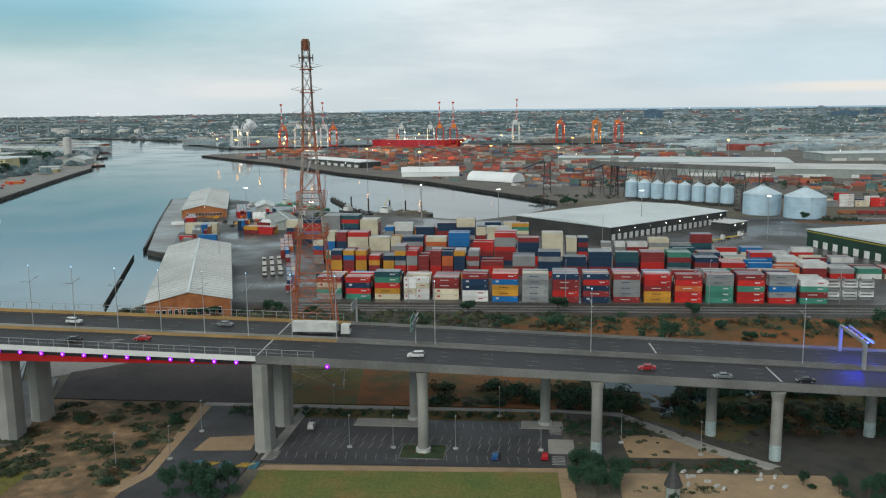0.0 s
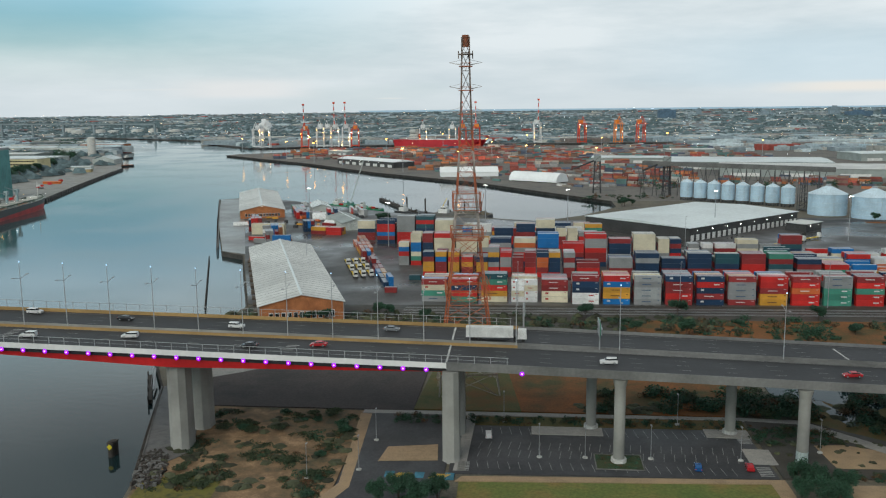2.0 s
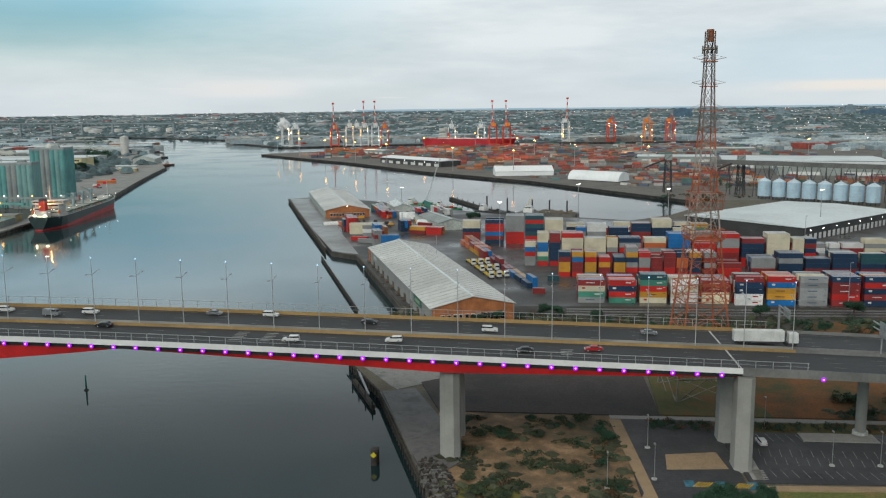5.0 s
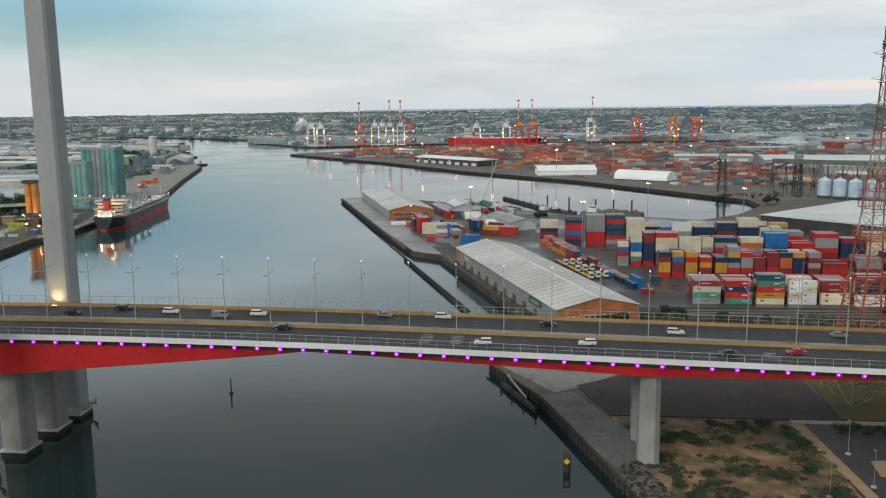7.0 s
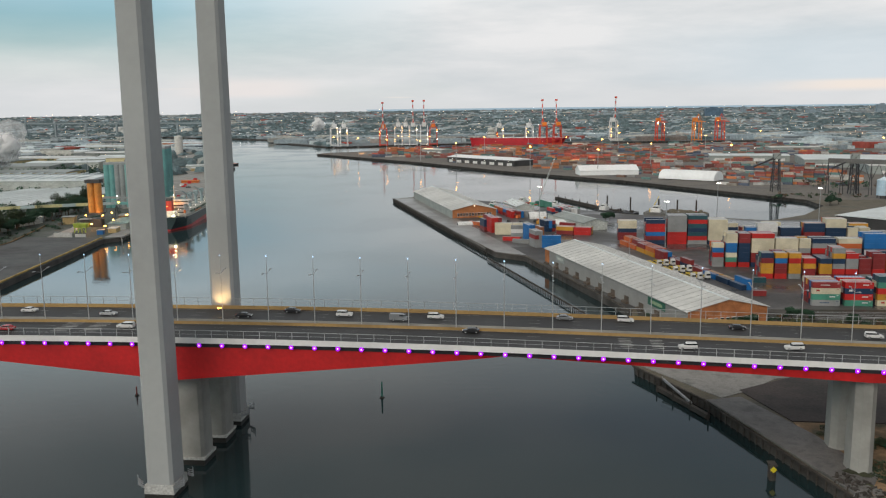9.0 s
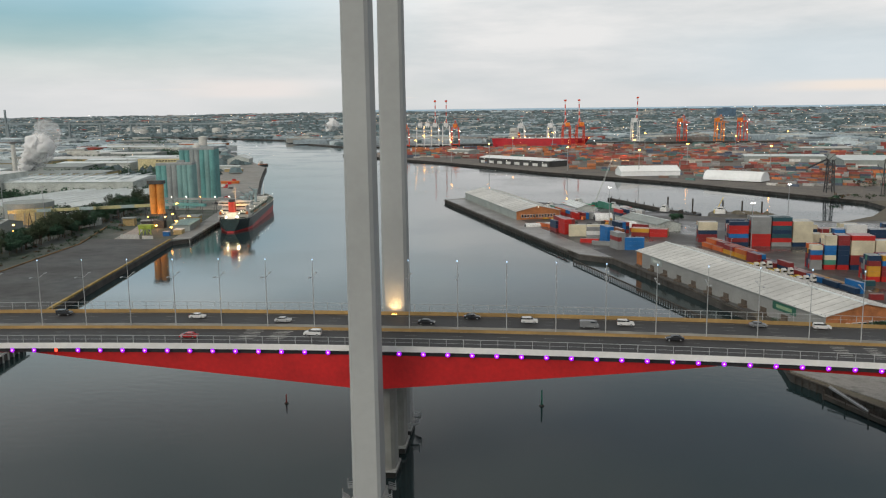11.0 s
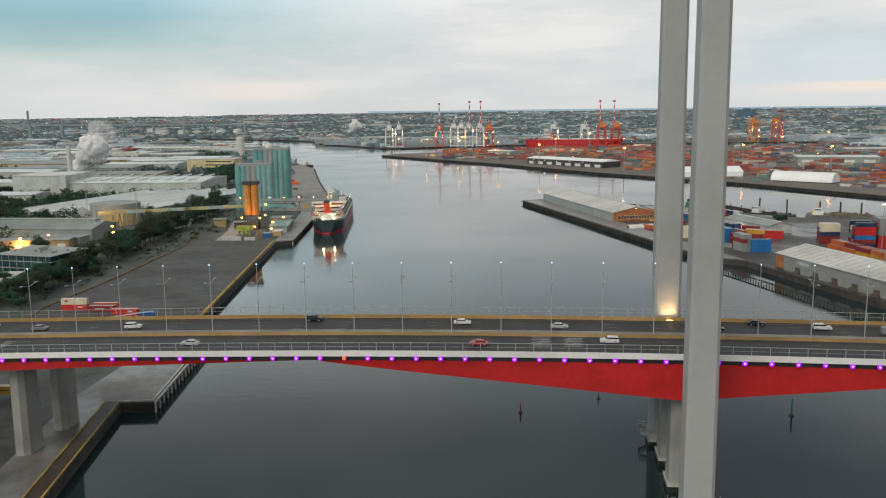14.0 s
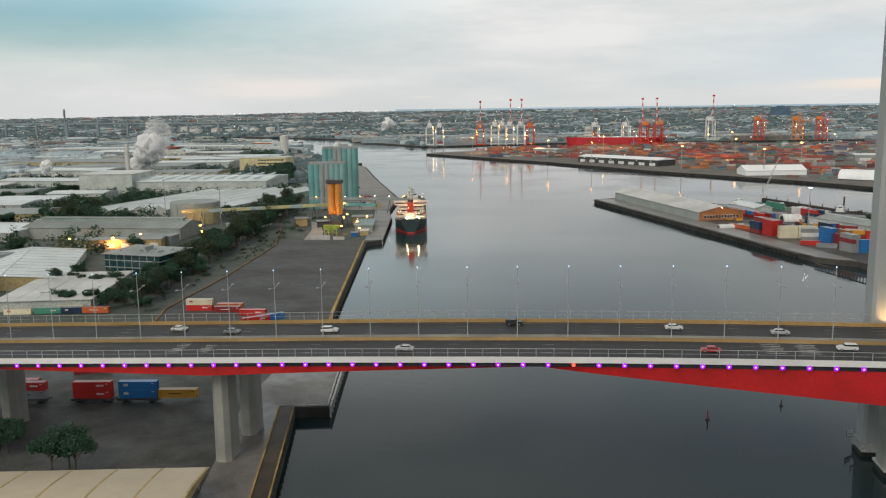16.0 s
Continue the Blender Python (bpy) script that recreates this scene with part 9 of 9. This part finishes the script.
while n < 1350:
    x, y = rnd.uniform(-1500, -660), 430 + 1450 * rnd.random() ** 1.2
    if x < -690 - max(y - 700, 0) * 0.3 - 45 and not in_shed(x, y, 7) and noise.noise((x * 0.006, y * 0.008, 7)) > -0.22:
        tuft(leafy, x, y, LAND - 0.4, rnd.uniform(4, 8), rnd.uniform(6, 12), 60)
        n += 1
n = 0
while n < 640:
    x, y = rnd.uniform(-1080, -690), rnd.uniform(520, 980)
    if not in_shed(x, y, 3) and math.hypot(x + 702, y - 660) > 55:
        tuft(leafy, x, y, LAND - 0.4, rnd.uniform(4, 7), rnd.uniform(7, 13), 70)
        n += 1
n = 0
while n < 1700:
    x, y = rnd.uniform(-2100, -690), 880 + 1750 * rnd.random()
    if x < -740 - (y - 1000) * 0.36 and not in_shed(x, y, 8) and not on_water(x + 40, y) and noise.noise((x * 0.002, y * 0.012, 17)) > 0.0:
        tuft(leafy, x, y, LAND - 0.4, rnd.uniform(5, 10), rnd.uniform(8, 13), 28)
        n += 1
for u in np.linspace(0, 1, 90):
    tuft(leafy, -742 - 118 * u + rnd.uniform(-12, 4), 1020 + 370 * u, LAND - 0.4, rnd.uniform(4, 6.5), rnd.uniform(7, 12), 60)
for _ in range(520):
    u = rnd.random()
    ax, ay = (-731 - 236 * u, 1029 + 700 * u) if u < 0.5 else (-849 - 280 * (u - 0.5), 1379 + 708 * (u - 0.5))
    tuft(leafy, ax - 16 - abs(rnd.gauss(0, 12)), ay + rnd.gauss(0, 8), LAND - 0.4, rnd.uniform(4, 7), rnd.uniform(7, 13), 36)
for _ in range(200):
    u = rnd.random()
    tuft(leafy, -1040 - 260 * u + rnd.gauss(0, 20), 1720 + 560 * u + rnd.gauss(0, 20), LAND - 0.4, rnd.uniform(6, 10), rnd.uniform(9, 14), 26)
for x, y in ((-606, 382), (-614, 387), (-622, 391), (-630, 386), (-598, 376), (-640, 383), (-648, 388), (-618, 379)):
    plant(rnd.choice((0, 2)), x, y, rnd.uniform(0.7, 1.0))
for x, y, tone in ((-655, 366, "cream"), (-642, 369, "teal"), (-629.5, 371, "navy"), (-649, 376, "maroon")):
    copy_thing(PROTO[(tone, True)], pose(x, y, LAND - 0.05, 0, 0, 12))
hedge(160, -660, -602, 392, 770, 1.5, 3.2, 1.2, 2.6, -0.1)
hedge(60, -618, -600, 385, 590, 1.0, 2.0, 0.5, 1.2, -0.2, 40, 1)
solid("bushes", leafy, [TREE_LEAF, TREE_OLIVE, mat("rusty_leaf", (0.10, 0.055, 0.024), 0.8, 0.6, 0.35, bump=0, island=0.45)], "dark green bushes and thickets on rough ground", "bushes", kind="stuff")
sc = Shape()
for _ in range(240):
    x, y = rnd.uniform(-152, -103), rnd.uniform(188, 247)
    if noise.noise((x * 0.09, y * 0.13, 4)) > 0.02:
        clump(sc, x, y, LAND - 0.15, rnd.uniform(0.8, 2.3), rnd.uniform(0.4, 1.1))
for _ in range(500):
    x, y = rnd.uniform(-40, 210), rnd.uniform(252, 264)
    if noise.noise((x * 0.05, y * 0.08, 8)) > (-0.05 if x > 5 else 0.25):
        clump(sc, x, y, LAND - 0.2, rnd.uniform(1.2, 2.6), rnd.uniform(0.5, 1.6))
for _ in range(300):
    clump(sc, rnd.uniform(-190, 30), rnd.uniform(350, 374), LAND - 0.2, rnd.uniform(1.0, 2.8), rnd.uniform(0.6, 2.4))
for _ in range(60):
    clump(sc, rnd.uniform(9, 60), rnd.uniform(218, 246), LAND - 0.2, rnd.uniform(0.5, 1.4), rnd.uniform(0.3, 0.9))
solid("ground_scrub", sc, mat("scrub_foliage", (0.05, 0.055, 0.028), 0.9, 0.5, 0.3, bump=0, island=0.5), "low dark scrub and weeds on rough ground", "scrub", kind="stuff")

# ---------------------------------------------------------------- creek and car park
sheet("creek", [(22, 272), (22, 288), (60, 288), (240, 286), (240, 270), (96, 270), (60, 268), (46, 258), (43, 249), (38, 250), (40, 262), (36, 268)], WATER, "still grey creek water", "water", 0.05)
bay = Shape()
for row, (y0, y1) in enumerate(((233, 238.5), (222.5, 227.5), (217, 222), (209.5, 214))):
    for i in range(27):
        x = -68 + 2.7 * i
        if row == 3 and i > 24:
            continue
        bay.box(x, (y0 + y1) / 2, LAND + 0.03, 0.10, y1 - y0, 0.02, rz=8 if row in (0, 3) else -8)
for i in range(6):
    bay.box(4.5 + 0.0 * i, 210 + 1.0 * i, LAND + 0.04, 3.4, 0.5, 0.02)
    bay.box(4.3, 231 + 1.0 * i, LAND + 0.04, 3.4, 0.5, 0.02)
    bay.box(-71.5, 208 + 1.0 * i, LAND + 0.04, 3, 0.5, 0.02)
solid("bay_marking", bay, mat("dim_bay_paint", (0.32, 0.32, 0.31), 0.8, 3.0, 0.4), "white painted parking bays and crossings", "road marking", kind="structure")
sheet("sandy_bed", [(23, 216), (22, 231), (30, 232), (44, 226), (51, 218), (40, 216.5)], SANDPATH, "brown sandy bed beside the footpath", "garden bed", 0.025)
for hx in (-86.7, -77):
    hb = Shape()
    for i in range(6):
        hb.box(hx - 1.6 + 0.65 * i, 203.8, LAND + 0.03, 0.3, 3.4, 0.03, rz=-35)
    solid("bay_hatching", hb, mat("yellow_road_paint", (0.55, 0.36, 0.03), 0.8, 3.0, 0.3), "yellow hatched paint between parking bays", "road marking", kind="structure")
for bx_ in (-89.8, -82.2, -74.6):
    sheet("blue_parking_bay", [(bx_ - 1.2, 202.4), (bx_ + 1.2, 202.4), (bx_ + 1.2, 206.0), (bx_ - 1.2, 206.0)], mat("blue_bay_paint", (0.05, 0.17, 0.24), 0.75, 2.0, 0.4) if bx_ < -89 else bpy.data.materials["blue_bay_paint"], "worn blue painted parking bay", "road marking", 0.05)
isl = Shape()
isl.prism([(-37.5, 211), (-25.5, 211), (-25.5, 220.5), (-37.5, 220.5)], LAND - 0.2, LAND + 0.16)
isl_kerb = Shape().box(-31.5, 211, LAND - 0.2, 12.4, 0.3, 0.42).box(-31.5, 220.5, LAND - 0.2, 12.4, 0.3, 0.42).box(-37.5, 215.75, LAND - 0.2, 0.3, 9.2, 0.42).box(-25.5, 215.75, LAND - 0.2, 0.3, 9.2, 0.42)
solid("planter_kerb", isl_kerb, CONC_DARK, "pale concrete kerb round the planted island", "kerb", kind="structure")
solid("planter_island", isl, ground_mat("planted_groundcover", ((0.028, 0.05, 0.018), (0.045, 0.06, 0.022), (0.02, 0.03, 0.015)), 0.4), "green planted island round a pier foot", "planter", kind="structure")
isl = Shape()
isl.prism([(-94, 212), (-78.5, 213.5), (-79.5, 224), (-93, 221.5)], LAND - 0.2, LAND + 0.18)
solid("sand_island", isl, SANDPATH, "sandy traffic island", "traffic island", kind="structure")
for a, b, c, d in ((-44, 236.5, 20, 6), (0.5, 237.5, 12, 6)):
    solid("footing_slab", Shape().box(a, b, LAND - 0.1, c, d, 0.35), PATH_CONC, "concrete slab at the pier foot", "slab", kind="structure")
solid("crossing_slab", Shape().box(5.5, 222, LAND - 0.1, 7, 10, 0.2), PATH_CONC, "pale concrete crossing slab", "slab", kind="structure")
pl = thing("car_park_lamp", "thin grey lamp column on a round concrete base", "street lamp", -52, 217.5, LAND, group="car park lamps")
part("pole", Shape().bar((0, 0, 0), (0, 0, 9), 0.2, 0.12, n=6), STEEL, pl)
part("base", Shape().round(0, 0, 0, 0.7, 0.35, n=12), CONC_PALE, pl)
part("lamp_head", Shape().box(0, 0.5, 9, 0.4, 1.2, 0.16), STEEL, pl)
for x, y in ((-40, 218), (-23, 218.5), (0, 219), (-62, 243), (-36, 244), (-12, 244), (22, 226), (42, 219), (-97, 226), (-98, 206), (-110, 200)):
    copy_thing(pl, pose(x, y, LAND))
tc = thing("play_tower", "dark conical play tower roof on the plaza", "tower", 30, 190, LAND)
part("roof", Shape().round(0, 0, 4.5, 2.2, 5.5, 0.1, n=12), WALL_DARK, tc)
part("post_ring", Shape().round(0, 0, 0, 1.6, 4.5, n=12), WALL_GREY, tc)
for i in range(14):
    bx = thing("boulder", "pale stone seat block on the plaza edge", "boulder", 44 + rnd.uniform(-14, 18), 203 + rnd.uniform(-6, 6), LAND, rnd.uniform(0, 90), group="plaza stones")
    part("stone", Shape().box(0, 0, 0, 1.8, 0.8, 0.5, top=0.8), CONC_PALE, bx)

# ---------------------------------------------------------------- vehicles
def car_shape(kind):
    L, W = (4.6, 1.85)
    prof = {"sedan": [(-2.3, 0.45), (-2.3, 0.85), (-1.6, 0.98), (-1.0, 1.42), (0.45, 1.45), (1.1, 0.98), (2.1, 0.82), (2.3, 0.55), (2.25, 0.3), (-2.25, 0.3)],
            "suv": [(-2.3, 0.5), (-2.3, 1.1), (-2.1, 1.68), (0.3, 1.74), (1.05, 1.12), (2.15, 1.0), (2.32, 0.65), (2.28, 0.35), (-2.28, 0.35)],
            "van": [(-2.5, 0.5), (-2.5, 1.9), (-2.3, 2.05), (1.3, 2.05), (2.0, 1.25), (2.45, 1.1), (2.5, 0.6), (2.45, 0.35), (-2.45, 0.35)]}[kind]
    s_ = Shape()
    n = len(prof)
    rows = []
    for y, k in ((-W / 2, 0.9), (-W / 2 * 0.96, 1.0), (W / 2 * 0.96, 1.0), (W / 2, 0.9)):
        rows.append([(x * (1 if k == 1 else 0.99), y * (0.86 if z > 1.15 else 1), z * (1 if k == 1 else 0.97)) for x, z in prof])
    vs_ = [p for r in rows for p in r]
    fs_ = [(i * n + j, i * n + (j + 1) % n, (i + 1) * n + (j + 1) % n, (i + 1) * n + j) for i in range(3) for j in range(n)]
    fs_ += [tuple(range(n)), tuple(reversed(range(3 * n, 4 * n)))]
    s_.add(vs_, fs_)
    return s_


CARCOL = dict(white=(0.62, 0.62, 0.61), black=(0.02, 0.021, 0.024), red=(0.36, 0.02, 0.025), yellow=(0.62, 0.42, 0.02), grey=(0.18, 0.19, 0.20), blue=(0.02, 0.08, 0.22), silver=(0.42, 0.43, 0.44))
CARPAINT = {k: mat("car_paint_" + k, c, 0.25, 3.0, 0.08, bump=0, stain=0.05) for k, c in CARCOL.items()}
TAIL = mat("tail_light", (0.4, 0.01, 0.01), 0.3, 3, 0.1, bump=0)
HEAD = mat("head_light", (0.7, 0.7, 0.68), 0.2, 3, 0.1, bump=0)
CARS = {}


def car(kind, color, x, y, z, rz, where):
    key = (kind, color, where)
    if key in CARS:
        return copy_thing(CARS[key], pose(x, y, z, 0, 0, rz))
    kw = {"sedan": "sedan car", "suv": "estate car", "van": "van"}[kind]
    t = thing("car" if kind != "van" else "van", f"{color} {kw} {where}", "car" if kind != "van" else "van", x, y, z, rz)
    part("body", car_shape(kind), CARPAINT[color], t)
    top = {"sedan": 1.4, "suv": 1.66, "van": 1.95}[kind]
    for sy in (-1, 1):
        part("side_window", Shape().box(((-0.4 if kind == "sedan" else -0.8)) if kind != "van" else 0.9, sy * 0.83, top - 0.46, (2.3 if kind == "sedan" else 3.2) if kind != "van" else 1.2, 0.12, 0.4), GLASS, t)
    if kind != "van":
        part("windscreen", Shape().bar((1.02, 0, 1.05 if kind == "sedan" else 1.2), (0.5, 0, top), 0.12).box(0.74, 0, (1.05 if kind == "sedan" else 1.22), 0.5, 1.4, 0.3, top=0.9), GLASS, t)
    else:
        part("windscreen", Shape().box(1.7, 0, 1.32, 0.5, 1.5, 0.5, top=0.9), GLASS, t)
    for wx in (-1.4, 1.45):
        for sy in (-1, 1):
            w_ = part("wheel", Shape().bar((wx, sy * 0.72, 0.33), (wx, sy * 0.93, 0.33), 0.66, n=14), TYRE, t)
            part("rim", Shape().bar((wx, sy * 0.9, 0.33), (wx, sy * 0.95, 0.33), 0.4, n=10), STEEL, w_)
    for sy in (-1, 1):
        part("tail_light", Shape().box(-2.3 if kind != "van" else -2.5, sy * 0.7, 0.72, 0.08, 0.3, 0.16), TAIL, t)
        part("head_light", Shape().box(2.24 if kind != "van" else 2.42, sy * 0.65, 0.62, 0.12, 0.36, 0.16), HEAD, t)
    CARS[key] = t
    return t


def lane(x, carriage, k):
    ya, yb = (y_near(x) + 1.6, y_mid(x) - 1.8) if carriage == 0 else (y_mid(x) + 1.8, y_far(x) - 1.6)
    return ya + (yb - ya) * (k + 0.5) / 4


def slope(x):
    return -math.degrees(math.atan((z_deck(x + 2) - z_deck(x - 2)) / 4))


for x, cg, k, kind, color in ((-34, 0, 1, "suv", "white"), (28, 0, 1, "sedan", "red"), (47, 0, 0, "sedan", "grey"), (68, 0, 0, "sedan", "black"), (-64, 1, 1, "van", "yellow"), (-112, 0, 2, "sedan", "red"), (-130, 0, 1, "sedan", "black"),
                              (-95, 1, 2, "sedan", "grey"), (-165, 0, 2, "suv", "white"), (-192, 0, 1, "suv", "white"), (-140, 1, 1, "suv", "white"), (-175, 1, 2, "sedan", "black"), (-205, 1, 3, "suv", "white"), (-222, 1, 3, "sedan", "grey"),
                              (-247, 0, 3, "sedan", "black"), (-268, 1, 1, "van", "grey"), (-284, 1, 2, "suv", "white"), (-300, 1, 3, "sedan", "black"), (-340, 0, 2, "suv", "white"), (-352, 1, 1, "sedan", "silver"), (-378, 1, 2, "sedan", "white"),
                              (-372, 0, 1, "sedan", "red"), (-420, 1, 3, "suv", "black"), (-446, 0, 1, "sedan", "silver"), (-470, 1, 1, "suv", "white"), (-498, 1, 1, "sedan", "grey"), (-515, 1, 2, "sedan", "white"), (-312, 1, 1, "sedan", "black"), (-258, 1, 2, "suv", "white")):
    o = car(kind, color, x, lane(x, cg, k), z_deck(x) + 0.02, 0 if cg == 0 else 180, "driving on the bridge")
    o.matrix_basis = pose(x, lane(x, cg, k), z_deck(x) + 0.02, 0, slope(x), 0 if cg else 180)
for x, y, r, kind, color in ((-66, 231, 95, "suv", "white"), (-12, 213, 85, "sedan", "blue"), (1, 214, 85, "sedan", "red")):
    car(kind, color, x, y, LAND + 0.05, r, "parked in the car park")

# semi-trailer truck on the bridge
tr = thing("semi_truck", "long white box semi-trailer truck on the bridge", "truck", -62, lane(-62, 1, 1) - 2, z_deck(-62), 0)
part("trailer", Shape().box(-4, 0, 1.2, 13.4, 2.5, 2.9), CABW, tr, "white box trailer")
c_ = part("cab", Shape().box(5.2, 0, 0.8, 2.6, 2.5, 2.7, top=0.93), CABW, tr, "white truck cab")
part("windscreen", Shape().box(6.45, 0, 2.1, 0.14, 2.1, 0.9), GLASS, c_)
for wx in (-9, -7.8, -6.6, 3.2, 5.6):
    for sy in (-1, 1):
        part("wheel", Shape().bar((wx, sy * 0.9, 0.5), (wx, sy * 1.22, 0.5), 1.0, n=12), TYRE, tr)
part("underrun", Shape().box(-3, 0, 0.6, 9, 2.2, 0.5), DARKSTEEL, tr)

# sign gantries and lane beams on the approach
GREEN_SIGN = mat("green_sign", (0.03, 0.20, 0.12), 0.5, 2, 0.1)
sg = thing("sign_gantry", "green direction sign on a leaning steel post frame", "sign", -35.5, y_mid(-35.5) - 0.3, z_deck(-35.5))
part("post", Shape().bar((0, 0, 0), (0, 0, 9), 0.4), STEEL, sg)
part("beam", Shape().bar((0, -7, 8), (0, 6, 8), 0.4).bar((0, -7, 6.5), (0, 6, 6.5), 0.3), STEEL, sg)
sp_ = part("sign_panel", Shape().box(-0.4, -3, 5.4, 0.15, 7, 4.0), GREEN_SIGN, sg, "green sign panel")
part("sign_back", Shape().box(-0.53, -3, 5.4, 0.08, 7, 4.0).box(-0.62, -3, 6.2, 0.1, 7, 0.18).box(-0.62, -3, 8.4, 0.1, 7, 0.18), STEEL, sp_, "dull grey sheet back with ribs")
part("lettering_bar", Shape().box(-0.3, -3, 7.6, 0.05, 5, 0.5).box(-0.3, -3, 6.4, 0.05, 4, 0.5), MARK, sp_)
s2 = thing("sign_gantry", "grey cantilever sign frame at the bridge edge", "sign", -56.5, y_far(-56.5) + 0.9, z_deck(-56.5) - 0.4)
part("post", Shape().bar((0, 0, 0), (0, 0, 8.5), 0.6), STEEL, s2)
part("arm", Shape().bar((0, 0, 8.3), (0, -9, 8.3), 0.35).bar((0, 0, 7), (0, -9, 7), 0.3), STEEL, s2)
part("sign_panel", Shape().box(0.4, -6, 6.2, 0.2, 6, 2.8), WALL_GREY, s2, "grey back of a sign panel")
for xg in (88, 114):
    gt = thing("toll_gantry", "steel toll gantry lit blue over the carriageway", "gantry", xg, y_mid(xg), z_deck(xg))
    for yy in (-1, 17.5):
        part("column", Shape().bar((0, yy, 0), (0, yy, 7.5), 1.1), STEEL, gt)
    part("truss", Shape().bar((0, -1, 7.6), (0, 17.5, 7.6), 1.0).bar((2.4, -1, 7.6), (2.4, 17.5, 7.6), 0.6), STEEL, gt)
    for i in range(5):
        part("blue_lamp", Shape().box(1.2, 1 + 4 * i, 7.0, 0.7, 0.7, 0.4), BLUEFLOOD, gt, "glowing blue lamp")
    bl = new("gantry_blue_light", bpy.data.lights.new("gantry_blue_light", "POINT"))
    bl.data.energy, bl.data.color, bl.data.shadow_soft_size = 5500, (0.03, 0.06, 1.0), 1.0
    bl.location = (xg + 1.2, y_mid(xg) + 6, z_deck(xg) + 6.0)
